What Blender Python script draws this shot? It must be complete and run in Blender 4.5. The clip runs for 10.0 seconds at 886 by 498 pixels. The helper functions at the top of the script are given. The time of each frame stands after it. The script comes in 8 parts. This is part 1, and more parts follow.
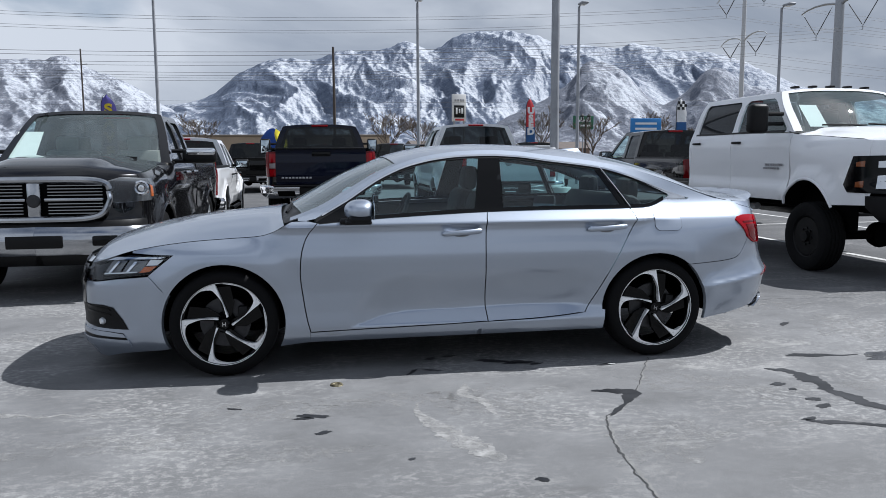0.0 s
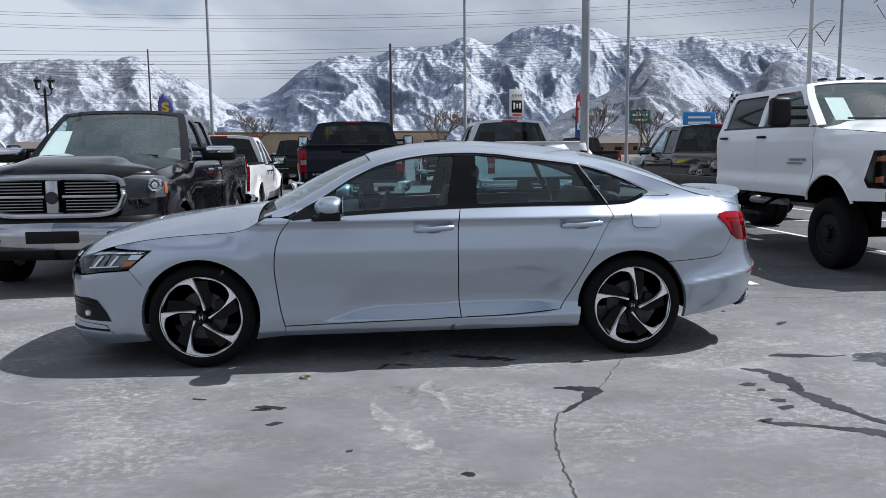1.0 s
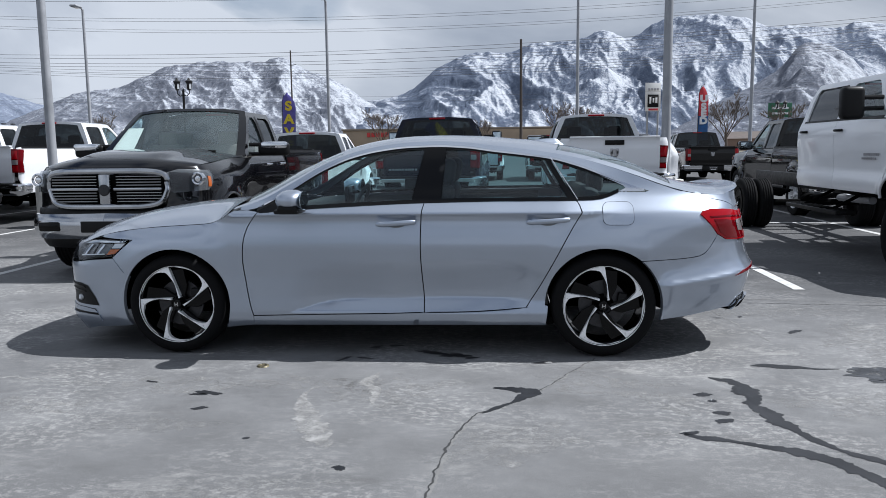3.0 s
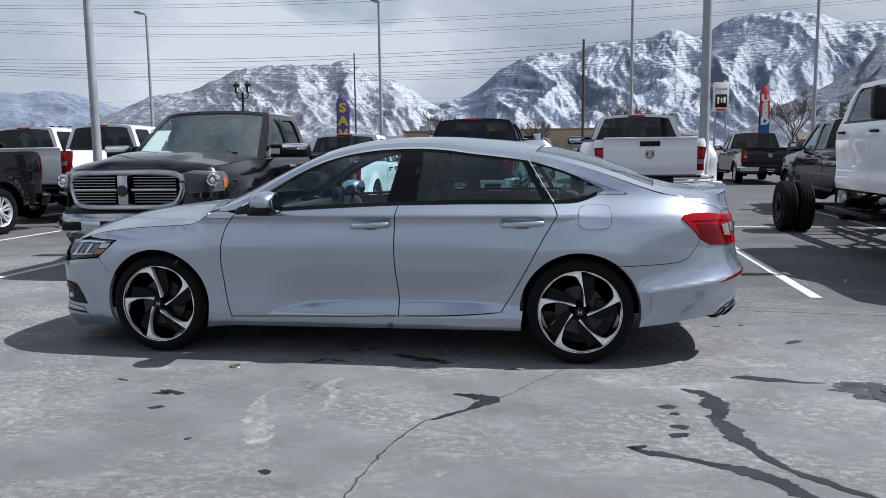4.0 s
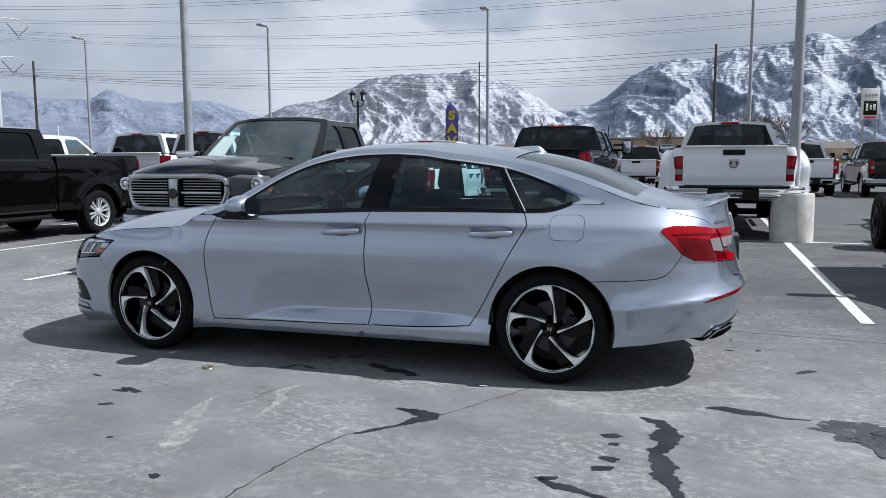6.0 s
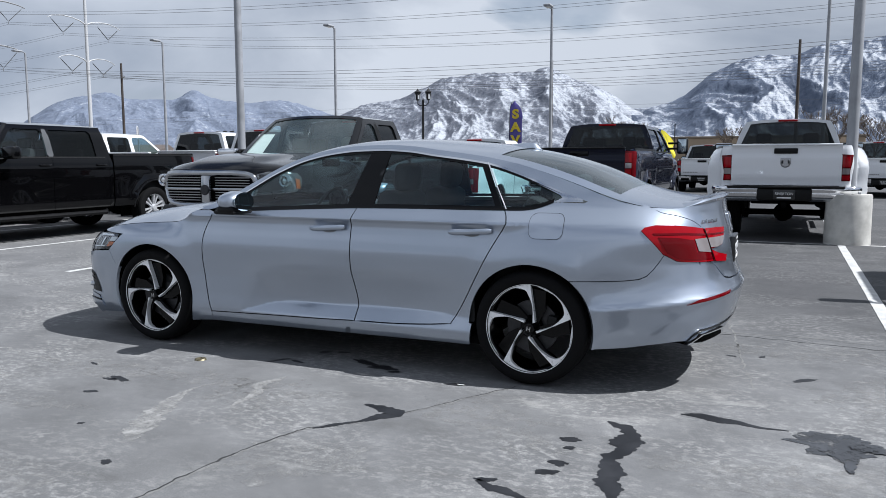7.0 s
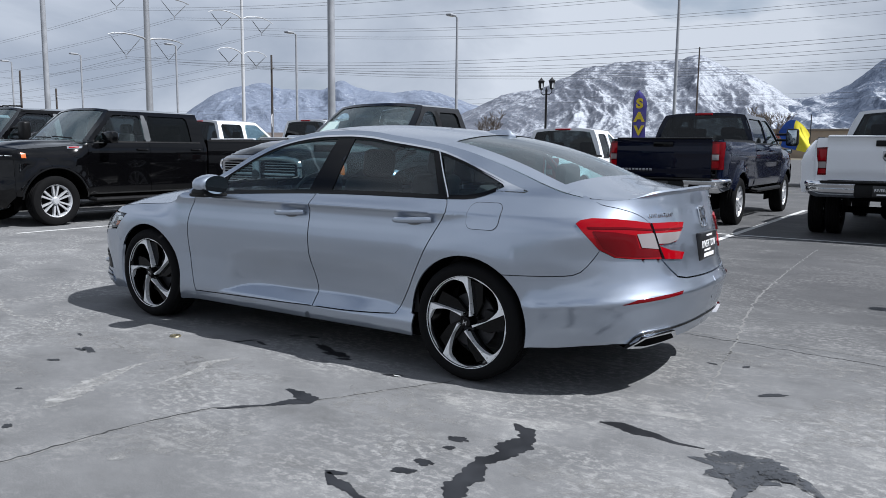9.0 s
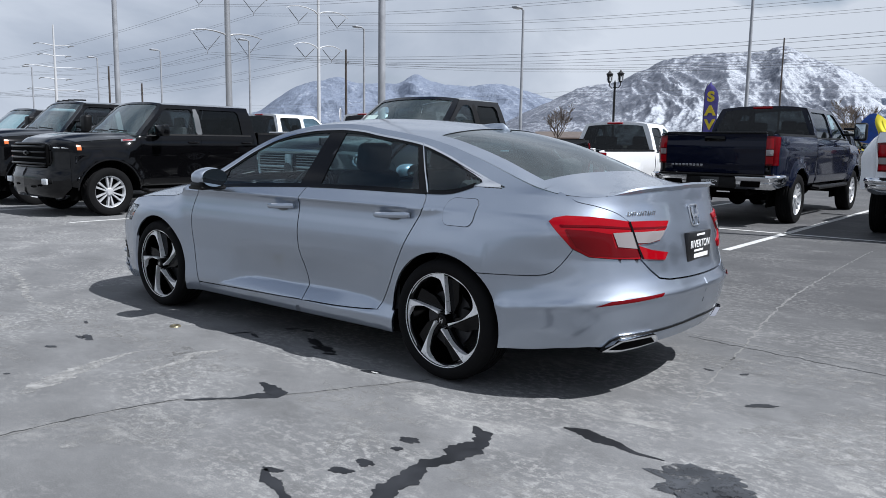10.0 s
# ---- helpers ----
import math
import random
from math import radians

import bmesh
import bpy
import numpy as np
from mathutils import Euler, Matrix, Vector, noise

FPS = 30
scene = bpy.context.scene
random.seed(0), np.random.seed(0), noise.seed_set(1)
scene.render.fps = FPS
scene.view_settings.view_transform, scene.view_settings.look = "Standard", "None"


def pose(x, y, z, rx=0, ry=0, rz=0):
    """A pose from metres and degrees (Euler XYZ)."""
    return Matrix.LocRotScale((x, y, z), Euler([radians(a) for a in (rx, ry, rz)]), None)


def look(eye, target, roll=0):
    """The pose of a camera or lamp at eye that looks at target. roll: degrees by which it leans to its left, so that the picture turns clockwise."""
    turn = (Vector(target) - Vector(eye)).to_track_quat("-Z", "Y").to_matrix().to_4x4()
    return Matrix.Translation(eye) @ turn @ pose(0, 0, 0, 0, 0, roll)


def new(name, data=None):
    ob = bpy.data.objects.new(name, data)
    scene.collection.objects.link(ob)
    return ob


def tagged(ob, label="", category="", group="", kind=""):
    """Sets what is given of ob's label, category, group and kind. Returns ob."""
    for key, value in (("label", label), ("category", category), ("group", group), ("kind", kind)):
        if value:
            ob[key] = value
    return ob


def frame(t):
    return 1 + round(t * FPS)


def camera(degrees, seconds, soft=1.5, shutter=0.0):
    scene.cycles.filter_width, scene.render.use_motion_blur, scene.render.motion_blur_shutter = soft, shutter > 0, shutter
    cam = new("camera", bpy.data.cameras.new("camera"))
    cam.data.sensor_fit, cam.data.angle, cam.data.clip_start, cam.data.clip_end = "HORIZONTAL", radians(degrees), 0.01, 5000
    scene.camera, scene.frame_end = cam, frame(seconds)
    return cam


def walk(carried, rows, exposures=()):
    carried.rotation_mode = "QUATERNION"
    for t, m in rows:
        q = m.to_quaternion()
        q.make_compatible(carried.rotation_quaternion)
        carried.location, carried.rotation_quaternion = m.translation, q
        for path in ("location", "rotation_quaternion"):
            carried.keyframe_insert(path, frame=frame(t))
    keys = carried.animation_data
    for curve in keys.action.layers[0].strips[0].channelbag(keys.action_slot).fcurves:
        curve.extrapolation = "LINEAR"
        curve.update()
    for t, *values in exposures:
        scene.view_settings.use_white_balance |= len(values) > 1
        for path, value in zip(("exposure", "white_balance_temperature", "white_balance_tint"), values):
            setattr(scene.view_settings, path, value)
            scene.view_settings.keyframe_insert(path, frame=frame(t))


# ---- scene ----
cam = camera(59.7, 10.0, soft=0.6)
PATH = [
    (0, (-0.842, -5.748, 1.363), (-0.518, -3.789, 1.124), -0.3),
    (0.5, (-0.593, -5.763, 1.373), (-0.343, -3.794, 1.13), -0.4),
    (1, (-0.296, -5.864, 1.369), (-0.122, -3.888, 1.12), -0.6),
    (1.5, (-0.039, -5.906, 1.355), (0.058, -3.924, 1.104), -0.7),
    (2, (0.24, -5.867, 1.356), (0.249, -3.883, 1.103), -0.8),
    (2.5, (0.526, -5.856, 1.345), (0.451, -3.873, 1.09), -0.7),
    (3, (0.799, -5.833, 1.344), (0.633, -3.856, 1.089), -0.7),
    (4.5, (1.596, -5.599, 1.328), (1.197, -3.654, 1.085), -0.7),
    (5, (1.801, -5.5, 1.315), (1.327, -3.571, 1.082), -0.6),
    (5.5, (2.015, -5.407, 1.322), (1.465, -3.498, 1.093), -0.4),
    (7, (2.736, -5.086, 1.303), (1.929, -3.27, 1.074), -0.1),
    (7.5, (3.001, -4.966, 1.296), (2.115, -3.188, 1.061), -0.0),
    (8, (3.222, -4.82, 1.289), (2.259, -3.084, 1.047), 0.2),
    (8.5, (3.42, -4.608, 1.298), (2.382, -2.916, 1.049), 0.4),
    (9, (3.657, -4.442, 1.286), (2.545, -2.799, 1.03), 0.6),
    (9.5, (3.869, -4.285, 1.293), (2.682, -2.697, 1.027), 0.7),
    (10, (4.018, -4.062, 1.294), (2.759, -2.532, 1.02), 0.8),
]
walk(cam, [(t, look(eye, target, roll)) for t, eye, target, roll in PATH], [(0.0, 0.38, 5900, 10), (10.0, 0.38, 5900, 10)])


# ---- world and sun ----
SUN_TO = Vector((0.76, 0.17, 1.04)).normalized()
world = bpy.data.worlds.new("sky")
scene.world = world
world.use_nodes = True
wn, wl = world.node_tree.nodes, world.node_tree.links
wn.clear()
w_out = wn.new("ShaderNodeOutputWorld")
w_bg = wn.new("ShaderNodeBackground")
w_sky = wn.new("ShaderNodeTexSky")
w_sky.sky_type = "NISHITA"
w_sky.sun_disc = False
w_sky.sun_elevation = math.asin(SUN_TO.z)
w_sky.sun_rotation = math.atan2(SUN_TO.x, SUN_TO.y)
w_sky.air_density, w_sky.dust_density, w_sky.ozone_density = 1.0, 1.5, 1.0
w_tc = wn.new("ShaderNodeTexCoord")
w_map = wn.new("ShaderNodeMapping")
w_map.inputs["Scale"].default_value = (1.0, 1.0, 2.3)
w_n1 = wn.new("ShaderNodeTexNoise")
w_n1.inputs["Scale"].default_value, w_n1.inputs["Detail"].default_value = 2.6, 9.0
w_n1.inputs["Roughness"].default_value, w_n1.inputs["Distortion"].default_value = 0.52, 0.35
w_n2 = wn.new("ShaderNodeTexNoise")
w_n2.inputs["Scale"].default_value, w_n2.inputs["Detail"].default_value = 1.6, 4.0
w_cov = wn.new("ShaderNodeValToRGB")
w_cov.color_ramp.elements[0].position, w_cov.color_ramp.elements[1].position = 0.38, 0.50
w_tone = wn.new("ShaderNodeValToRGB")
w_tone.color_ramp.elements[0].position, w_tone.color_ramp.elements[0].color = 0.34, (4.1, 4.5, 5.15, 1)
w_tone.color_ramp.elements[1].position, w_tone.color_ramp.elements[1].color = 0.62, (7.9, 8.1, 8.4, 1)
w_mix = wn.new("ShaderNodeMix")
w_mix.data_type = "RGBA"
wl.new(w_tc.outputs["Generated"], w_map.inputs["Vector"])
wl.new(w_map.outputs["Vector"], w_n1.inputs["Vector"])
wl.new(w_map.outputs["Vector"], w_n2.inputs["Vector"])
# the cloud deck thins out overhead
w_sep, w_thin, w_sum = wn.new("ShaderNodeSeparateXYZ"), wn.new("ShaderNodeMapRange"), wn.new("ShaderNodeMath")
w_thin.inputs["From Min"].default_value, w_thin.inputs["From Max"].default_value = 0.32, 0.80
w_thin.inputs["To Min"].default_value, w_thin.inputs["To Max"].default_value = 0.06, -0.045
w_sum.operation = "ADD"
wl.new(w_tc.outputs["Generated"], w_sep.inputs["Vector"])
wl.new(w_sep.outputs["Z"], w_thin.inputs["Value"])
wl.new(w_n2.outputs["Fac"], w_sum.inputs[0])
wl.new(w_thin.outputs["Result"], w_sum.inputs[1])


def toward(axis, wide, amount, wobble):
    """Amount at the heart of one part of the sky, falling to nothing at a ragged rim; wide is the cosine of its reach."""
    at, add, fall = wn.new("ShaderNodeVectorMath"), wn.new("ShaderNodeMath"), wn.new("ShaderNodeMapRange")
    at.operation, add.operation, fall.interpolation_type = "DOT_PRODUCT", "MULTIPLY_ADD", "SMOOTHSTEP"
    stretch = wn.new("ShaderNodeVectorMath")
    stretch.operation = "MULTIPLY_ADD"
    stretch.inputs[1].default_value, stretch.inputs[2].default_value = (1.0, 1.0, 1.8), (0.0, 0.0, -0.8 * Vector(axis).normalized().z)
    unit = wn.new("ShaderNodeVectorMath")
    unit.operation = "NORMALIZE"
    wl.new(w_tc.outputs["Generated"], stretch.inputs[0])
    wl.new(stretch.outputs["Vector"], unit.inputs[0])
    wl.new(unit.outputs["Vector"], at.inputs[0])
    at.inputs[1].default_value = Vector(axis).normalized()
    wl.new(w_n1.outputs["Fac"], add.inputs[0])
    add.inputs[1].default_value = wobble
    wl.new(at.outputs["Value"], add.inputs[2])
    fall.inputs["From Min"].default_value, fall.inputs["From Max"].default_value = wide + 0.5 * wobble, 1.0 + 0.5 * wobble
    fall.inputs["To Max"].default_value = amount
    wl.new(add.outputs["Value"], fall.inputs["Value"])
    return fall.outputs["Result"]


def plus(a, b):
    q = wn.new("ShaderNodeMath")
    wl.new(a, q.inputs[0])
    wl.new(b, q.inputs[1])
    return q.outputs["Value"]


# a rift of blue in the clouds and, beside it, sunlit cloud about the snowy peak
wl.new(plus(w_sum.outputs["Value"], toward((-0.253, 0.943, 0.216), 0.988, -0.225, 0.030)), w_cov.inputs["Fac"])
wl.new(plus(w_n1.outputs["Fac"], toward((-0.354, 0.923, 0.148), 0.975, 0.13, 0.05)), w_tone.inputs["Fac"])
wl.new(w_cov.outputs["Color"], w_mix.inputs["Factor"])
wl.new(w_sky.outputs["Color"], w_mix.inputs["A"])
# the deck grows thicker and greyer towards the mountains in the east
w_side, w_mul = wn.new("ShaderNodeMapRange"), wn.new("ShaderNodeVectorMath")
w_side.inputs["From Min"].default_value, w_side.inputs["From Max"].default_value = -1.0, 1.0
w_side.inputs["To Min"].default_value, w_side.inputs["To Max"].default_value = 1.22, 0.86
w_mul.operation = "SCALE"
wl.new(w_sep.outputs["X"], w_side.inputs["Value"])
wl.new(w_tone.outputs["Color"], w_mul.inputs[0])
wl.new(w_side.outputs["Result"], w_mul.inputs["Scale"])
# and is brighter over the open west and south, away from the range
w_south, w_mul2 = wn.new("ShaderNodeMapRange"), wn.new("ShaderNodeVectorMath")
w_south.inputs["From Min"].default_value, w_south.inputs["From Max"].default_value = -0.9, 0.2
w_south.inputs["To Min"].default_value, w_south.inputs["To Max"].default_value = 1.08, 1.0
w_mul2.operation = "SCALE"
wl.new(w_sep.outputs["Y"], w_south.inputs["Value"])
wl.new(w_mul.outputs["Vector"], w_mul2.inputs[0])
wl.new(w_south.outputs["Result"], w_mul2.inputs["Scale"])
wl.new(w_mul2.outputs["Vector"], w_mix.inputs["B"])
wl.new(w_mix.outputs["Result"], w_bg.inputs["Color"])
w_bg.inputs["Strength"].default_value = 0.060
wl.new(w_bg.outputs["Background"], w_out.inputs["Surface"])

sun_data = bpy.data.lights.new("sun", "SUN")
sun_data.energy, sun_data.angle, sun_data.color = 5.0, radians(0.6), (1.0, 0.96, 0.9)
sun = new("sun", sun_data)
sun.matrix_world = look(SUN_TO * 50, (0, 0, 0))


# ---- mesh helpers ----
def smoothstep(a, b, x):
    t = min(1.0, max(0.0, (x - a) / (b - a)))
    return t * t * (3 - 2 * t)


def curve(points):
    """A monotone cubic through (x, value) points, as a function."""
    xs = np.array([p[0] for p in points], float)
    ys = np.array([p[1] for p in points], float)
    h = np.diff(xs)
    d = np.diff(ys) / h
    m = np.zeros(len(xs))
    m[0], m[-1] = d[0], d[-1]
    for i in range(1, len(xs) - 1):
        if d[i - 1] * d[i] > 0:
            w1, w2 = 2 * h[i] + h[i - 1], h[i] + 2 * h[i - 1]
            m[i] = (w1 + w2) / (w1 / d[i - 1] + w2 / d[i])

    def value(x):
        if x <= xs[0]:
            return float(ys[0] + m[0] * (x - xs[0]))
        if x >= xs[-1]:
            return float(ys[-1] + m[-1] * (x - xs[-1]))
        i = int(np.searchsorted(xs, x) - 1)
        t = (x - xs[i]) / h[i]
        return float((1 + 2 * t) * (1 - t) ** 2 * ys[i] + t * (1 - t) ** 2 * h[i] * m[i]
                     + t * t * (3 - 2 * t) * ys[i + 1] + t * t * (t - 1) * h[i] * m[i + 1])
    return value


def part(name, bm, material, parent=None, label="", smooth=True, sharp=35):
    """Links a bmesh as one mesh object, under its parent."""
    bmesh.ops.remove_doubles(bm, verts=bm.verts, dist=0.00005)
    if smooth:
        limit = radians(sharp)
        for f in bm.faces:
            f.smooth = True
        for e in bm.edges:
            if len(e.link_faces) == 2:
                if e.calc_face_angle(0) > limit:
                    e.smooth = False
    true = bm.verts.layers.float_vector.get("true_normal")
    normals = [Vector(v[true]) for v in bm.verts] if true else None
    me = bpy.data.meshes.new(name)
    bm.to_mesh(me)
    bm.free()
    if normals and smooth:
        # panels take the shading of the surface that they are cut from
        out = []
        corner = me.corner_normals
        for f in me.polygons:
            for i in f.loop_indices:
                v = normals[me.loops[i].vertex_index]
                k = v.dot(f.normal)
                out.append(v if k > 0.8 else -v if k < -0.8 else Vector(corner[i].vector))
        me.normals_split_custom_set(out)
    for m in material if isinstance(material, (list, tuple)) else [material]:
        me.materials.append(m)
    ob = new(name, me)
    if parent:
        ob.parent = parent
    if label:
        ob["label"] = label
    return ob


def thing(name, m, label, category, group="", kind=""):
    ob = new(name)
    ob.empty_display_size = 0.2
    ob.matrix_world = m
    return tagged(ob, label, category, group, kind)


def box(bm, c, size, bevel=0.0, turn=None, segments=2):
    r = bmesh.ops.create_cube(bm, size=1.0)
    vs = r["verts"]
    bmesh.ops.scale(bm, vec=size, verts=vs)
    if bevel > 0:
        es = list({e for v in vs for e in v.link_edges})
        g = bmesh.ops.bevel(bm, geom=es, offset=min(bevel, min(size) * 0.49), segments=segments, affect="EDGES", profile=0.5)
        vs = list({v for f in g["faces"] for v in f.verts} | {v for v in vs if v.is_valid})
    if turn is not None:
        bmesh.ops.rotate(bm, cent=(0, 0, 0), matrix=turn, verts=vs)
    bmesh.ops.translate(bm, vec=c, verts=vs)
    return vs


def tube(bm, path, radius, seg=10, caps=True):
    """A round bar along a path; radius a number or one for each point."""
    n = len(path)
    rad = radius if isinstance(radius, (list, tuple)) else [radius] * n
    rings = []
    for i, p in enumerate(path):
        p = Vector(p)
        t = (Vector(path[min(i + 1, n - 1)]) - Vector(path[max(i - 1, 0)])).normalized()
        a = t.cross(Vector((0, 0, 1)))
        if a.length < 0.05:
            a = t.cross(Vector((0, 1, 0)))
        a.normalize()
        b = t.cross(a)
        rings.append([bm.verts.new(p + rad[i] * (math.cos(k * math.tau / seg) * a + math.sin(k * math.tau / seg) * b)) for k in range(seg)])
    for r0, r1 in zip(rings, rings[1:]):
        for k in range(seg):
            bm.faces.new((r0[k], r0[(k + 1) % seg], r1[(k + 1) % seg], r1[k]))
    if caps:
        bm.faces.new(rings[0][::-1])
        bm.faces.new(rings[-1])


def lathe(bm, profile, seg=48, axis="y", centre=(0, 0, 0), close=False):
    """Turns (radius, height) points round an axis."""
    c = Vector(centre)
    rings = []
    for r, h in profile:
        ring = []
        for k in range(seg):
            a = k * math.tau / seg
            v = (r * math.cos(a), h, r * math.sin(a)) if axis == "y" else (r * math.cos(a), r * math.sin(a), h) if axis == "z" else (h, r * math.cos(a), r * math.sin(a))
            ring.append(bm.verts.new(c + Vector(v)))
        rings.append(ring)
    pairs = list(zip(rings, rings[1:]))
    if close:
        pairs.append((rings[-1], rings[0]))
    for r0, r1 in pairs:
        for k in range(seg):
            bm.faces.new((r0[k], r0[(k + 1) % seg], r1[(k + 1) % seg], r1[k]))
    if not close:
        for r, ring in ((profile[0][0], rings[0]), (profile[-1][0], rings[-1])):
            if r > 1e-4:
                bm.faces.new(ring)


def prism(bm, outline, place, depth):
    """A flat outline (u, v) put in space by place(u, v, w) from w = 0 to depth."""
    a = [bm.verts.new(place(u, v, 0)) for u, v in outline]
    b = [bm.verts.new(place(u, v, depth)) for u, v in outline]
    bm.faces.new(a)
    bm.faces.new(b[::-1])
    n = len(a)
    for i in range(n):
        bm.faces.new((a[i], b[i], b[(i + 1) % n], a[(i + 1) % n]))


def patch(bm, f, nu, nv):
    """A surface f(u, v), u and v from 0 to 1."""
    g = [[bm.verts.new(f(i / nu, j / nv)) for j in range(nv + 1)] for i in range(nu + 1)]
    for i in range(nu):
        for j in range(nv):
            bm.faces.new((g[i][j], g[i + 1][j], g[i + 1][j + 1], g[i][j + 1]))
    return g


def face_up(bm, way=(0, 0, 1)):
    """Turns all faces of an open sheet so that they look the given way on the whole."""
    w = Vector(way)
    for f in bm.faces:
        f.normal_update()
    if sum(f.calc_area() * f.normal.dot(w) for f in bm.faces) < 0:
        bmesh.ops.reverse_faces(bm, faces=bm.faces[:])


def clip(poly, axis, value, keep_above):
    out = []
    for i, p in enumerate(poly):
        q = poly[(i + 1) % len(poly)]
        a = (p[axis] - value) * (1 if keep_above else -1)
        b = (q[axis] - value) * (1 if keep_above else -1)
        if a >= 0:
            out.append(p)
        if (a > 0 and b < 0) or (a < 0 and b > 0):
            t = a / (a - b)
            out.append((p[0] + t * (q[0] - p[0]), p[1] + t * (q[1] - p[1])))
    return out


def panel(bm, poly, place, cell=0.04, depth=0.015, inward=None, mirror=False):
    """A sheet: the outline poly in (s, z), cut into cells and put in space by place(s, z); its rim turns inward by depth."""
    made = {}
    faces = []
    true = bm.verts.layers.float_vector.get("true_normal") or bm.verts.layers.float_vector.new("true_normal")
    s0, s1 = min(p[0] for p in poly), max(p[0] for p in poly)
    i0, i1 = math.floor(s0 / cell), math.ceil(s1 / cell)

    def vert(p):
        k = (round(p[0] * 20000), round(p[1] * 20000))
        if k not in made:
            x, y, z = place(p[0], p[1])
            made[k] = bm.verts.new((x, -y if mirror else y, z))
            ds = Vector(place(p[0] + 0.012, p[1])) - Vector(place(p[0] - 0.012, p[1]))
            dz = Vector(place(p[0], p[1] + 0.005)) - Vector(place(p[0], p[1] - 0.005))
            nv = ds.cross(dz)
            if nv.length > 1e-9:
                nv.normalize()
                made[k][true] = (nv.x, -nv.y if mirror else nv.y, nv.z)
        return made[k]
    for i in range(i0, i1):
        strip = clip(clip(poly, 0, i * cell, True), 0, (i + 1) * cell, False)
        if len(strip) < 3:
            continue
        z0, z1 = min(p[1] for p in strip), max(p[1] for p in strip)
        for j in range(math.floor(z0 / cell), math.ceil(z1 / cell)):
            piece = clip(clip(strip, 1, j * cell, True), 1, (j + 1) * cell, False)
            vs = []
            for p in piece:
                v = vert(p)
                if v not in vs:
                    vs.append(v)
            if len(vs) >= 3:
                try:
                    faces.append(bm.faces.new(vs if not mirror else vs[::-1]))
                except ValueError:
                    pass
    for f in faces:
        f.normal_update()
    if sum(f.calc_area() * (f.normal.x * f.calc_center_median().x * 0.3 + f.normal.y * f.calc_center_median().y) for f in faces) < 0:
        bmesh.ops.reverse_faces(bm, faces=faces)
    if depth > 0:
        rim = [e for e in {e for f in faces for e in f.edges} if len(e.link_faces) == 1]
        r = bmesh.ops.extrude_edge_only(bm, edges=rim)
        for g in r["geom"]:
            if isinstance(g, bmesh.types.BMVert):
                d = inward(g.co) if inward else Vector((0, -1 if g.co.y > 0 else 1, 0))
                g.co += d * depth
    return faces


def arc(cx, cz, r, a0, a1, n):
    """Points on a circle, degrees."""
    return [(cx + r * math.cos(radians(a0 + (a1 - a0) * i / n)), cz + r * math.sin(radians(a0 + (a1 - a0) * i / n))) for i in range(n + 1)]


def along(points, n):
    """n + 1 points of a smooth line through points, by chord length."""
    pts = [Vector((*p, 0)) if len(p) == 2 else Vector(p) for p in points]
    t = [0.0]
    for a, b in zip(pts, pts[1:]):
        t.append(t[-1] + (b - a).length)
    fs = [curve(list(zip(t, [p[k] for p in pts]))) for k in range(3)]
    out = [tuple(f(t[-1] * i / n) for f in fs) for i in range(n + 1)]
    return [o[:2] for o in out] if len(points[0]) == 2 else out


class Shell:
    """A car's outside: a plan line (half, from nose to tail, at y < 0) and an inward offset that depends on place and height."""

    def __init__(self, plan, offset, soft=0):
        n = 400
        dense = np.array(along(plan, n))
        for _ in range(soft):
            # evens out the bends; the middle lines at nose and tail stay square to the length
            wide = np.vstack([dense[1] * (1, -1), dense, dense[-2] * (1, -1)])
            dense = 0.25 * wide[:-2] + 0.5 * wide[1:-1] + 0.25 * wide[2:]
        dense = [tuple(map(float, p)) for p in dense]
        x0 = min(range(len(dense)), key=lambda i: abs(dense[i][0]))
        s = [0.0]
        for a, b in zip(dense, dense[1:]):
            s.append(s[-1] + math.dist(a, b))
        shift = dense[x0][0] - s[x0]
        self.s = np.array(s) + shift
        self.x = np.array([p[0] for p in dense])
        self.y = np.array([p[1] for p in dense])
        self.offset = offset
        self.nose, self.tail = float(self.s[0]), float(self.s[-1])

    def at(self, x):
        """The way along the plan line at a lengthwise place x."""
        return float(np.interp(x, self.x, self.s))

    def __call__(self, s, z, out=0.0):
        e = 0.02
        x, y = float(np.interp(s, self.s, self.x)), float(np.interp(s, self.s, self.y))
        tx = float(np.interp(s + e, self.s, self.x) - np.interp(s - e, self.s, self.x))
        ty = float(np.interp(s + e, self.s, self.y) - np.interp(s - e, self.s, self.y))
        l = math.hypot(tx, ty) or 1.0
        nx, ny = ty / l, -tx / l
        d = out + self.offset(s, z)
        return x + nx * d, min(0.0, y + ny * d), z


# ---- materials ----
def material(name, base=(0.5, 0.5, 0.5), rough=0.5, metal=0.0, coat=0.0, spec=0.5, emit=None, coat_ior=1.38):
    m = bpy.data.materials.new(name)
    m.use_nodes = True
    b = m.node_tree.nodes["Principled BSDF"]
    b.inputs["Base Color"].default_value = (*base, 1)
    b.inputs["Roughness"].default_value = rough
    b.inputs["Metallic"].default_value = metal
    b.inputs["Coat Weight"].default_value = coat
    b.inputs["Coat Roughness"].default_value = 0.03
    b.inputs["Coat IOR"].default_value = coat_ior
    b.inputs["Specular IOR Level"].default_value = spec
    if emit:
        b.inputs["Emission Color"].default_value = (*emit[0], 1)
        b.inputs["Emission Strength"].default_value = emit[1]
    return m


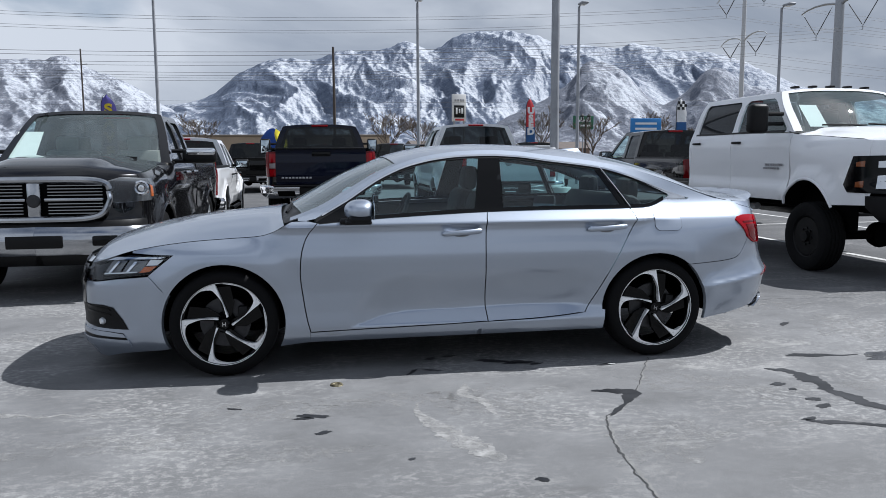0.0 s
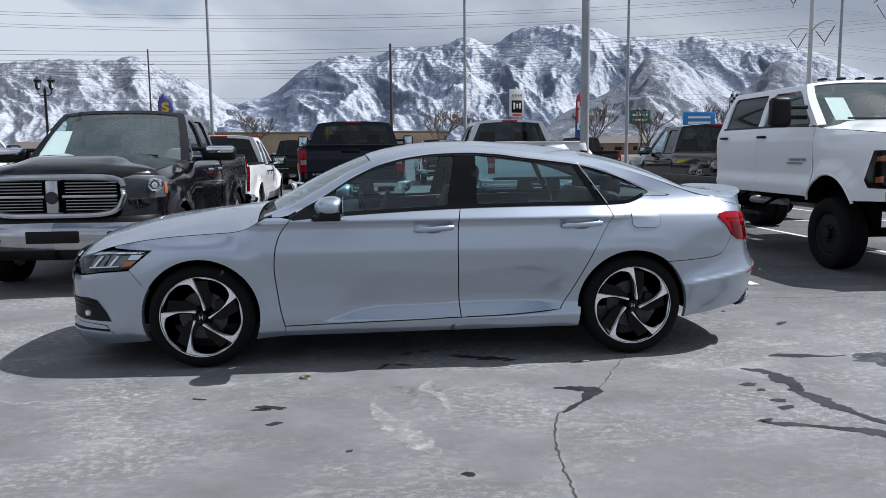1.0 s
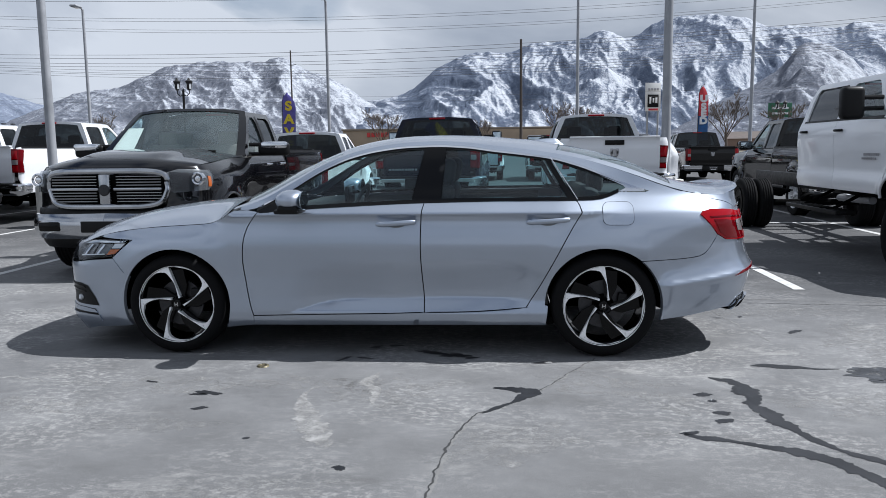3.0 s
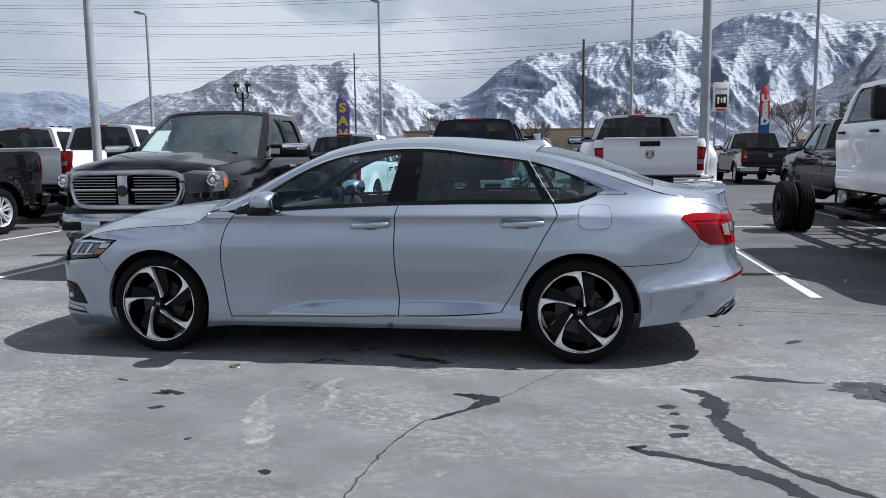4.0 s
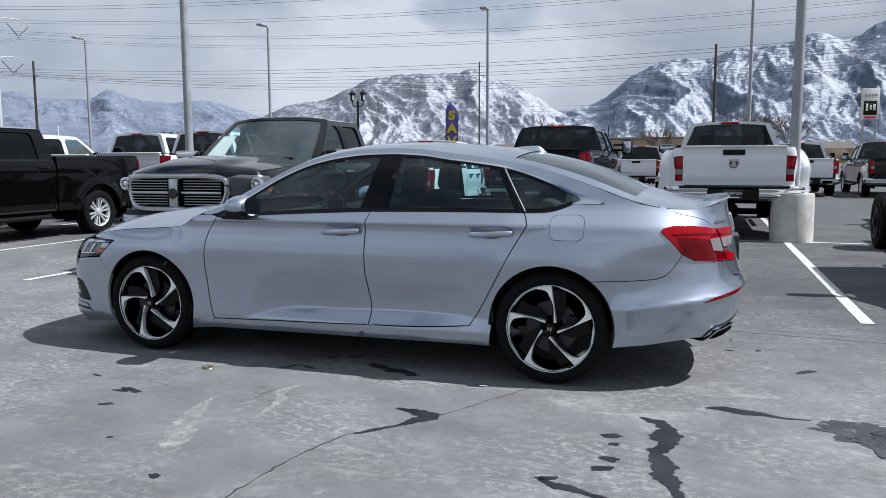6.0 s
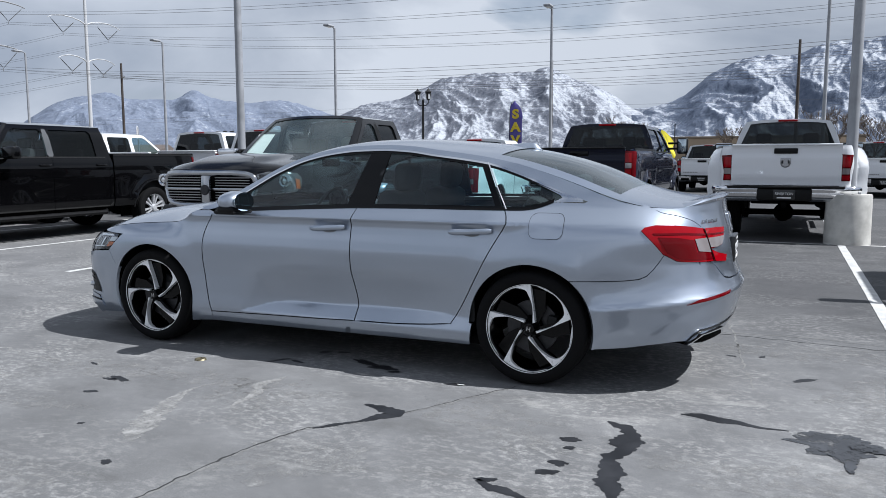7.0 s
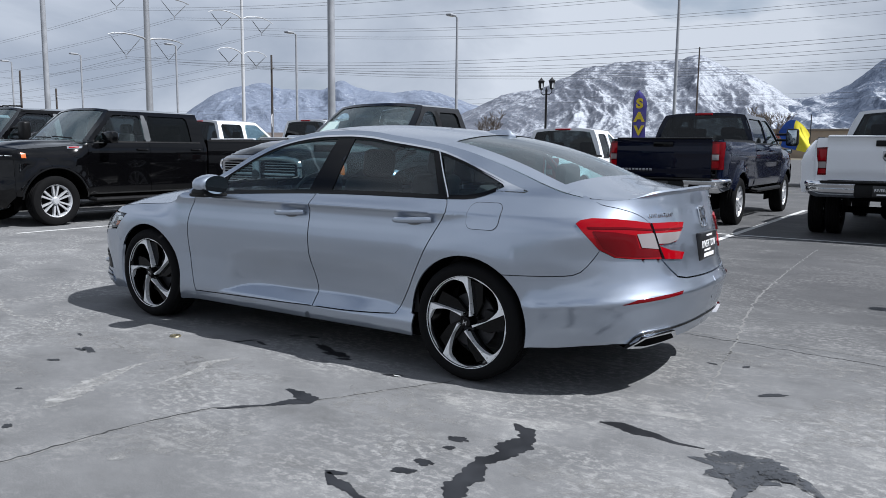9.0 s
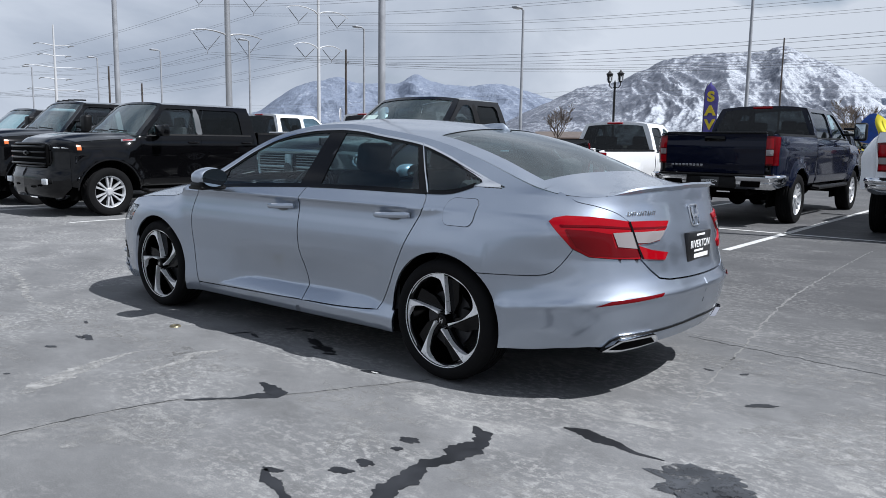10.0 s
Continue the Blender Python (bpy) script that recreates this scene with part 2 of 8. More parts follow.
def nodes_of(m):
    return m.node_tree.nodes, m.node_tree.links, m.node_tree.nodes["Principled BSDF"]


def noise_node(m, scale, detail=4.0, rough=0.55, stretch=(1, 1, 1), distort=0.0):
    n, l, _ = nodes_of(m)
    tc, mp, t = n.new("ShaderNodeTexCoord"), n.new("ShaderNodeMapping"), n.new("ShaderNodeTexNoise")
    mp.inputs["Scale"].default_value = stretch
    t.inputs["Scale"].default_value, t.inputs["Detail"].default_value = scale, detail
    t.inputs["Roughness"].default_value, t.inputs["Distortion"].default_value = rough, distort
    l.new(tc.outputs["Object"], mp.inputs["Vector"])
    l.new(mp.outputs["Vector"], t.inputs["Vector"])
    return t


def ramp_node(m, source, stops):
    n, l, _ = nodes_of(m)
    r = n.new("ShaderNodeValToRGB")
    while len(r.color_ramp.elements) < len(stops):
        r.color_ramp.elements.new(0.5)
    for e, (p, c) in zip(r.color_ramp.elements, stops):
        e.position, e.color = p, (*c, 1) if isinstance(c, tuple) else (c, c, c, 1)
    l.new(source, r.inputs["Fac"])
    return r


def mix_node(m, fac, a, b, how="MIX"):
    n, l, _ = nodes_of(m)
    x = n.new("ShaderNodeMix")
    x.data_type, x.blend_type = "RGBA", how
    for socket, v in ((x.inputs["Factor"], fac), (x.inputs["A"], a), (x.inputs["B"], b)):
        if isinstance(v, (float, int)):
            socket.default_value = v if socket.type == "VALUE" else (v, v, v, 1)
        elif isinstance(v, tuple):
            socket.default_value = (*v, 1)
        else:
            l.new(v, socket)
    return x.outputs["Result"]


def bump_node(m, height, strength=0.3, distance=0.01):
    n, l, b = nodes_of(m)
    k = n.new("ShaderNodeBump")
    k.inputs["Strength"].default_value, k.inputs["Distance"].default_value = strength, distance
    l.new(height, k.inputs["Height"])
    l.new(k.outputs["Normal"], b.inputs["Normal"])


def car_paint(name, base, metal, rough, dirt=0.06, coat_ior=1.38):
    m = material(name, base, rough, metal, coat=1.0, spec=0.5 if metal > 0.5 else 0.05, coat_ior=coat_ior)
    n, l, b = nodes_of(m)
    flake = noise_node(m, 700.0, 1.0)
    film = noise_node(m, 2.2, 6.0)
    lo, hi = tuple(c * 0.92 for c in base), tuple(min(1, c * 1.06) for c in base)
    grain = ramp_node(m, flake.outputs["Fac"], [(0.3, lo), (0.7, hi)])
    dust = ramp_node(m, film.outputs["Fac"], [(0.45, 0.0), (0.8, dirt)])
    l.new(mix_node(m, dust.outputs["Color"], grain.outputs["Color"], (0.32, 0.31, 0.29)), b.inputs["Base Color"])
    rr = ramp_node(m, film.outputs["Fac"], [(0.3, rough * 0.93), (0.8, rough * 1.12)])
    l.new(rr.outputs["Color"], b.inputs["Roughness"])
    return m


def worn(name, base, rough, metal=0.0, scale=8.0, amount=0.25, bump=0.0, coat=0.0, spec=0.5):
    m = material(name, base, rough, metal, coat, spec)
    n, l, b = nodes_of(m)
    t = noise_node(m, scale, 6.0)
    lo, hi = tuple(c * (1 - amount) for c in base), tuple(min(1, c * (1 + amount)) for c in base)
    l.new(ramp_node(m, t.outputs["Fac"], [(0.3, lo), (0.7, hi)]).outputs["Color"], b.inputs["Base Color"])
    l.new(ramp_node(m, t.outputs["Fac"], [(0.3, rough * 0.85), (0.7, min(1.0, rough * 1.2))]).outputs["Color"], b.inputs["Roughness"])
    if bump:
        t2 = noise_node(m, scale * 12, 3.0)
        bump_node(m, t2.outputs["Fac"], bump, 0.004)
    return m


def pane_glass(name, tint, ior=1.36, film=0.0):
    """Thin glass: a tinted pass-through and a mirror sheen by Fresnel."""
    m = bpy.data.materials.new(name)
    m.use_nodes = True
    n, l = m.node_tree.nodes, m.node_tree.links
    n.clear()
    o, mx = n.new("ShaderNodeOutputMaterial"), n.new("ShaderNodeMixShader")
    tr, gl, lw = n.new("ShaderNodeBsdfTransparent"), n.new("ShaderNodeBsdfGlossy"), n.new("ShaderNodeLayerWeight")
    pw, fr = n.new("ShaderNodeMath"), n.new("ShaderNodeMath")
    tr.inputs["Color"].default_value = (*tint, 1)
    gl.inputs["Roughness"].default_value = 0.01
    gl.inputs["Color"].default_value = (0.95, 0.97, 1.0, 1)
    # the sheen grows towards a grazing view, alike from inside and outside
    f0 = ((ior - 1) / (ior + 1)) ** 2
    lw.inputs["Blend"].default_value = 0.5
    pw.operation, fr.operation = "POWER", "MULTIPLY_ADD"
    pw.inputs[1].default_value = 5.0
    fr.inputs[1].default_value, fr.inputs[2].default_value = 1 - f0, f0
    l.new(lw.outputs["Facing"], pw.inputs[0])
    l.new(pw.outputs["Value"], fr.inputs[0])
    l.new(fr.outputs["Value"], mx.inputs["Fac"])
    l.new(tr.outputs["BSDF"], mx.inputs[1])
    l.new(gl.outputs["BSDF"], mx.inputs[2])
    surface = mx.outputs["Shader"]
    if film:
        # a thin scattering film whose teal paints in the pale veil of reflected sky
        df, m2 = n.new("ShaderNodeBsdfDiffuse"), n.new("ShaderNodeMixShader")
        df.inputs["Color"].default_value = (0.50, 0.62, 0.62, 1)
        m2.inputs["Fac"].default_value = film
        l.new(surface, m2.inputs[1])
        l.new(df.outputs["BSDF"], m2.inputs[2])
        surface = m2.outputs["Shader"]
    l.new(surface, o.inputs["Surface"])
    return m


def two_lobe(m, rough, share, depth):
    """Metal flakes under lacquer: a second, sharper gloss beside the broad one."""
    n, l, b = nodes_of(m)
    out = n["Material Output"]
    g, mx = n.new("ShaderNodeBsdfPrincipled"), n.new("ShaderNodeMixShader")
    g.inputs["Metallic"].default_value, g.inputs["Roughness"].default_value = 1.0, rough
    l.new(mix_node(m, 1.0, b.inputs["Base Color"].links[0].from_socket, (depth, depth, depth), "MULTIPLY"), g.inputs["Base Color"])
    mx.inputs["Fac"].default_value = share
    l.new(b.outputs["BSDF"], mx.inputs[1])
    l.new(g.outputs["BSDF"], mx.inputs[2])
    l.new(mx.outputs["Shader"], out.inputs["Surface"])


M_SILVER = car_paint("silver_paint", (0.51, 0.565, 0.655), 0.92, 0.46, 0.010, 1.55)
two_lobe(M_SILVER, 0.15, 0.52, 0.56)
M_BLACK = car_paint("black_paint", (0.0018, 0.0018, 0.0022), 0.0, 0.16, 0.002, 1.38)
M_CHARCOAL = car_paint("charcoal_paint", (0.0045, 0.0045, 0.0055), 0.2, 0.2, 0.003, 1.42)
M_NAVY = car_paint("navy_paint", (0.0025, 0.0045, 0.016), 0.1, 0.2, 0.002, 1.3)
M_WHITE = car_paint("white_paint", (0.76, 0.77, 0.79), 0.0, 0.35, 0.04)
M_DARK = material("underbody_black", (0.002, 0.002, 0.0022), 0.85, spec=0.05)
M_TRIM = worn("black_trim", (0.005, 0.005, 0.0055), 0.45, amount=0.2, scale=20, spec=0.2)
M_GLOSS = material("gloss_black", (0.002, 0.002, 0.0024), 0.10, spec=0.2)
M_CHROME = worn("chrome", (0.72, 0.73, 0.75), 0.09, 1.0, scale=6, amount=0.06)
M_DULLCHROME = worn("dull_chrome", (0.40, 0.41, 0.43), 0.14, 1.0, scale=5, amount=0.1)
M_LAMPBOWL = material("smoked_lamp_bowl", (0.13, 0.135, 0.14), 0.2, 0.4, coat=1.0)
M_ALLOY = worn("machined_alloy", (0.88, 0.89, 0.90), 0.30, 0.35, scale=40, amount=0.08)
M_ALLOY2 = worn("cast_alloy", (0.62, 0.63, 0.65), 0.33, 0.5, scale=30, amount=0.12)
M_RUBBER = worn("tyre_rubber", (0.006, 0.006, 0.0065), 0.8, scale=25, amount=0.3, bump=0.15, spec=0.12)
M_PALESTEEL = worn("pale_galvanised_steel", (0.48, 0.49, 0.51), 0.5, 0.0, scale=3, amount=0.1)
M_STEEL = worn("galvanised_steel", (0.33, 0.34, 0.36), 0.45, 0.55, scale=5, amount=0.15)
M_POLE = worn("pole_paint", (0.30, 0.31, 0.33), 0.55, 0.1, scale=3, amount=0.18)
M_WOOD = worn("old_pole_wood", (0.06, 0.05, 0.045), 0.85, scale=6, amount=0.3)
M_BLKMETAL = worn("black_iron", (0.012, 0.012, 0.013), 0.5, 0.2, scale=12, amount=0.3)
M_GLASS = pane_glass("green_glass", (0.74, 0.91, 0.93), 1.56, 0.006)
M_SCREEN = pane_glass("screen_glass", (0.70, 0.83, 0.82), 1.9, 0.07)
M_REARGLASS = pane_glass("green_rear_glass", (0.60, 0.80, 0.82), 1.58, 0.006)
M_TINT = pane_glass("privacy_glass", (0.055, 0.06, 0.064), 1.36, 0.004)
M_BACKLIGHT = pane_glass("heated_rear_glass", (0.46, 0.64, 0.65), 1.72, 0.035)
M_CLEAR = pane_glass("clear_lens", (0.86, 0.88, 0.9))
M_RED = material("red_lens", (0.27, 0.0015, 0.006), 0.12, coat=0.55, spec=0.0, coat_ior=1.5)
M_DEEPRED = material("deep_red_lens", (0.11, 0.0006, 0.003), 0.10, coat=0.6, spec=0.05)
M_AMBER = material("amber_lens", (0.52, 0.12, 0.02), 0.2, coat=1.0)
# grey that paints reflected sky on black pillars and shade in handle cups
M_SHEENSHADE = material("sheen_shade_grey", (0.14, 0.145, 0.15), 0.3, 0.6)
M_AMBERDIM = material("dim_amber_lens", (0.20, 0.055, 0.012), 0.2, coat=1.0)
M_LENS = material("clear_lamp", (0.66, 0.68, 0.70), 0.12, 0.3, coat=1.0)
M_GREYLENS = material("grey_tail_lens", (0.30, 0.27, 0.27), 0.15, 0.3, coat=1.0)
M_MIRROR = material("mirror_glass", (0.42, 0.48, 0.52), 0.02, 1.0)
M_SEAT = worn("seat_cloth", (0.012, 0.012, 0.013), 0.85, scale=60, amount=0.3, bump=0.1)
M_SEAT2 = worn("tan_seat_cloth", (0.16, 0.15, 0.135), 0.85, scale=60, amount=0.25)
M_CABIN = worn("cabin_plastic", (0.022, 0.023, 0.024), 0.6, scale=30, amount=0.25)
M_PAPER = worn("paper", (0.72, 0.74, 0.72), 0.7, scale=15, amount=0.05)
M_SIGNWHITE = worn("white_ink", (0.78, 0.78, 0.78), 0.5, scale=20, amount=0.06)
M_PLATE = material("plate_black", (0.01, 0.01, 0.011), 0.35, coat=0.3)
M_CONCRETE = worn("base_concrete", (0.50, 0.49, 0.46), 0.85, scale=5, amount=0.22, bump=0.3)
M_BADGE = material("badge_grey", (0.35, 0.35, 0.36), 0.3, 0.8)


def ground_material():
    m = material("parking_surface", (0.2, 0.2, 0.2), 0.85, spec=0.25)
    n, l, b = nodes_of(m)
    broad = noise_node(m, 0.42, 6.0, 0.62)
    mid = noise_node(m, 2.6, 10.0, 0.70, (0.75, 1.0, 1), 0.2)
    fine = noise_node(m, 170.0, 3.0, 0.7)
    speck = noise_node(m, 26.0, 7.0, 0.80, (0.7, 1.0, 1))
    zone = noise_node(m, 1.1, 8.0, 0.66, (0.7, 1.0, 1), 0.3)
    scratch = noise_node(m, 5.0, 10.0, 0.74, (0.32, 1.0, 1), 0.6)
    smudge = noise_node(m, 4.2, 6.0, 0.6, (0.6, 1.0, 1), 0.4)
    base = ramp_node(m, broad.outputs["Fac"], [(0.3, (0.122, 0.123, 0.126)), (0.7, (0.168, 0.169, 0.171))])
    c = mix_node(m, 0.6, base.outputs["Color"], ramp_node(m, mid.outputs["Fac"], [(0.30, 0.30), (0.70, 0.68)]).outputs["Color"], "OVERLAY")
    # flakes of worn, paler binder, thicker in some places than in others
    def times(a, q):
        k = n.new("ShaderNodeMath")
        k.operation = "MULTIPLY"
        l.new(a, k.inputs[0])
        if isinstance(q, float):
            k.inputs[1].default_value = q
        else:
            l.new(q, k.inputs[1])
        return k.outputs["Value"]
    thick = ramp_node(m, zone.outputs["Fac"], [(0.45, 0.10), (0.59, 1.0)]).outputs["Color"]
    flake = ramp_node(m, speck.outputs["Fac"], [(0.49, 0.0), (0.58, 1.0)]).outputs["Color"]
    c = mix_node(m, times(times(thick, flake), 0.85), c, (0.31, 0.307, 0.30))
    film = ramp_node(m, mid.outputs["Fac"], [(0.55, 0.0), (0.66, 1.0)]).outputs["Color"]
    c = mix_node(m, times(times(thick, film), 0.40), c, (0.25, 0.25, 0.245))
    lines = ramp_node(m, scratch.outputs["Fac"], [(0.56, 0.0), (0.63, 0.7)]).outputs["Color"]
    c = mix_node(m, times(lines, thick), c, (0.30, 0.297, 0.287))
    # the lane before the cars is polished darker by traffic
    lane_tc, lane_xy, lane_sum, lane = n.new("ShaderNodeTexCoord"), n.new("ShaderNodeSeparateXYZ"), n.new("ShaderNodeMath"), n.new("ShaderNodeMapRange")
    l.new(lane_tc.outputs["Object"], lane_xy.inputs["Vector"])
    lane_sum.operation = "MULTIPLY_ADD"
    l.new(mid.outputs["Fac"], lane_sum.inputs[0])
    lane_sum.inputs[1].default_value = 1.8
    l.new(lane_xy.outputs["Y"], lane_sum.inputs[2])
    lane.inputs["From Min"].default_value, lane.inputs["From Max"].default_value = -0.9, -1.6
    lane.inputs["To Max"].default_value = 0.30
    l.new(lane_sum.outputs["Value"], lane.inputs["Value"])
    c = mix_node(m, lane.outputs["Result"], c, (0.122, 0.122, 0.122))
    dirt = ramp_node(m, smudge.outputs["Fac"], [(0.28, 0.45), (0.42, 0.0)]).outputs["Color"]
    c = mix_node(m, dirt, c, (0.085, 0.084, 0.083))
    grit = ramp_node(m, fine.outputs["Fac"], [(0.3, 0.30), (0.7, 0.70)])
    c = mix_node(m, 0.6, c, grit.outputs["Color"], "OVERLAY")
    # open country past the lot
    tc, sx, cr = n.new("ShaderNodeTexCoord"), n.new("ShaderNodeVectorMath"), n.new("ShaderNodeMath")
    sx.operation = "LENGTH"
    l.new(tc.outputs["Object"], sx.inputs[0])
    cr.operation = "GREATER_THAN"
    cr.inputs[1].default_value = 150.0
    l.new(sx.outputs["Value"], cr.inputs[0])
    scrub = ramp_node(m, noise_node(m, 0.02, 8.0, 0.7).outputs["Fac"], [(0.3, (0.09, 0.08, 0.06)), (0.7, (0.2, 0.18, 0.14))])
    # the bays are laid in younger, darker asphalt
    ax, lean, edge, bays = n.new("ShaderNodeSeparateXYZ"), n.new("ShaderNodeMath"), n.new("ShaderNodeMath"), n.new("ShaderNodeMapRange")
    l.new(tc.outputs["Object"], ax.inputs["Vector"])
    lean.operation = edge.operation = "MULTIPLY_ADD"
    l.new(ax.outputs["X"], lean.inputs[0])
    lean.inputs[1].default_value = 0.35
    l.new(ax.outputs["Y"], lean.inputs[2])
    l.new(broad.outputs["Fac"], edge.inputs[0])
    edge.inputs[1].default_value = 2.2
    l.new(lean.outputs["Value"], edge.inputs[2])
    bays.inputs["From Min"].default_value, bays.inputs["From Max"].default_value = 1.7, 4.6
    bays.inputs["To Max"].default_value = 0.92
    l.new(edge.outputs["Value"], bays.inputs["Value"])
    young = mix_node(m, 1.0, c, (0.50, 0.50, 0.51), "MULTIPLY")
    c = mix_node(m, bays.outputs["Result"], c, young)
    c = mix_node(m, cr.outputs["Value"], c, scrub.outputs["Color"])
    l.new(c, b.inputs["Base Color"])
    l.new(ramp_node(m, mid.outputs["Fac"], [(0.3, 0.72), (0.7, 0.92)]).outputs["Color"], b.inputs["Roughness"])
    bump_node(m, mix_node(m, 0.5, fine.outputs["Fac"], speck.outputs["Fac"]), 0.3, 0.006)
    return m


M_GROUND = ground_material()
M_LINE = worn("line_paint", (0.50, 0.50, 0.49), 0.75, scale=9, amount=0.2, bump=0.2)
M_WET = worn("wet_asphalt", (0.020, 0.021, 0.024), 0.5, scale=6, amount=0.4, spec=0.3)
M_DAMP = worn("damp_asphalt", (0.048, 0.051, 0.057), 0.5, scale=9, amount=0.35, spec=0.3)
M_CRACK = worn("crack_dark", (0.03, 0.03, 0.031), 0.9, scale=10, amount=0.4)
M_PALE = worn("pale_wear", (0.275, 0.272, 0.265), 0.85, scale=12, amount=0.2, bump=0.2)


def flaked(m, scale, low, high):
    """Breaks a thin coat on the asphalt up into flakes."""
    n, l, b = nodes_of(m)
    t = noise_node(m, scale, 8.0, 0.7)
    l.new(ramp_node(m, t.outputs["Fac"], [(low, 0.0), (high, 1.0)]).outputs["Color"], b.inputs["Alpha"])


M_SEAL = worn("pale_crack_fill", (0.165, 0.164, 0.160), 0.85, scale=14, amount=0.25, bump=0.2)
flaked(M_PALE, 11.0, 0.28, 0.64)
M_FLECK = worn("pale_flecks", (0.25, 0.248, 0.243), 0.85, scale=12, amount=0.2, bump=0.2)
flaked(M_FLECK, 13.0, 0.46, 0.74)
flaked(M_LINE, 26.0, 0.26, 0.36)
flaked(M_DAMP, 16.0, 0.34, 0.50)


def mountain_material(name, bias, hazed_rock_lo, hazed_rock_hi):
    """Rock tinted for painted haze; snow in gullies, on gentle ground and sunward faces; a higher bias leaves more
    snow.
    """
    m = material(name, (0.3, 0.3, 0.32), 0.9, spec=0.05)
    n, l, b = nodes_of(m)
    geo, sep, pos = n.new("ShaderNodeNewGeometry"), n.new("ShaderNodeSeparateXYZ"), n.new("ShaderNodeSeparateXYZ")
    l.new(geo.outputs["Normal"], sep.inputs["Vector"])
    l.new(geo.outputs["Position"], pos.inputs["Vector"])
    broad = noise_node(m, 0.0028, 5.0, 0.6)
    gully = noise_node(m, 0.011, 8.0, 0.68, (1.0, 0.5, 0.8), 0.6)
    fine = noise_node(m, 0.055, 9.0, 0.72, (1.0, 0.6, 1.0), 0.4)
    trees = noise_node(m, 0.16, 5.0, 0.8)

    def step(a, k, c):
        q = n.new("ShaderNodeMath")
        q.operation = "MULTIPLY_ADD"
        l.new(a, q.inputs[0])
        q.inputs[1].default_value = k
        if isinstance(c, float):
            q.inputs[2].default_value = c
        else:
            l.new(c, q.inputs[2])
        return q.outputs["Value"]
    # bare scrub shows through on the lowest slopes
    low = n.new("ShaderNodeMapRange")
    low.inputs["From Max"].default_value = 260.0
    low.inputs["To Min"].default_value, low.inputs["To Max"].default_value = -0.03, 0.0
    l.new(pos.outputs["Z"], low.inputs["Value"])
    s = step(fine.outputs["Fac"], 0.70, bias)
    s = step(broad.outputs["Fac"], 0.40, s)
    s = step(gully.outputs["Fac"], 0.42, s)
    s = step(low.outputs["Result"], 1.0, s)
    s = step(sep.outputs["Z"], 0.20, s)
    # whitens faces towards the sun: their lit side painted into the snow mask
    s = step(sep.outputs["X"], 0.26, s)
    s = step(trees.outputs["Fac"], 0.55, s)
    mr = n.new("ShaderNodeMapRange")
    mr.inputs["From Min"].default_value, mr.inputs["From Max"].default_value = 1.09, 1.30
    l.new(s, mr.inputs["Value"])
    rock = ramp_node(m, fine.outputs["Fac"], [(0.3, hazed_rock_lo), (0.7, hazed_rock_hi)])
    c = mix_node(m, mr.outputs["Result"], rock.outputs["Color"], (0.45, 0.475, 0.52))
    l.new(c, b.inputs["Base Color"])
    bump_node(m, fine.outputs["Fac"], 0.7, 16.0)
    return m


# the rock's blue-grey carries the haze of distance in its colour
M_MOUNT = mountain_material("hazed_snowy_rock", -0.05, (0.070, 0.090, 0.135), (0.15, 0.175, 0.23))
M_MOUNT_PALE = mountain_material("hazed_snowy_slopes", -0.10, (0.10, 0.112, 0.145), (0.20, 0.212, 0.245))
M_MOUNT_FAR = mountain_material("far_hazed_rock", -0.27, (0.13, 0.155, 0.215), (0.21, 0.24, 0.30))


# ---- ground, lines and far country ----
def ground():
    bm = bmesh.new()
    # one sheet, finer near the lot, with gentle dips of a few millimetres
    xs = sorted({*np.linspace(-20, 20, 41), *(k * 10.0 ** e * s for e in (1, 2, 3) for k in (3, 5, 9) for s in (-1, 1))})
    ys = sorted({*np.linspace(-16, 24, 41), *(k * 10.0 ** e * s for e in (1, 2, 3) for k in (3, 5, 9) for s in (-1, 1))})
    grid = [[bm.verts.new((float(np.clip(x, -4800, 4800)), float(np.clip(y, -4800, 4800)), 0)) for y in ys] for x in xs]
    for i in range(len(xs) - 1):
        for j in range(len(ys) - 1):
            bm.faces.new((grid[i][j], grid[i + 1][j], grid[i + 1][j + 1], grid[i][j + 1]))
    ob = part("ground", bm, M_GROUND, smooth=False)
    return tagged(ob, "weathered grey asphalt car park with pale worn patches", "ground", kind="structure")


ground()


def painted_line(x0, y0, x1, y1, width=0.105):
    bm = bmesh.new()
    a, b = Vector((x0, y0, 0.004)), Vector((x1, y1, 0.004))
    d = (b - a).normalized()
    side = Vector((-d.y, d.x, 0)) * width / 2
    n = max(2, int((b - a).length / 0.12))
    rows = []
    for i in range(n + 1):
        p = a + (b - a) * i / n
        w = 1 + 0.10 * noise.noise(p * 3.1)
        rows.append([bm.verts.new(p + side * w), bm.verts.new(p - side * (2 - w))])
    for r0, r1 in zip(rows, rows[1:]):
        bm.faces.new((r0[0], r1[0], r1[1], r0[1]))
    ob = part("parking_line", bm, M_LINE, smooth=False)
    return tagged(ob, "worn white painted parking line on asphalt", "road marking", "parking lines", "structure")


for lx in (-13.5, -10.65, -7.8, -4.97):
    painted_line(lx, 1.35, lx, 14.6)
for lx in (-2.15, 0.66):
    painted_line(lx, 5.6, lx, 14.6)
for lx in (3.53, 6.4, 9.25, 12.1):
    painted_line(lx, 1.55, lx, 14.6)
painted_line(-4.97, 8.12, 12.1, 8.12, 0.1)


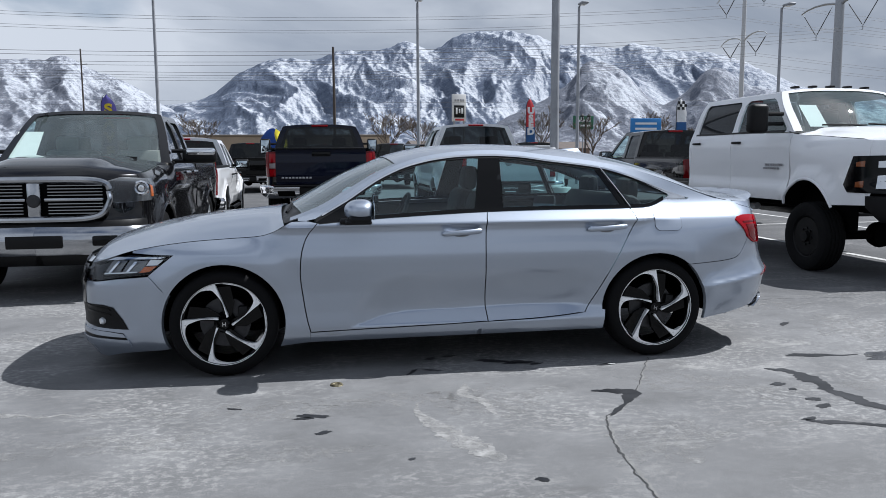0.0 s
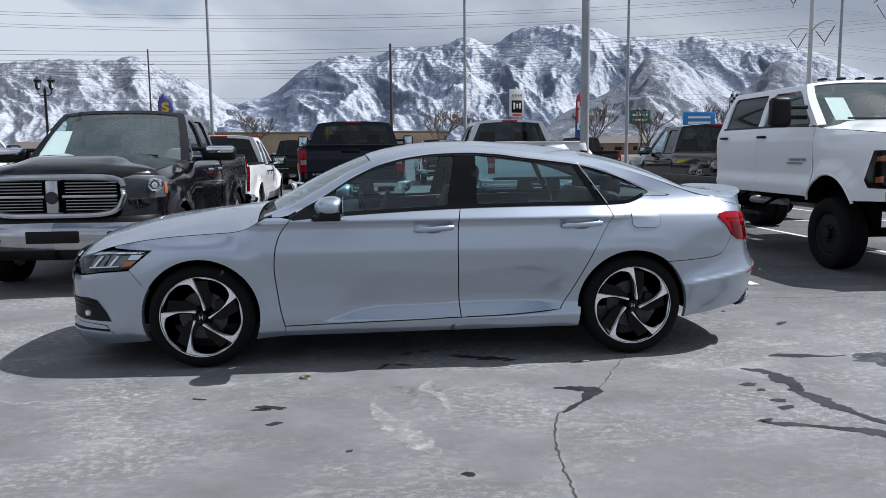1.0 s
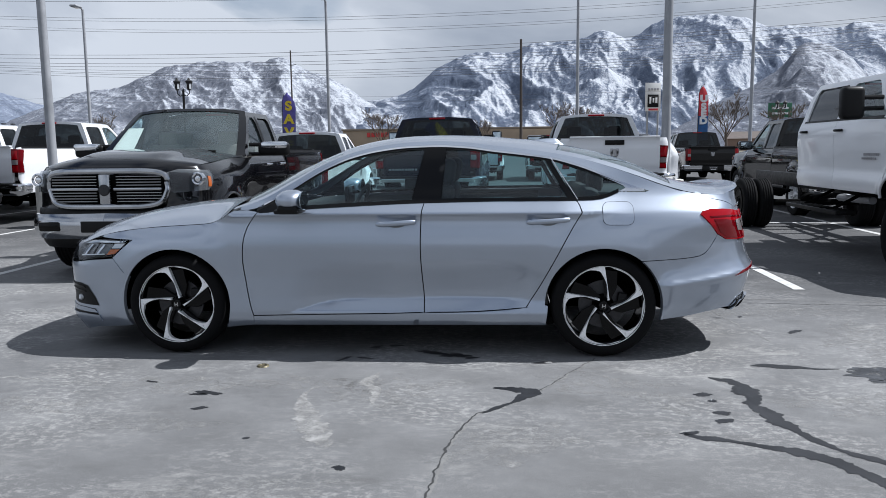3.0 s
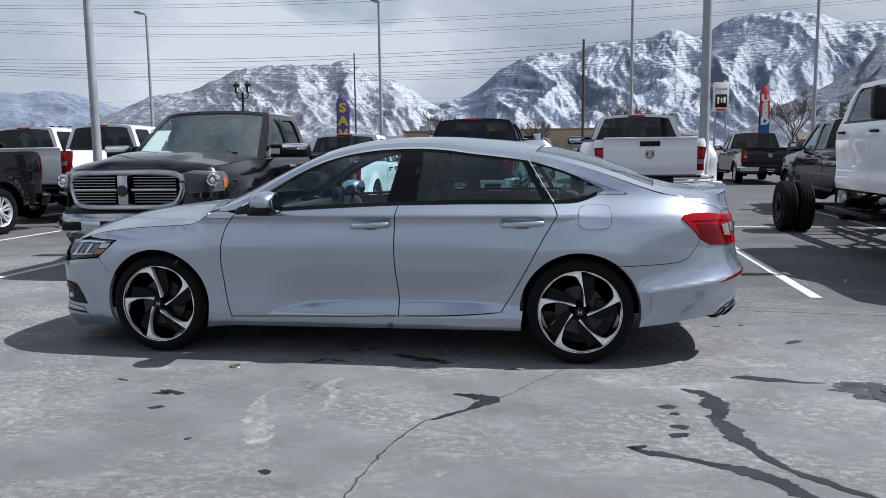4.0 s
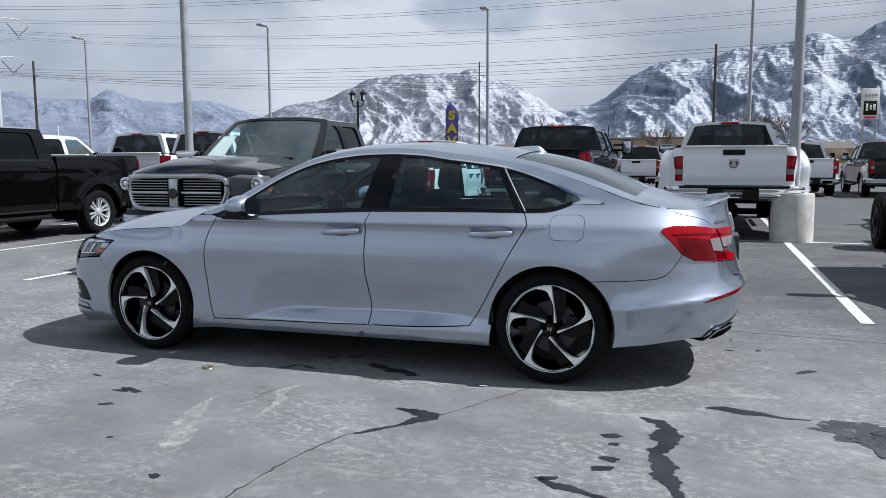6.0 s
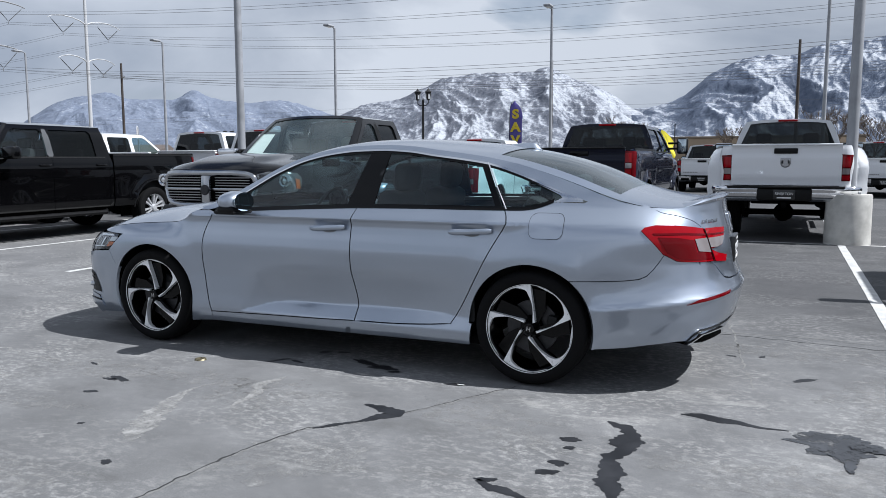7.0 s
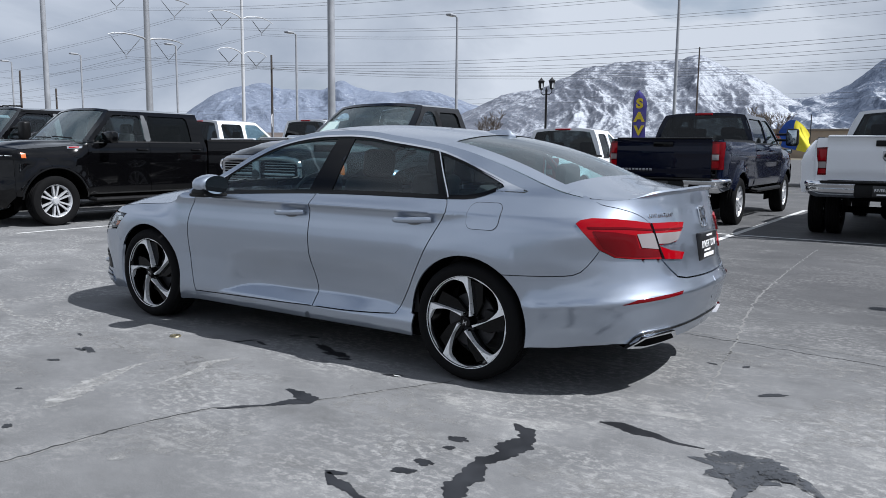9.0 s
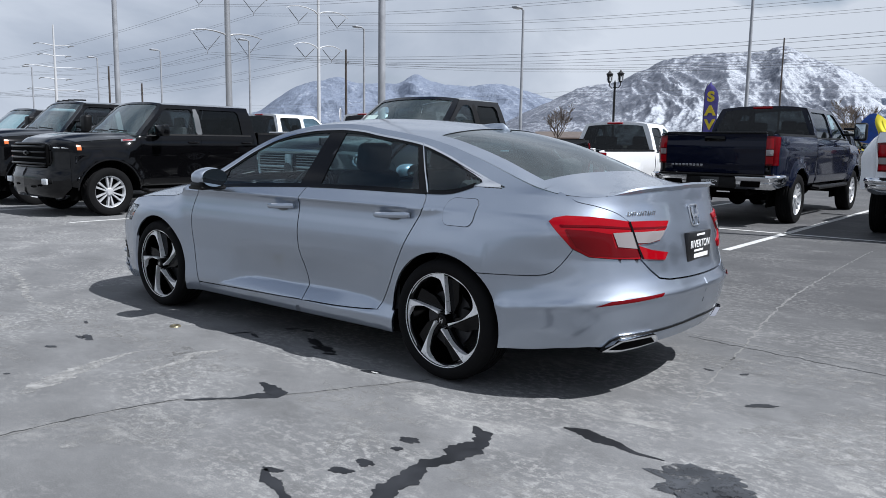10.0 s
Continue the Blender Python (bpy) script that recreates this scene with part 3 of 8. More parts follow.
def ridge(name, near, far, skyline, spur, seed, label, mat):
    """A mountain range between two distances; skyline is (azimuth, elevation) in degrees, y ahead and x right."""
    bm = bmesh.new()
    sky = curve(skyline)
    a0, a1 = skyline[0][0], skyline[-1][0]
    na, nd = int((a1 - a0) * 17), 100
    off = Vector((seed * 13.7, seed * 7.1, seed * 3.3))
    cols, tops = [], []
    for i in range(na + 1):
        az = a0 + (a1 - a0) * i / na
        top = math.tan(radians(sky(az))) * far
        col = []
        for j in range(nd + 1):
            v = j / nd
            # spurs run down towards the viewer, bent by a slow warp
            p = Vector((az * spur, v * 20 * spur, 0)) + off
            p.x += 0.30 * p.y
            p += 0.8 * Vector((noise.noise(p * 0.5), noise.noise(p * 0.5 + Vector((5, 5, 5))), 0))
            relief, amp, f = 0.0, 0.34, 1.0
            for o in range(6):
                k = 1 - abs(noise.noise(Vector((p.x * f, p.y * f * 0.5, o * 3.1)))) * 1.7
                relief += amp * (k - 0.42)
                amp *= 0.44
                f *= 2.07
            # share of the skyline's height as seen from the car park; spurs are carved down from it
            g = v ** 0.85 + 0.46 * (relief - 0.16) * math.sin(v * math.pi) ** 0.7
            if g > 0.86:
                g = 0.86 + 0.14 * math.tanh((g - 0.86) / 0.14) * (0.93 + 0.07 * v)
            col.append(g)
        cols.append(col)
        tops.append(top)
    peaks = np.array([max(c) for c in cols])
    calm = np.convolve(np.pad(peaks, 40, mode="edge"), np.ones(81) / 81, mode="valid")
    peaks = np.convolve(np.pad(peaks, 10, mode="edge"), np.ones(21) / 21, mode="valid")
    rows = []
    for i, (col, top) in enumerate(zip(cols, tops)):
        az = a0 + (a1 - a0) * i / na
        ring = []
        for j, g in enumerate(col):
            d = near + (far - near) * j / nd
            k = smoothstep(0.80, 1.0, g / peaks[i])
            jag = 1 + 0.020 * noise.noise(Vector((az * 0.9, j * 0.12, seed))) + 0.014 * noise.noise(Vector((az * 2.6, j * 0.30, seed + 1.7)))
            h = max(top * d / far * g * ((1 - k) / calm[i] + k * jag / peaks[i]), -8.0) if j > 0 else -8.0
            ring.append(bm.verts.new((math.sin(radians(az)) * d, math.cos(radians(az)) * d, h)))
        for w, drop in ((1.05, 0.75), (1.15, -0.05)):
            d = far * w
            ring.append(bm.verts.new((math.sin(radians(az)) * d, math.cos(radians(az)) * d, top * drop)))
        rows.append(ring)
    for c0, c1 in zip(rows, rows[1:]):
        for j in range(len(c0) - 1):
            bm.faces.new((c0[j], c1[j], c1[j + 1], c0[j + 1]))
    face_up(bm)
    ob = part(name, bm, mat, sharp=80)
    return tagged(ob, label, "mountain", kind="structure")


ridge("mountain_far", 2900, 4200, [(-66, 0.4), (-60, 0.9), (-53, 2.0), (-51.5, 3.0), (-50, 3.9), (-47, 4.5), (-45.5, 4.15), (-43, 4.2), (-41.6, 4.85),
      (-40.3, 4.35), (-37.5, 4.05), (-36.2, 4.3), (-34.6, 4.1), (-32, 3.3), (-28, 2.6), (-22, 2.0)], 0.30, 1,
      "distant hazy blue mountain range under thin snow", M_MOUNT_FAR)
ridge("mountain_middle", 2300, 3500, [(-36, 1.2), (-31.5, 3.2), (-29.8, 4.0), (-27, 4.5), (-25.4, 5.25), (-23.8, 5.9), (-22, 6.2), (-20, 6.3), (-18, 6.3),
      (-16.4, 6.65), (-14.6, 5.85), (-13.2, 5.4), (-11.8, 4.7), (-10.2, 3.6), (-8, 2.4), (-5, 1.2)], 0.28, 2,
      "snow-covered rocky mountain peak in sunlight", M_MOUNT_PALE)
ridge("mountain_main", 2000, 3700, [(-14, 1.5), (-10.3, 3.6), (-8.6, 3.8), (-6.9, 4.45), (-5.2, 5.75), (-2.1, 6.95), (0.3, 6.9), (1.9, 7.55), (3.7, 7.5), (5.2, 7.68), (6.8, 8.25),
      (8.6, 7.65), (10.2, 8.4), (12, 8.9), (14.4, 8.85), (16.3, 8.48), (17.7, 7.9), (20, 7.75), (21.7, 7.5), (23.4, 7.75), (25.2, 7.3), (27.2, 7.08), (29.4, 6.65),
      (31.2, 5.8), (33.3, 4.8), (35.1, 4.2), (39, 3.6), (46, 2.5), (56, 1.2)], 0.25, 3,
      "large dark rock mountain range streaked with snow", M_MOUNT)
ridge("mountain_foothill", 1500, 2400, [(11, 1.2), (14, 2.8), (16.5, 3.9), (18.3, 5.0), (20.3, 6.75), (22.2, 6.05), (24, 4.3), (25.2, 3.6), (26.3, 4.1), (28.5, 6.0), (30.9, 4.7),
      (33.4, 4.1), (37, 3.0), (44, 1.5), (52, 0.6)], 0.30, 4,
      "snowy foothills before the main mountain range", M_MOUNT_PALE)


def warehouse():
    base = thing("warehouse", pose(-12, 200, 0), "long low beige warehouse store with red lettering bars", "building")
    beige = worn("beige_wall", (0.30, 0.24, 0.18), 0.9, scale=0.4, amount=0.12)
    bm = bmesh.new()
    box(bm, (0, 15, 3.3), (62, 30, 6.6), 0.1)
    part("wall", bm, beige, base)
    bm = bmesh.new()
    box(bm, (0, 15, 6.85), (62.6, 30.6, 0.5), 0.08)
    part("roof", bm, worn("roof_edge", (0.2, 0.17, 0.14), 0.9, scale=0.5, amount=0.1), base)
    sign_red = worn("sign_red", (0.45, 0.03, 0.03), 0.5, scale=2, amount=0.1)
    for i, w in enumerate((0.9, 1.0, 0.9, 0.9, 1.0, 1.1)):
        bm = bmesh.new()
        box(bm, (-24 + i * 1.25, -0.1, 5.5), (w, 0.2, 1.2), 0.05)
        part("sign_bar", bm, sign_red, base)
    for i in range(9):
        bm = bmesh.new()
        box(bm, (-8 + i * 4.2, -0.08, 2.0), (2.2, 0.16, 3.2), 0.03)
        part("bay_door", bm, M_TRIM if i % 3 == 0 else worn("bay_grey", (0.22, 0.2, 0.18), 0.8, scale=1, amount=0.1), base)


warehouse()


# ---- silver saloon ----
M_DISC = worn("brake_disc_iron", (0.045, 0.045, 0.048), 0.4, 0.8, scale=30, amount=0.2)
FRONT, REAR, HUB = -1.415, 1.415, 0.337

side_low = curve([(0.10, -0.10), (0.17, -0.055), (0.25, -0.02), (0.30, -0.014), (0.40, -0.018), (0.50, -0.018), (0.58, -0.012), (0.66, -0.004), (0.72, 0.0), (0.79, -0.006), (0.85, -0.016), (0.895, -0.020),
                  (0.918, -0.012), (0.933, -0.002), (0.945, -0.008), (0.96, -0.022), (0.985, -0.046), (1.01, -0.068), (1.03, -0.082), (1.10, -0.124), (1.20, -0.186), (1.30, -0.25), (1.40, -0.325), (1.5, -0.42)])
scoop_z = curve([(-0.80, 0.288), (-0.66, 0.288), (-0.56, 0.306), (-0.42, 0.344), (-0.28, 0.362), (0.2, 0.372), (0.75, 0.380), (0.95, 0.368), (1.08, 0.352), (1.18, 0.330), (1.26, 0.288), (1.4, 0.288)])
rear_sec = curve([(0.10, -0.20), (0.20, -0.14), (0.27, -0.085), (0.33, -0.05), (0.42, -0.018), (0.50, -0.002), (0.538, 0.009), (0.546, 0.008), (0.555, 0.003), (0.58, -0.010), (0.64, -0.034), (0.70, -0.048),
                  (0.78, -0.060), (0.87, -0.077), (0.95, -0.098), (1.01, -0.113), (1.05, -0.119), (1.075, -0.124), (1.10, -0.13), (1.2, -0.25)])
front_sec = curve([(0.08, -0.09), (0.14, -0.05), (0.20, -0.015), (0.26, -0.004), (0.35, -0.015), (0.48, -0.004), (0.56, 0.0), (0.63, -0.012), (0.70, -0.040),
                   (0.75, -0.085), (0.80, -0.17), (0.85, -0.28), (1.0, -0.5)])
fender_sec = curve([(0.10, -0.10), (0.17, -0.055), (0.25, -0.02), (0.35, -0.012), (0.50, -0.006), (0.62, 0.0), (0.70, -0.001), (0.76, -0.008), (0.80, -0.026), (0.84, -0.058), (0.87, -0.09), (0.91, -0.125), (0.96, -0.155), (1.1, -0.22)])


side_soft = curve([(0.10, -0.10), (0.17, -0.055), (0.25, -0.008), (0.40, -0.03), (0.58, -0.012), (0.70, 0.002), (0.76, -0.002), (0.81, -0.009), (0.85, -0.018), (0.90, -0.040), (0.95, -0.076), (1.0, -0.120), (1.05, -0.160), (1.10, -0.186), (1.20, -0.222), (1.30, -0.262), (1.40, -0.325), (1.5, -0.42)])
crease_z = curve([(1.6, 0.462), (1.77, 0.473), (2.05, 0.505), (2.29, 0.530), (2.67, 0.556), (3.2, 0.562)])
bumper_sec = curve([(0.10, -0.10), (0.17, -0.078), (0.25, -0.050), (0.35, -0.026), (0.45, -0.006), (0.52, 0.006), (0.538, 0.009), (0.546, 0.008), (0.555, 0.002), (0.58, -0.010), (0.63, -0.018), (0.68, -0.016), (0.76, -0.008), (0.9, -0.02)])


def saloon_offset(s, z):
    a = smoothstep(-1.0, -1.45, s)
    q = smoothstep(1.10, 1.60, s) * 0.85
    d = (side_low(z) * (1 - q) + side_soft(z) * q) * (1 - a) + fender_sec(z) * a
    f = smoothstep(-1.75, -2.3, s)
    d = d * (1 - f) + front_sec(z) * f
    # the tail's upright face begins later above the lamps than at the bumper
    high = smoothstep(0.72, 0.90, z)
    r = smoothstep(1.62, 2.45, s) * (1 - high) + smoothstep(2.02, 2.54, s) * high
    if s > 1.70:
        # the bumper's crease climbs towards the tail
        zc = crease_z(s)
        w = smoothstep(1.70, 1.86, s)
        w *= smoothstep(0.76, 0.60, z)
        d = d * (1 - w) + w * bumper_sec(z + 0.545 - zc)
        z += (0.545 - zc) * smoothstep(0.02, 0.46, z) * smoothstep(0.98, 0.60, z)
    # the C-pillar leans in as the tail draws near
    d = d * (1 - r) + rear_sec(z) * r
    # a hollow over the sill with a sharp upper crease, only between the wheels
    if -0.70 < s < 1.26 and 0.288 < z < 0.75:
        zc = max(0.288, scoop_z(s))
        d -= (0.80 - 0.55 * smoothstep(0.35, 1.20, s)) * (min(z, zc) - 0.288) * (1 - smoothstep(zc + 0.004, zc + 0.27, z))
    # wheel arch lips
    for hub in (FRONT, REAR):
        q = math.hypot(s - hub, z - HUB)
        if q < 0.56 and z > 0.15:
            d += (0.014 if hub < 0 else 0.008) * smoothstep(0.56, 0.40, q)
    return d


SALOON = Shell([(-2.402, 0.0), (-2.395, -0.22), (-2.367, -0.43), (-2.295, -0.64), (-2.145, -0.798), (-1.92, -0.869), (-1.65, -0.905), (-1.3, -0.918), (-0.8, -0.917), (0.0, -0.917),
                (0.8, -0.92), (1.4, -0.922), (1.75, -0.91), (2.02, -0.875), (2.22, -0.80), (2.36, -0.67), (2.45, -0.48), (2.50, -0.25), (2.515, 0.0)], saloon_offset, 80)
SX = SALOON.at
edge_z = curve([(-1.06, 0.955), (-0.95, 0.985), (-0.821, 1.03), (-0.648, 1.125), (-0.418, 1.258), (-0.229, 1.334), (-0.041, 1.376), (0.146, 1.397), (0.333, 1.402), (0.52, 1.393), (0.707, 1.369),
                (0.894, 1.346), (1.082, 1.318), (1.27, 1.28), (1.459, 1.225), (1.65, 1.16), (1.80, 1.105), (1.93, 1.066), (2.1, 1.04), (2.3, 1.03)])
win_top = curve([(-0.86, 0.962), (-0.821, 0.983), (-0.648, 1.078), (-0.418, 1.219), (-0.229, 1.298), (-0.041, 1.34), (0.146, 1.36), (0.333, 1.364), (0.52, 1.354), (0.707, 1.328), (0.894, 1.305),
                 (1.082, 1.277), (1.27, 1.224), (1.459, 1.151), (1.611, 1.092), (1.698, 1.066)])
centre_z = curve([(-1.06, 1.018), (-0.911, 1.10), (-0.698, 1.217), (-0.487, 1.312), (-0.278, 1.385), (-0.07, 1.427), (0.138, 1.446), (0.345, 1.45), (0.552, 1.444), (0.759, 1.429), (0.967, 1.41),
                  (1.174, 1.38), (1.383, 1.338), (1.592, 1.278), (1.78, 1.20), (1.90, 1.142), (1.98, 1.118), (2.1, 1.102), (2.25, 1.093), (2.45, 1.095)])
hood_edge = curve([(-2.25, 0.715), (-2.15, 0.745), (-2.05, 0.775), (-1.923, 0.805), (-1.752, 0.834), (-1.562, 0.853), (-1.373, 0.864), (-1.184, 0.878), (-1.107, 0.90), (-1.03, 0.945)])
hood_mid = curve([(-2.30, 0.735), (-2.25, 0.79), (-2.197, 0.825), (-2.03, 0.882), (-1.865, 0.922), (-1.70, 0.95), (-1.5, 0.975), (-1.29, 0.995), (-1.06, 1.016)])
belt = curve([(-0.80, 0.958), (-0.552, 0.976), (-0.1, 0.999), (0.271, 1.013), (0.75, 1.02), (1.24, 1.021), (1.35, 1.022), (1.442, 1.036), (1.516, 1.068), (1.62, 1.068)])


def edge_y(x, z):
    return -SALOON(SX(x), z)[1]


def top_sheet(bm, x_of, v0, v1, nu, nv, mid=centre_z, rim=edge_z, power=2.5, out=0.0):
    """A strip of the upper surface: x_of(u, v) gives its ends, v runs across."""
    def f(u, w):
        v = v0 + (v1 - v0) * w
        x = x_of(u, v)
        e, c = rim(x), mid(x)
        return (x, v * edge_y(x, e), e + (c - e) * (1 - abs(v) ** power) + out)
    patch(bm, f, nu, nv)
    face_up(bm)


def rim_sheet(bm, rim, mid, nu, nv, power, width=1.0):
    """An upper surface between a side rim(u) and the middle line mid(u), the same on both sides."""
    def f(u, w):
        v = (-1 + 2 * w) * width
        a, c = rim(u), mid(u)
        k = 1 - abs(v) ** power
        return (a[0] + (c[0] - a[0]) * k, -v * a[1], a[2] + (c[1] - a[2]) * k)
    patch(bm, f, nu, nv)
    face_up(bm)


rim_z = curve([(SX(1.80), 1.105), (SX(1.93), 1.066), (SX(2.1), 1.040), (SX(2.25), 1.034), (SX(2.38), 1.048), (SX(2.46), 1.062), (SALOON.tail, 1.072)])


def rear_s(y, z):
    """The way along the plan line at which the tail has the sideways place y."""
    return min(np.linspace(SX(2.1), SALOON.tail, 200), key=lambda s: abs(SALOON(s, z)[1] + abs(y)))


def two(name, poly, mat, base, place=SALOON, out=0.0, depth=0.015, cell=0.025, label="", both=True):
    """The same panel on the near and the far side, each a part of its own."""
    made = []
    for mirror in (False, True) if both else (False,):
        bm = bmesh.new()
        panel(bm, poly, lambda s, z: place(s, z, out), cell, depth, mirror=mirror)
        made.append(part(name, bm, mat, base, label))
    return made


def sport_wheel(base, x, y, turn):
    """A nineteen-inch wheel; outer face towards -y, turned half round for the far side."""
    hub = part("wheel", wheel_barrel(), M_GLOSS, base, "black alloy wheel with five machined blade spokes")
    hub.matrix_local = pose(x, y, HUB, 0, turn, 0 if y < 0 else 180)
    bm = bmesh.new()
    prof = [(0.255, -0.105), (0.268, -0.118), (0.287, -0.123), (0.308, -0.118), (0.322, -0.106), (0.331, -0.088), (0.335, -0.06)]
    for k in (-0.045, -0.015, 0.015, 0.045):
        prof += [(0.3355, k - 0.010), (0.3355, k - 0.006), (0.328, k - 0.005), (0.328, k + 0.005), (0.3355, k + 0.006)]
    prof += [(0.335, 0.06), (0.331, 0.088), (0.322, 0.106), (0.305, 0.118), (0.268, 0.118), (0.255, 0.105)]
    lathe(bm, prof, 72, "y", close=True)
    part("tyre", bm, M_RUBBER, hub, "low-profile black rubber tyre", sharp=50)
    for k in range(5):
        a = 101 + 72 * k
        bm = bmesh.new()
        p0 = Vector((0.048 * math.cos(radians(a - 40)), 0.048 * math.sin(radians(a - 40))))
        p1 = Vector((0.244 * math.cos(radians(a + 1)), 0.244 * math.sin(radians(a + 1))))
        across = Vector((-(p1 - p0).y, (p1 - p0).x)).normalized()

        def slab(pairs):
            face = [[bm.verts.new((q.x, -0.099 - 0.012 * (1 - q.length / 0.25), q.y)) for q in pr] for pr in pairs]
            rear = [[bm.verts.new((q.x, -0.070, q.y)) for q in pr] for pr in pairs]
            for m in range(len(pairs) - 1):
                bm.faces.new((face[m][0], face[m + 1][0], face[m + 1][1], face[m][1]))
                for e in (0, 1):
                    bm.faces.new((face[m][e], face[m + 1][e], rear[m + 1][e], rear[m][e]))
            for m in (0, -1):
                bm.faces.new((face[m][0], face[m][1], rear[m][1], rear[m][0]))
        def polar(r, q):
            return Vector((r * math.cos(radians(q)), r * math.sin(radians(q))))
        # one swept blade: a straight back to the rim, then a hook that tapers along it
        tip = polar(0.2565, a - 3)
        back = [(p0 - across * 0.007).lerp(tip, i / 10) for i in range(11)] + [polar(0.2565, a - 3 + 64 * i / 14) for i in range(1, 15)]
        front = along([tuple(p0 + across * 0.006), tuple(polar(0.13, a - 11)), tuple(polar(0.20, a + 0.5)), tuple(polar(0.226, a + 5)), tuple(polar(0.242, a + 15)), tuple(polar(0.2505, a + 34)), tuple(polar(0.2545, a + 61))], 24)
        slab([(x_, Vector(y_)) for x_, y_ in zip(back, front)])
        part("spoke", bm, M_ALLOY, hub, smooth=False)
        # the black web behind each blade
        bm = bmesh.new()
        web = [(0.05, a - 62), (0.14, a - 40), (0.235, a - 24), (0.237, a + 5), (0.15, a - 4), (0.05, a - 10)]
        prism(bm, [(r * math.cos(radians(q)), r * math.sin(radians(q))) for r, q in web], lambda u, v, w: (u, -0.068 + w, v), 0.03)
        part("spoke_web", bm, M_GLOSS, hub, smooth=False)
        bm = bmesh.new()
        lathe(bm, [(0.0, -0.090), (0.006, -0.090), (0.008, -0.082), (0.008, -0.06)], 8, "y", (0.052 * math.cos(radians(a + 36)), 0, 0.052 * math.sin(radians(a + 36))))
        part("lug_nut", bm, M_DARK, hub)
    bm = bmesh.new()
    lathe(bm, [(0.2565, -0.106), (0.2575, -0.1095), (0.2600, -0.1100), (0.2612, -0.106)], 72, "y", close=True)
    part("rim_lip", bm, M_ALLOY, hub, "machined bright rim edge")
    bm = bmesh.new()
    lathe(bm, [(0.0, -0.112), (0.026, -0.111), (0.031, -0.106), (0.033, -0.07)], 28, "y")
    part("centre_cap", bm, M_GLOSS, hub)
    bm = bmesh.new()
    for sx in (-0.009, 0.009):
        box(bm, (sx, -0.113, 0), (0.004, 0.003, 0.026))
    box(bm, (0, -0.113, 0), (0.018, 0.003, 0.004))
    part("cap_emblem", bm, M_CHROME, hub, smooth=False)
    bm = bmesh.new()
    lathe(bm, [(0.06, -0.03), (0.155, -0.03), (0.155, -0.005), (0.06, -0.005)], 48, "y", close=True)
    part("brake_disc", bm, M_DISC, hub)
    bm = bmesh.new()
    box(bm, (0.115, -0.03, 0.03), (0.06, 0.07, 0.13), 0.012)
    part("brake_caliper", bm, M_TRIM, hub)
    return hub


def wheel_barrel():
    bm = bmesh.new()
    lathe(bm, [(0.2590, -0.108), (0.2610, -0.104), (0.2545, -0.098), (0.244, -0.09), (0.237, -0.04), (0.234, 0.08), (0.254, 0.105)], 72, "y", close=False)
    bmesh.ops.delete(bm, geom=[f for f in bm.faces if len(f.verts) > 4], context="FACES")
    lathe(bm, [(0.0, -0.05), (0.055, -0.07), (0.07, -0.045), (0.0, -0.04)], 40, "y")
    return bm


def seat(base, x, y, cloth):
    s = part("seat", seat_cushion(x, y), cloth, base)
    bm = bmesh.new()
    box(bm, (x + 0.30, y, 0.80), (0.16, 0.50, 0.62), 0.06, Matrix.Rotation(radians(14), 3, "Y"), 3)
    part("seat_back", bm, cloth, s)
    bm = bmesh.new()
    box(bm, (x + 0.40, y, 1.19), (0.11, 0.27, 0.19), 0.05, Matrix.Rotation(radians(8), 3, "Y"), 3)
    tube(bm, [(x + 0.38, y - 0.06, 1.05), (x + 0.39, y - 0.06, 1.15)], 0.008, 6)
    tube(bm, [(x + 0.38, y + 0.06, 1.05), (x + 0.39, y + 0.06, 1.15)], 0.008, 6)
    part("headrest", bm, cloth, s)


def seat_cushion(x, y):
    bm = bmesh.new()
    box(bm, (x, y, 0.50), (0.52, 0.50, 0.16), 0.05, None, 3)
    return bm


def text_part(name, words, size, m, mat, parent, depth=0.004, wide=1.0, bold=0.0):
    c = bpy.data.curves.new(name, "FONT")
    c.body, c.size, c.extrude, c.align_x, c.align_y = words, size, depth, "CENTER", "CENTER"
    c.offset = bold
    tmp = bpy.data.objects.new(name, c)
    scene.collection.objects.link(tmp)
    me = bpy.data.meshes.new_from_object(tmp.evaluated_get(bpy.context.evaluated_depsgraph_get()))
    bpy.data.objects.remove(tmp)
    bpy.data.curves.remove(c)
    me.name = name
    me.materials.clear()
    me.materials.append(mat)
    me.transform(Matrix.Diagonal((wide, 1, 1, 1)))
    ob = new(name, me)
    ob.parent = parent
    ob.matrix_local = m
    return ob


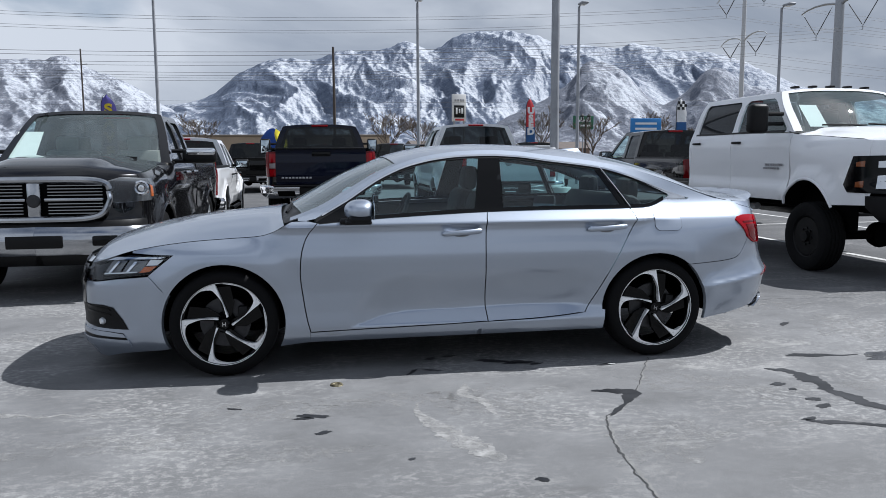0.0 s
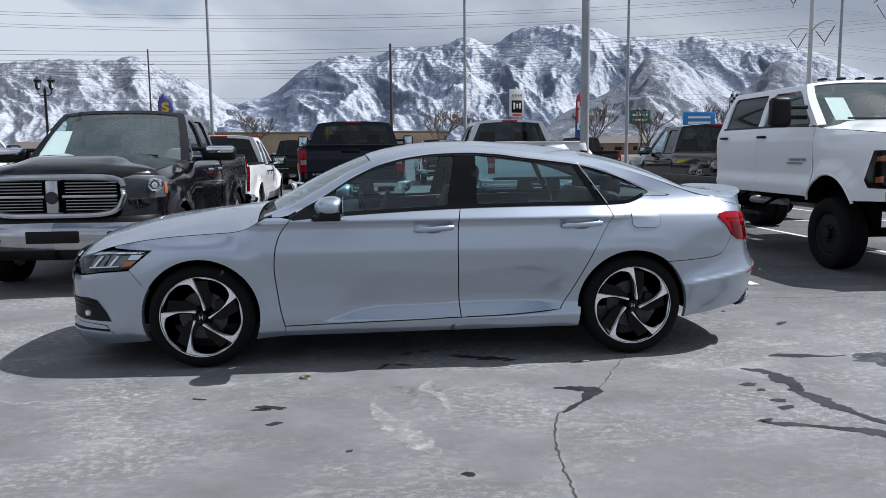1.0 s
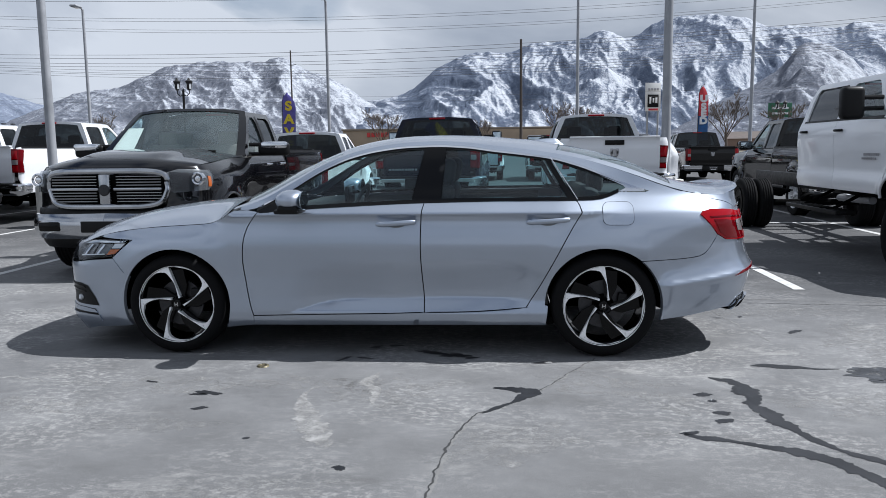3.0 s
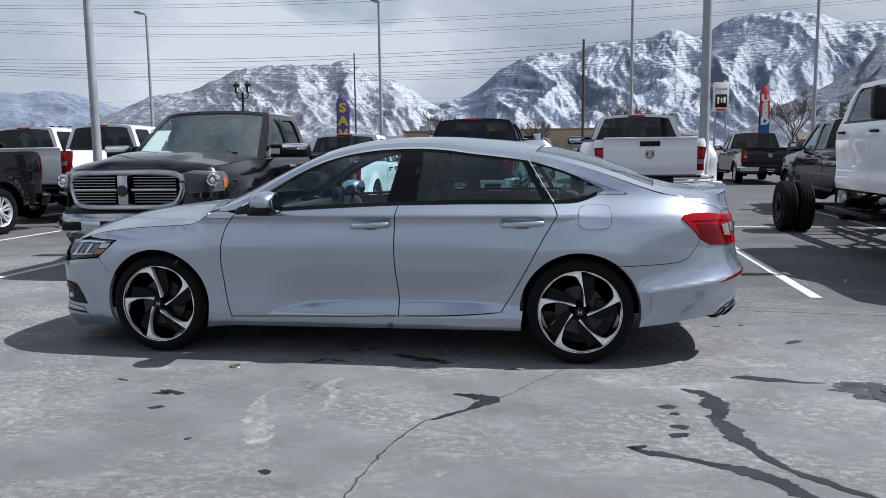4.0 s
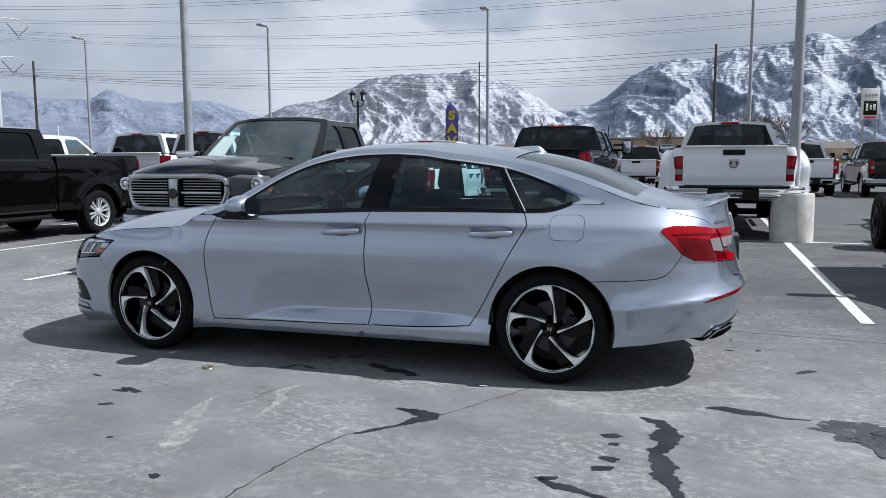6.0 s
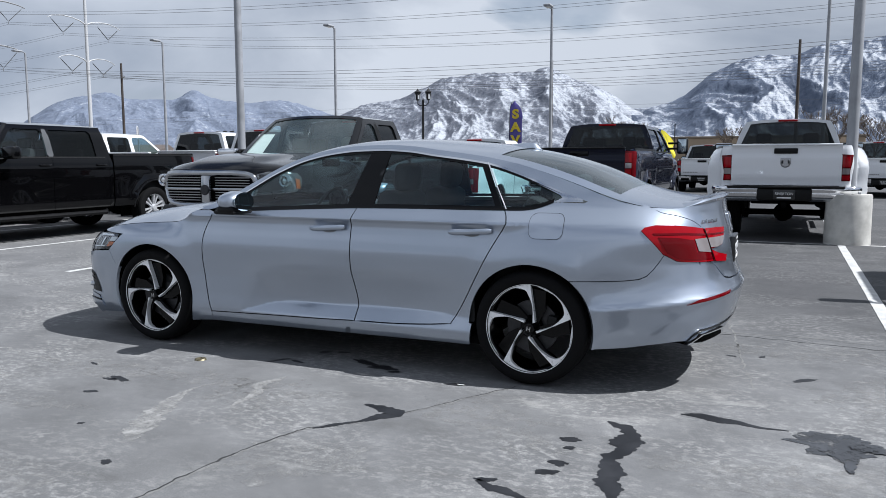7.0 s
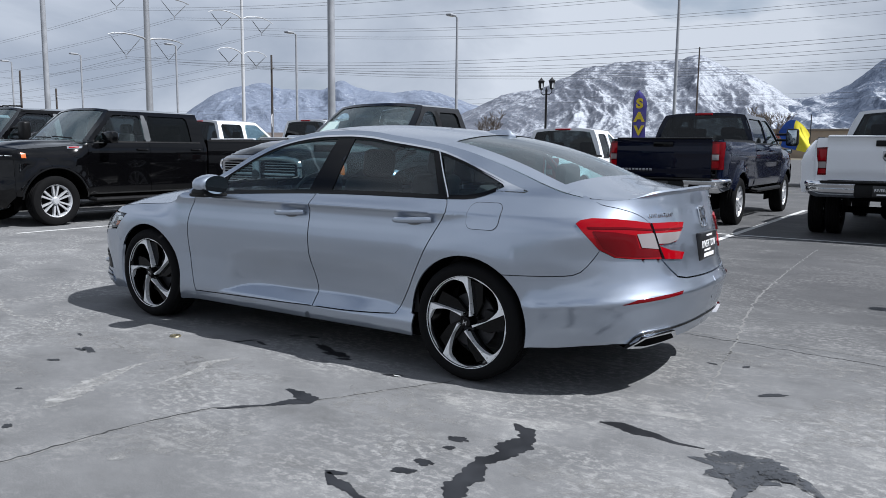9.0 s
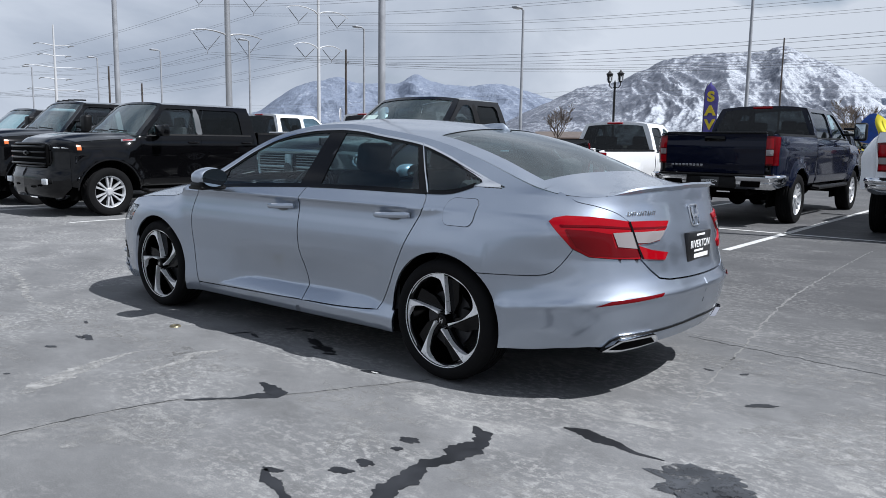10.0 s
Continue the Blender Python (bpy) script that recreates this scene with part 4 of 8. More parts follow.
def saloon():
    base = thing("car", pose(0, 0, 0), "silver four-door saloon with black sport wheels, parked on asphalt", "car")
    arch_f = arc(FRONT, HUB, 0.374, -25, 152, 26)
    arch_r = arc(REAR, HUB, 0.375, -20, 196, 30)
    door_front = [(-0.832, 0.952), (-0.905, 0.855), (-0.936, 0.746), (-0.944, 0.635), (-0.929, 0.487), (-0.906, 0.337), (-0.887, 0.262)]
    door_front = along(door_front, 18)
    b_edge = along([(0.262, 1.012), (0.246, 0.929), (0.239, 0.728), (0.245, 0.506), (0.257, 0.289)], 14)
    rear_edge = along([(1.236, 1.022), (1.262, 0.975), (1.272, 0.938)], 4) + along([(1.272, 0.938), (1.202, 0.822), (1.093, 0.62), (1.002, 0.454), (0.921, 0.325)], 12)[1:]
    sill_line = along([(-0.887, 0.262), (-0.42, 0.273), (-0.05, 0.28), (0.257, 0.289), (0.5, 0.293), (0.685, 0.302), (0.87, 0.318), (1.03, 0.345)], 24)
    gap = 0.0035

    def sill_z(x):
        return float(np.interp(x, [p[0] for p in sill_line], [p[1] for p in sill_line]))

    # front wing
    cut = [(SX(x), hood_edge(x) - gap) for x in np.linspace(-1.97, -1.03, 22)]
    wing = [(SX(-1.775), 0.560), (SX(-1.855), 0.648), (SX(-1.70), 0.772), (SX(-1.80), 0.775), (SX(-1.97), 0.782)] + cut
    wing += [(-0.99, 0.962), (-0.90, 0.965)] + [(p[0] - gap, p[1]) for p in door_front] + [(-0.89, 0.195), (-1.0, 0.188)] + arch_f
    two("front_wing", wing, M_SILVER, base)
    # doors
    top = [(x, belt(x) - 0.012) for x in np.linspace(-0.82, 0.258, 16)]
    fd = two("front_door", top + [(p[0] - gap, p[1]) for p in b_edge[1:]] + [(p[0], p[1] + gap) for p in sill_line[::-1] if p[0] < 0.25] + [(p[0] + gap, p[1]) for p in door_front[::-1]], M_SILVER, base, cell=0.0125)
    top = [(x, belt(x) - 0.012) for x in np.linspace(0.268, 1.236, 14)]
    rd = two("rear_door", top + [(p[0] - gap, p[1]) for p in rear_edge[1:]] + [(p[0], p[1] + gap) for p in sill_line[::-1] if 0.27 < p[0] < 0.91] + [(p[0] + gap, p[1]) for p in b_edge[::-1]], M_SILVER, base, cell=0.0125)
    # sill
    low = [(1.06, 0.335), (1.045, 0.208), (0.5, 0.203), (-0.3, 0.198), (-0.89, 0.195)]
    two("sill", [(p[0], p[1] - gap) for p in sill_line] + low, M_SILVER, base)
    # rear wing with the C-pillar
    seam = along([(2.167, 0.784), (2.111, 0.711), (2.046, 0.659), (1.881, 0.640), (1.650, 0.631)], 12)
    lid_cut = along([(2.070, 1.056), (2.125, 1.036), (2.169, 1.016), (2.291, 0.996), (2.41, 0.967), (2.470, 0.940), (2.495, 0.924)], 16)
    lamp_top = [(2.040, 0.918), (2.062, 0.936), (2.125, 0.948), (2.25, 0.946), (2.38, 0.935), (2.493, 0.921)]
    lamp_foot = [(2.557, 0.736), (2.397, 0.742), (2.254, 0.752), (2.167, 0.790)]
    up = [(SX(x), edge_z(x) if x < 1.8 else rim_z(SX(x))) for x in np.linspace(1.30, 2.06, 26)]
    w = [(x, win_top(x) + 0.008) for x in np.linspace(1.30, 1.72, 10)]
    quarter = up + [(p[0] - 0.002, p[1] - gap) for p in lid_cut] + lamp_top[::-1] + seam
    quarter += [p for p in arch_r if (p[1] > 0.63 or p[0] < 1.4) and p[1] > 0.30] + [(1.05, 0.335), (0.935, 0.325)]
    quarter += [(p[0] + gap, p[1]) for p in rear_edge[::-1]] + [(x, belt(x) - 0.008) for x in np.linspace(1.26, 1.52, 8)] + [(1.70, 1.058)] + w[::-1]
    two("rear_wing", quarter, M_SILVER, base)
    # roof rails above the side glass
    xs = np.linspace(-0.95, 1.30, 44)
    rail = [(x, edge_z(x)) for x in xs] + [(x, max(win_top(x) + 0.008, 0.968)) for x in xs[::-1]]
    two("roof_rail", rail, M_SILVER, base)
    # bumpers go right across
    nose, tail = SALOON.nose, SALOON.tail
    lamp_low = [(SX(-1.855), 0.642), (SX(-2.05), 0.625), (SX(-2.19), 0.603), (SX(-2.26), 0.60)]
    fb = [(nose, 0.115), (nose, 0.60)] + lamp_low[::-1] + [(SX(-1.775), 0.553)] + [p for p in arc(FRONT, HUB, 0.374, 150, 204, 10)] + [(SX(-1.79), 0.178), (SX(-2.05), 0.155), (SX(-2.2), 0.12)]
    bm = bmesh.new()
    for mir in (False, True):
        panel(bm, fb, SALOON, 0.035, 0.02, lambda c: Vector((0.6, -0.8 if c.y > 0 else 0.8, 0)), mir)
    bump_f = part("front_bumper", bm, M_SILVER, base)
    rb = [(tail, 0.30), (tail, 0.612), (2.949, 0.613), (2.76, 0.618), (2.68, 0.630), (2.624, 0.672), (2.566, 0.724)] + [(p[0], p[1] - 0.004) for p in lamp_foot] + [(p[0] + 0.002, p[1] - 0.0045) for p in seam] + arc(REAR, HUB, 0.375, 50, -14, 12)
    rb += [(1.80, 0.25), (SX(1.95), 0.262), (SX(2.1), 0.285), (SX(2.25), 0.30), (SX(2.4), 0.29)]
    bm = bmesh.new()
    for mir in (False, True):
        panel(bm, rb, SALOON, 0.013, 0.02, lambda c: Vector((-0.6, -0.8 if c.y > 0 else 0.8, 0)), mir)
    bump_r = part("rear_bumper", bm, M_SILVER, base)
    # bonnet, roof, boot lid
    bm = bmesh.new()
    def hood_rim(u):
        x = -2.272 + (-1.035 + 2.272) * u
        return SALOON(SX(x), hood_edge(x), -0.004)
    rim_sheet(bm, hood_rim, lambda u: (-2.30 + 1.225 * u, hood_mid(-2.30 + 1.225 * u)), 40, 30, 2.3)
    part("bonnet", bm, M_SILVER, base, sharp=80)
    bm = bmesh.new()
    top_sheet(bm, lambda u, v: (-0.36 + 0.05 * v * v) * (1 - u) + (1.17 - 0.06 * v * v) * u, -1, 1, 28, 24)
    part("roof", bm, M_SILVER, base, sharp=80)
    for sgn in (-1, 1):
        bm = bmesh.new()
        top_sheet(bm, lambda u, v: -1.0 * (1 - u) - 0.31 * u, sgn * 0.925, sgn * 1.0, 26, 3)
        part("front_pillar", bm, M_SILVER, base, sharp=80)
        bm = bmesh.new()
        top_sheet(bm, lambda u, v: 1.11 * (1 - u) + 1.93 * u, sgn * 0.86, sgn * 1.0, 26, 4)
        part("rear_pillar", bm, M_SILVER, base, sharp=80)
    bm = bmesh.new()
    sa, sc = SX(1.868), SX(2.33)

    def rim_at(s):
        return Vector(SALOON(s, rim_z(s), -0.003))

    def lid_top(u, w):
        v = -1 + 2 * w
        flip = Vector((1, -1 if v > 0 else 1, 1))
        left, right = rim_at(sa + (sc - sa) * u), rim_at(sa + (sc - sa) * u) * Vector((1, -1, 1))
        fx = 1.905 - 0.05 * v * v
        e = edge_z(fx)
        front_p = Vector((fx, v * edge_y(fx, e) * 0.995, e + (centre_z(fx) - e) * (1 - abs(v) ** 2.5)))
        back_p = rim_at(sc + (tail - sc) * (1 - abs(v))) * flip
        f0, f1 = rim_at(sa), rim_at(sa) * Vector((1, -1, 1))
        b0, b1 = rim_at(sc), rim_at(sc) * Vector((1, -1, 1))
        ends = front_p.lerp(back_p, u)
        sides_ = left.lerp(right, w)
        corners = f0.lerp(f1, w).lerp(b0.lerp(b1, w), u)
        return ends + sides_ - corners
    patch(bm, lid_top, 18, 40)
    face_up(bm)
    rim_s = np.linspace(SX(2.06), tail, 22)
    lid_face = [(tail, 0.620), (2.949, 0.621), (2.76, 0.626), (2.685, 0.638), (2.630, 0.680), (2.572, 0.730), (2.503, 0.922)] + lid_cut[::-1] + [(s, rim_z(s)) for s in rim_s]
    for mir in (False, True):
        panel(bm, lid_face, SALOON, 0.035, 0.012, lambda c: Vector((-1, 0, 0)), mir)
    lid = part("boot_lid", bm, M_SILVER, base)
    # lip spoiler along the lid's end
    bm = bmesh.new()
    def lip(u, w):
        v = -0.97 + 1.94 * u
        p = rim_at(SX(2.30) + (tail - SX(2.30)) * (1 - abs(v) ** 1.3))
        shape = [(-0.125, 0.004), (-0.08, 0.010), (-0.03, 0.020), (0.016, 0.027), (0.022, 0.017), (0.006, 0.0), (-0.006, -0.02)]
        fade = smoothstep(1.0, 0.80, abs(v) / 0.97) * 0.9 + 0.1
        i = min(5, int(w * 6))
        t = w * 6 - i
        dx = shape[i][0] * (1 - t) + shape[i + 1][0] * t
        dz = shape[i][1] * (1 - t) + shape[i + 1][1] * t
        return (p.x + dx * fade, (1 if v > 0 else -1) * abs(p.y) if abs(v) > 1e-6 else 0.0, p.z + dz * fade)
    patch(bm, lip, 40, 18)
    part("spoiler", bm, M_SILVER, lid, sharp=60)
    # glass
    bm = bmesh.new()
    top_sheet(bm, lambda u, v: (-1.01 + 0.10 * v * v) * (1 - u) + (-0.365 + 0.05 * v * v) * u, -0.93, 0.93, 20, 22, out=-0.004)
    ws = part("windscreen", bm, M_SCREEN, base, sharp=80)
    bm = bmesh.new()
    top_sheet(bm, lambda u, v: (1.175 - 0.06 * v * v) * (1 - u) + (1.90 - 0.05 * v * v) * u, -0.865, 0.865, 22, 22, out=-0.004)
    rw = part("rear_window", bm, M_BACKLIGHT, base, sharp=80)
    for o in (ws, rw):
        o.visible_shadow = False

    def win(x0, x1, inset, drop=0.0):
        xs = np.linspace(x0, x1, 18)
        return [(x, win_top(x) - inset) for x in xs] + [(x, belt(x) + drop) for x in xs[::-1]]

    def slanted(poly, lo, hi, first):
        """Cuts an outline at a slanting line from lo to hi."""
        (xa, za), (xb, zb) = lo, hi
        out = []
        for i, p in enumerate(poly):
            q = poly[(i + 1) % len(poly)]
            f = lambda r: ((r[0] - xa) * (zb - za) - (r[1] - za) * (xb - xa)) * (1 if first else -1)
            a, b = f(p), f(q)
            if a >= 0:
                out.append(p)
            if a * b < 0:
                t = a / (a - b)
                out.append((p[0] + t * (q[0] - p[0]), p[1] + t * (q[1] - p[1])))
        return out
    glass_all = win(-0.72, 1.60, 0.016, 0.012)
    front = slanted(slanted(glass_all, (0.172, 1.0), (0.245, 1.36), False), (-0.62, 0.98), (-0.60, 1.2), True)
    rear = slanted(slanted(glass_all, (0.372, 1.0), (0.395, 1.36), True), (1.215, 1.0), (1.045, 1.29), False)
    small = slanted(slanted(glass_all, (1.262, 1.0), (1.092, 1.29), True), (1.50, 1.0), (1.60, 1.10), False)
    for nm, poly, owner, tint in (("front_side_window", front, fd, M_GLASS), ("rear_side_window", rear, rd, M_REARGLASS), ("quarter_window", small, [base, base], M_REARGLASS)):
        for mir in (False, True):
            bm = bmesh.new()
            panel(bm, poly, lambda s, z: SALOON(s, z, -0.010), 0.022, 0.0, None, mir)
            o = part(nm, bm, tint, owner[1 if mir else 0], sharp=80)
            o.visible_shadow = False
    # black pillar covers and gasket frame
    ring_w = 0.016
    for nm, poly in (("pillar_cover", slanted(slanted(win(-0.72, 1.6, 0.0, 0.0), (0.176, 1.0), (0.249, 1.36), True), (0.368, 1.0), (0.391, 1.36), False)),
                     ("rear_pillar_cover", slanted(slanted(win(-0.72, 1.6, 0.0, 0.0), (1.20, 1.0), (1.03, 1.29), True), (1.240, 1.0), (1.070, 1.29), False)),
                     ("quarter_cover", slanted(win(-0.72, 1.66, 0.0, 0.0), (1.49, 1.0), (1.59, 1.10), True)),
                     ("mirror_sail", slanted(win(-0.84, 1.6, 0.0, -0.008), (-0.625, 0.98), (-0.605, 1.2), False))):
        two(nm, poly, M_GLOSS, base, out=-0.004, depth=0.01)
    xs = np.linspace(-0.84, 1.64, 46)
    two("window_gasket", [(x, win_top(x) + 0.001) for x in xs] + [(x, max(win_top(x) - ring_w, belt(max(-0.8, min(1.6, x))) - 0.012)) for x in xs[::-1]], M_TRIM, base, out=-0.003, depth=0.008)
    xs = np.linspace(-0.70, 1.52, 40)
    two("belt_gasket", [(x, belt(x) + 0.014) for x in xs] + [(x, belt(x) - 0.008) for x in xs[::-1]], M_GLOSS, base, out=0.004, depth=0.014)
    # bright strip over the windows, ending in a point behind
    xs = np.linspace(-0.80, 1.69, 60)
    strip = [(x, win_top(x) + 0.010) for x in xs] + [(x, win_top(x) - 0.001) for x in xs[::-1]]
    two("window_trim", strip, M_CHROME, base, out=0.003, depth=0.012)
    two("trim_tip", [(1.40, 1.168), (1.55, 1.112), (1.70, 1.064), (1.52, 1.064), (1.575, 1.090), (1.50, 1.125)], M_CHROME, base, out=0.002, depth=0.01)
    for mir in (False, True):
        for a, b in (((1.25, 1.018), (1.078, 1.29)),):
            bm = bmesh.new()
            pts = [SALOON(a[0] + (b[0] - a[0]) * t, a[1] + (b[1] - a[1]) * t, 0.001) for t in np.linspace(0, 1, 8)]
            tube(bm, [(p[0], -p[1] if mir else p[1], p[2]) for p in pts], 0.004, 6)
            part("pillar_strip", bm, M_CHROME, base)
    # door handles
    for doors, x0, x1, z0, z1 in ((fd, -0.046, 0.208, 0.872, 0.884), (rd, 0.923, 1.191, 0.882, 0.894)):
        for mir in (0, 1):
            def on(x, z, out):
                p = SALOON(x, z, out)
                return Vector((p[0], -p[1] if mir else p[1], p[2]))
            bm = bmesh.new()
            n = 12
            path = [on(x0 + (x1 - x0) * i / n, z0 + (z1 - z0) * i / n, 0.006 + 0.036 * math.sin(math.pi * min(1, max(0, (i + 0.7) / (n + 1.4)))) ** 0.45) for i in range(n + 1)]
            tube(bm, path, [0.008] + [0.0135] * (n - 1) + [0.010], 10)
            bmesh.ops.scale(bm, vec=(1, 1, 1.25), space=Matrix.Translation(-path[n // 2]), verts=bm.verts)
            h = part("door_handle", bm, M_SILVER, doors[mir], "silver pull handle with chrome edge")
            # flat grey oval paints the shade of the finger cup onto the door
            bm = bmesh.new()
            panel(bm, [(0.5 * (x0 + x1) + 0.060 * math.cos(q), 0.5 * (z0 + z1) - 0.008 + 0.024 * math.sin(q)) for q in np.linspace(0, math.tau, 24)[:-1]],
                  lambda s, z: SALOON(s, z, 0.0015), 0.03, 0.0, None, bool(mir))
            part("handle_cup_shade", bm, M_SHEENSHADE, doors[mir], "flat grey oval painted as the finger cup's shade")
            bm = bmesh.new()
            tube(bm, [p + Vector((0, 0.004 if mir else -0.004, 0.011)) for p in path[1:-1]], 0.0045, 6)
            part("handle_strip", bm, M_CHROME, h)
    # fuel flap: a fine gap and the flap itself, slightly proud
    bm = bmesh.new()
    cx, cz, hx, hz = 1.503, 0.930, 0.098, 0.070
    fl = []
    for sx, sz, a0 in ((1, 1, 0), (-1, 1, 90), (-1, -1, 180), (1, -1, 270)):
        fl += [(cx + sx * (hx - 0.04) + 0.04 * math.cos(radians(a0 + q)), cz + sz * (hz - 0.04) + 0.04 * math.sin(radians(a0 + q))) for q in (0, 22, 45, 68, 90)]
    panel(bm, [(cx + (p[0] - cx) * 1.022, cz + (p[1] - cz) * 1.03) for p in fl], lambda s, z: SALOON(s, z, 0.0022), 0.012, 0.0)
    part("flap_gap", bm, M_TRIM, base)
    bm = bmesh.new()
    panel(bm, fl, lambda s, z: SALOON(s, z, 0.0042), 0.012, 0.003)
    part("fuel_flap", bm, M_SILVER, base)
    # door mirrors
    for sgn in (-1, 1):
        bm = bmesh.new()
        def cap(u, w):
            a, b = u * math.tau, w * math.pi
            cx_, cy_, cz_ = math.cos(a) * math.sin(b), math.cos(b), math.sin(a) * math.sin(b)
            px = -0.565 + (0.075 if cx_ > 0 else 0.105) * math.copysign(abs(cx_) ** 0.75, cx_)
            py = sgn * (1.015 + 0.108 * cy_)
            pz = 1.034 + (0.070 if cz_ > 0 else 0.066) * math.copysign(abs(cz_) ** 0.72, cz_) * (1 - 0.18 * max(0.0, cy_)) * (1 - 0.25 * max(0.0, -cx_) ** 2)
            return (min(px, -0.492), py, pz)
        patch(bm, cap, 28, 18)
        mr = part("door_mirror", bm, M_SILVER, base, sharp=50)
        bm = bmesh.new()
        lathe(bm, [(0.0, 0.0), (1.0, 0.0), (1.0, 0.006), (0.0, 0.006)], 28, "x")
        bmesh.ops.scale(bm, vec=(1, 0.097, 0.061), verts=bm.verts)
        bmesh.ops.translate(bm, vec=(-0.494, sgn * 1.015, 1.036), verts=bm.verts)
        part("mirror_glass", bm, M_MIRROR, mr)
        bm = bmesh.new()
        box(bm, (-0.585, sgn * 1.01, 0.967), (0.16, 0.20, 0.026), 0.012)
        box(bm, (-0.63, sgn * 0.93, 0.963), (0.13, 0.12, 0.03), 0.012)
        box(bm, (-0.575, sgn * 1.02, 0.985), (0.135, 0.19, 0.05), 0.022, None, 3)
        part("mirror_foot", bm, M_TRIM, mr)
    # head lamps: dark housing, inner lenses, amber corner, bright brow, clear cover
    hl = [(SX(-1.715), 0.768), (SX(-1.80), 0.772), (SX(-2.0), 0.765), (SX(-2.17), 0.752), (SX(-2.27), 0.742), (SX(-2.265), 0.61), (SX(-2.19), 0.61), (SX(-2.05), 0.632), (SX(-1.86), 0.652)]
    for mir in (False, True):
        bm = bmesh.new()
        panel(bm, hl, lambda s, z: SALOON(s, z, -0.03), 0.04, 0.0, None, mir)
        lamp = part("headlight", bm, M_GLOSS, base, "clear headlight with amber corner")
        for nm, poly, mt, o in (("lens", [(SX(-2.03), 0.660), (SX(-1.905), 0.668), (SX(-1.86), 0.735), (SX(-1.985), 0.738)], M_LAMPBOWL, -0.02),
                                ("lens", [(SX(-2.16), 0.650), (SX(-2.05), 0.658), (SX(-2.0), 0.735), (SX(-2.11), 0.735)], M_LAMPBOWL, -0.02),
                                ("reflector", [(SX(-1.915), 0.664), (SX(-1.850), 0.672), (SX(-1.805), 0.705), (SX(-1.880), 0.702)], M_AMBER, -0.012),
                                ("lens", [(SX(-1.870), 0.709), (SX(-1.800), 0.712), (SX(-1.762), 0.745), (SX(-1.845), 0.742)], M_LENS, -0.012),
                                ("light_bar", [(SX(-2.005), 0.664), (SX(-1.985), 0.665), (SX(-1.925), 0.732), (SX(-1.945), 0.733)], M_CHROME, -0.010),
                                ("light_bar", [(SX(-2.125), 0.655), (SX(-2.105), 0.656), (SX(-2.045), 0.730), (SX(-2.065), 0.731)], M_CHROME, -0.010),
                                ("light_bar", [(SX(-2.15), 0.650), (SX(-1.925), 0.666), (SX(-1.93), 0.673), (SX(-2.145), 0.658)], M_LENS, -0.009),
                                ("brow", [(SX(-1.75), 0.762), (SX(-2.0), 0.758), (SX(-2.25), 0.738), (SX(-2.25), 0.722), (SX(-2.0), 0.744), (SX(-1.78), 0.75)], M_CHROME, -0.012)):
            bm = bmesh.new()
            panel(bm, poly, lambda s, z: SALOON(s, z, o), 0.05, 0.012, None, mir)
            part(nm, bm, mt, lamp)
        bm = bmesh.new()
        panel(bm, hl, lambda s, z: SALOON(s, z, 0.0), 0.04, 0.0, None, mir)
        c = part("lamp_cover", bm, M_CLEAR, lamp, sharp=80)
        c.visible_shadow = False
        # fog lamp pocket
        bm = bmesh.new()
        panel(bm, [(SX(-1.995), 0.312), (SX(-2.03), 0.375), (SX(-2.085), 0.448), (SX(-2.15), 0.462), (SX(-2.32), 0.452), (SX(-2.33), 0.33), (SX(-2.2), 0.316)], lambda s, z: SALOON(s, z, 0.003), 0.03, 0.0, None, mir)
        fog = part("fog_lamp", bm, M_TRIM, bump_f, "black recess with round fog lamp and chrome blades")
        for z0, z1 in ((0.428, 0.442), (0.398, 0.410)):
            bm = bmesh.new()
            panel(bm, [(SX(-2.10), z0), (SX(-2.115), z1), (SX(-2.27), z1 + 0.012), (SX(-2.27), z0 + 0.012)], lambda s, z: SALOON(s, z, 0.007), 0.04, 0.01, None, mir)
            part("fog_blade", bm, M_GLOSS, fog)
        bm = bmesh.new()
        p = SALOON(SX(-2.17), 0.358, 0.006)
        lathe(bm, [(0.0, -0.012), (0.02, -0.01), (0.027, 0.0), (0.027, 0.02)], 20, "x")
        bmesh.ops.rotate(bm, cent=(0, 0, 0), matrix=Matrix.Rotation(radians(-40 if mir else 40), 3, "Z"), verts=bm.verts)
        bmesh.ops.scale(bm, vec=(1, 1.5, 0.8), verts=bm.verts)
        bmesh.ops.translate(bm, vec=(p[0], -p[1] if mir else p[1], p[2]), verts=bm.verts)
        part("fog_lens", bm, M_LENS, fog)
        for name, blade, mt, o in (("bumper_gap", [(SX(-2.0), 0.235), (SX(-2.03), 0.288), (SX(-2.12), 0.296), (SX(-2.33), 0.298), (SX(-2.33), 0.235), (SX(-2.12), 0.228)], M_TRIM, 0.003),
                                   ("bumper_blade", [(SX(-2.012), 0.262), (SX(-2.03), 0.284), (SX(-2.12), 0.294), (SX(-2.33), 0.300), (SX(-2.33), 0.272), (SX(-2.12), 0.266)], M_SILVER, 0.006),
                                   ("bumper_blade", [(SX(-1.985), 0.205), (SX(-1.995), 0.246), (SX(-2.12), 0.252), (SX(-2.33), 0.246), (SX(-2.33), 0.200), (SX(-2.12), 0.200)], M_SILVER, 0.009)):
            bm = bmesh.new()
            panel(bm, blade, lambda s, z: SALOON(s, z, o), 0.03, 0.02, None, mir)
            part(name, bm, mt, bump_f)
    # grille
    bm = bmesh.new()
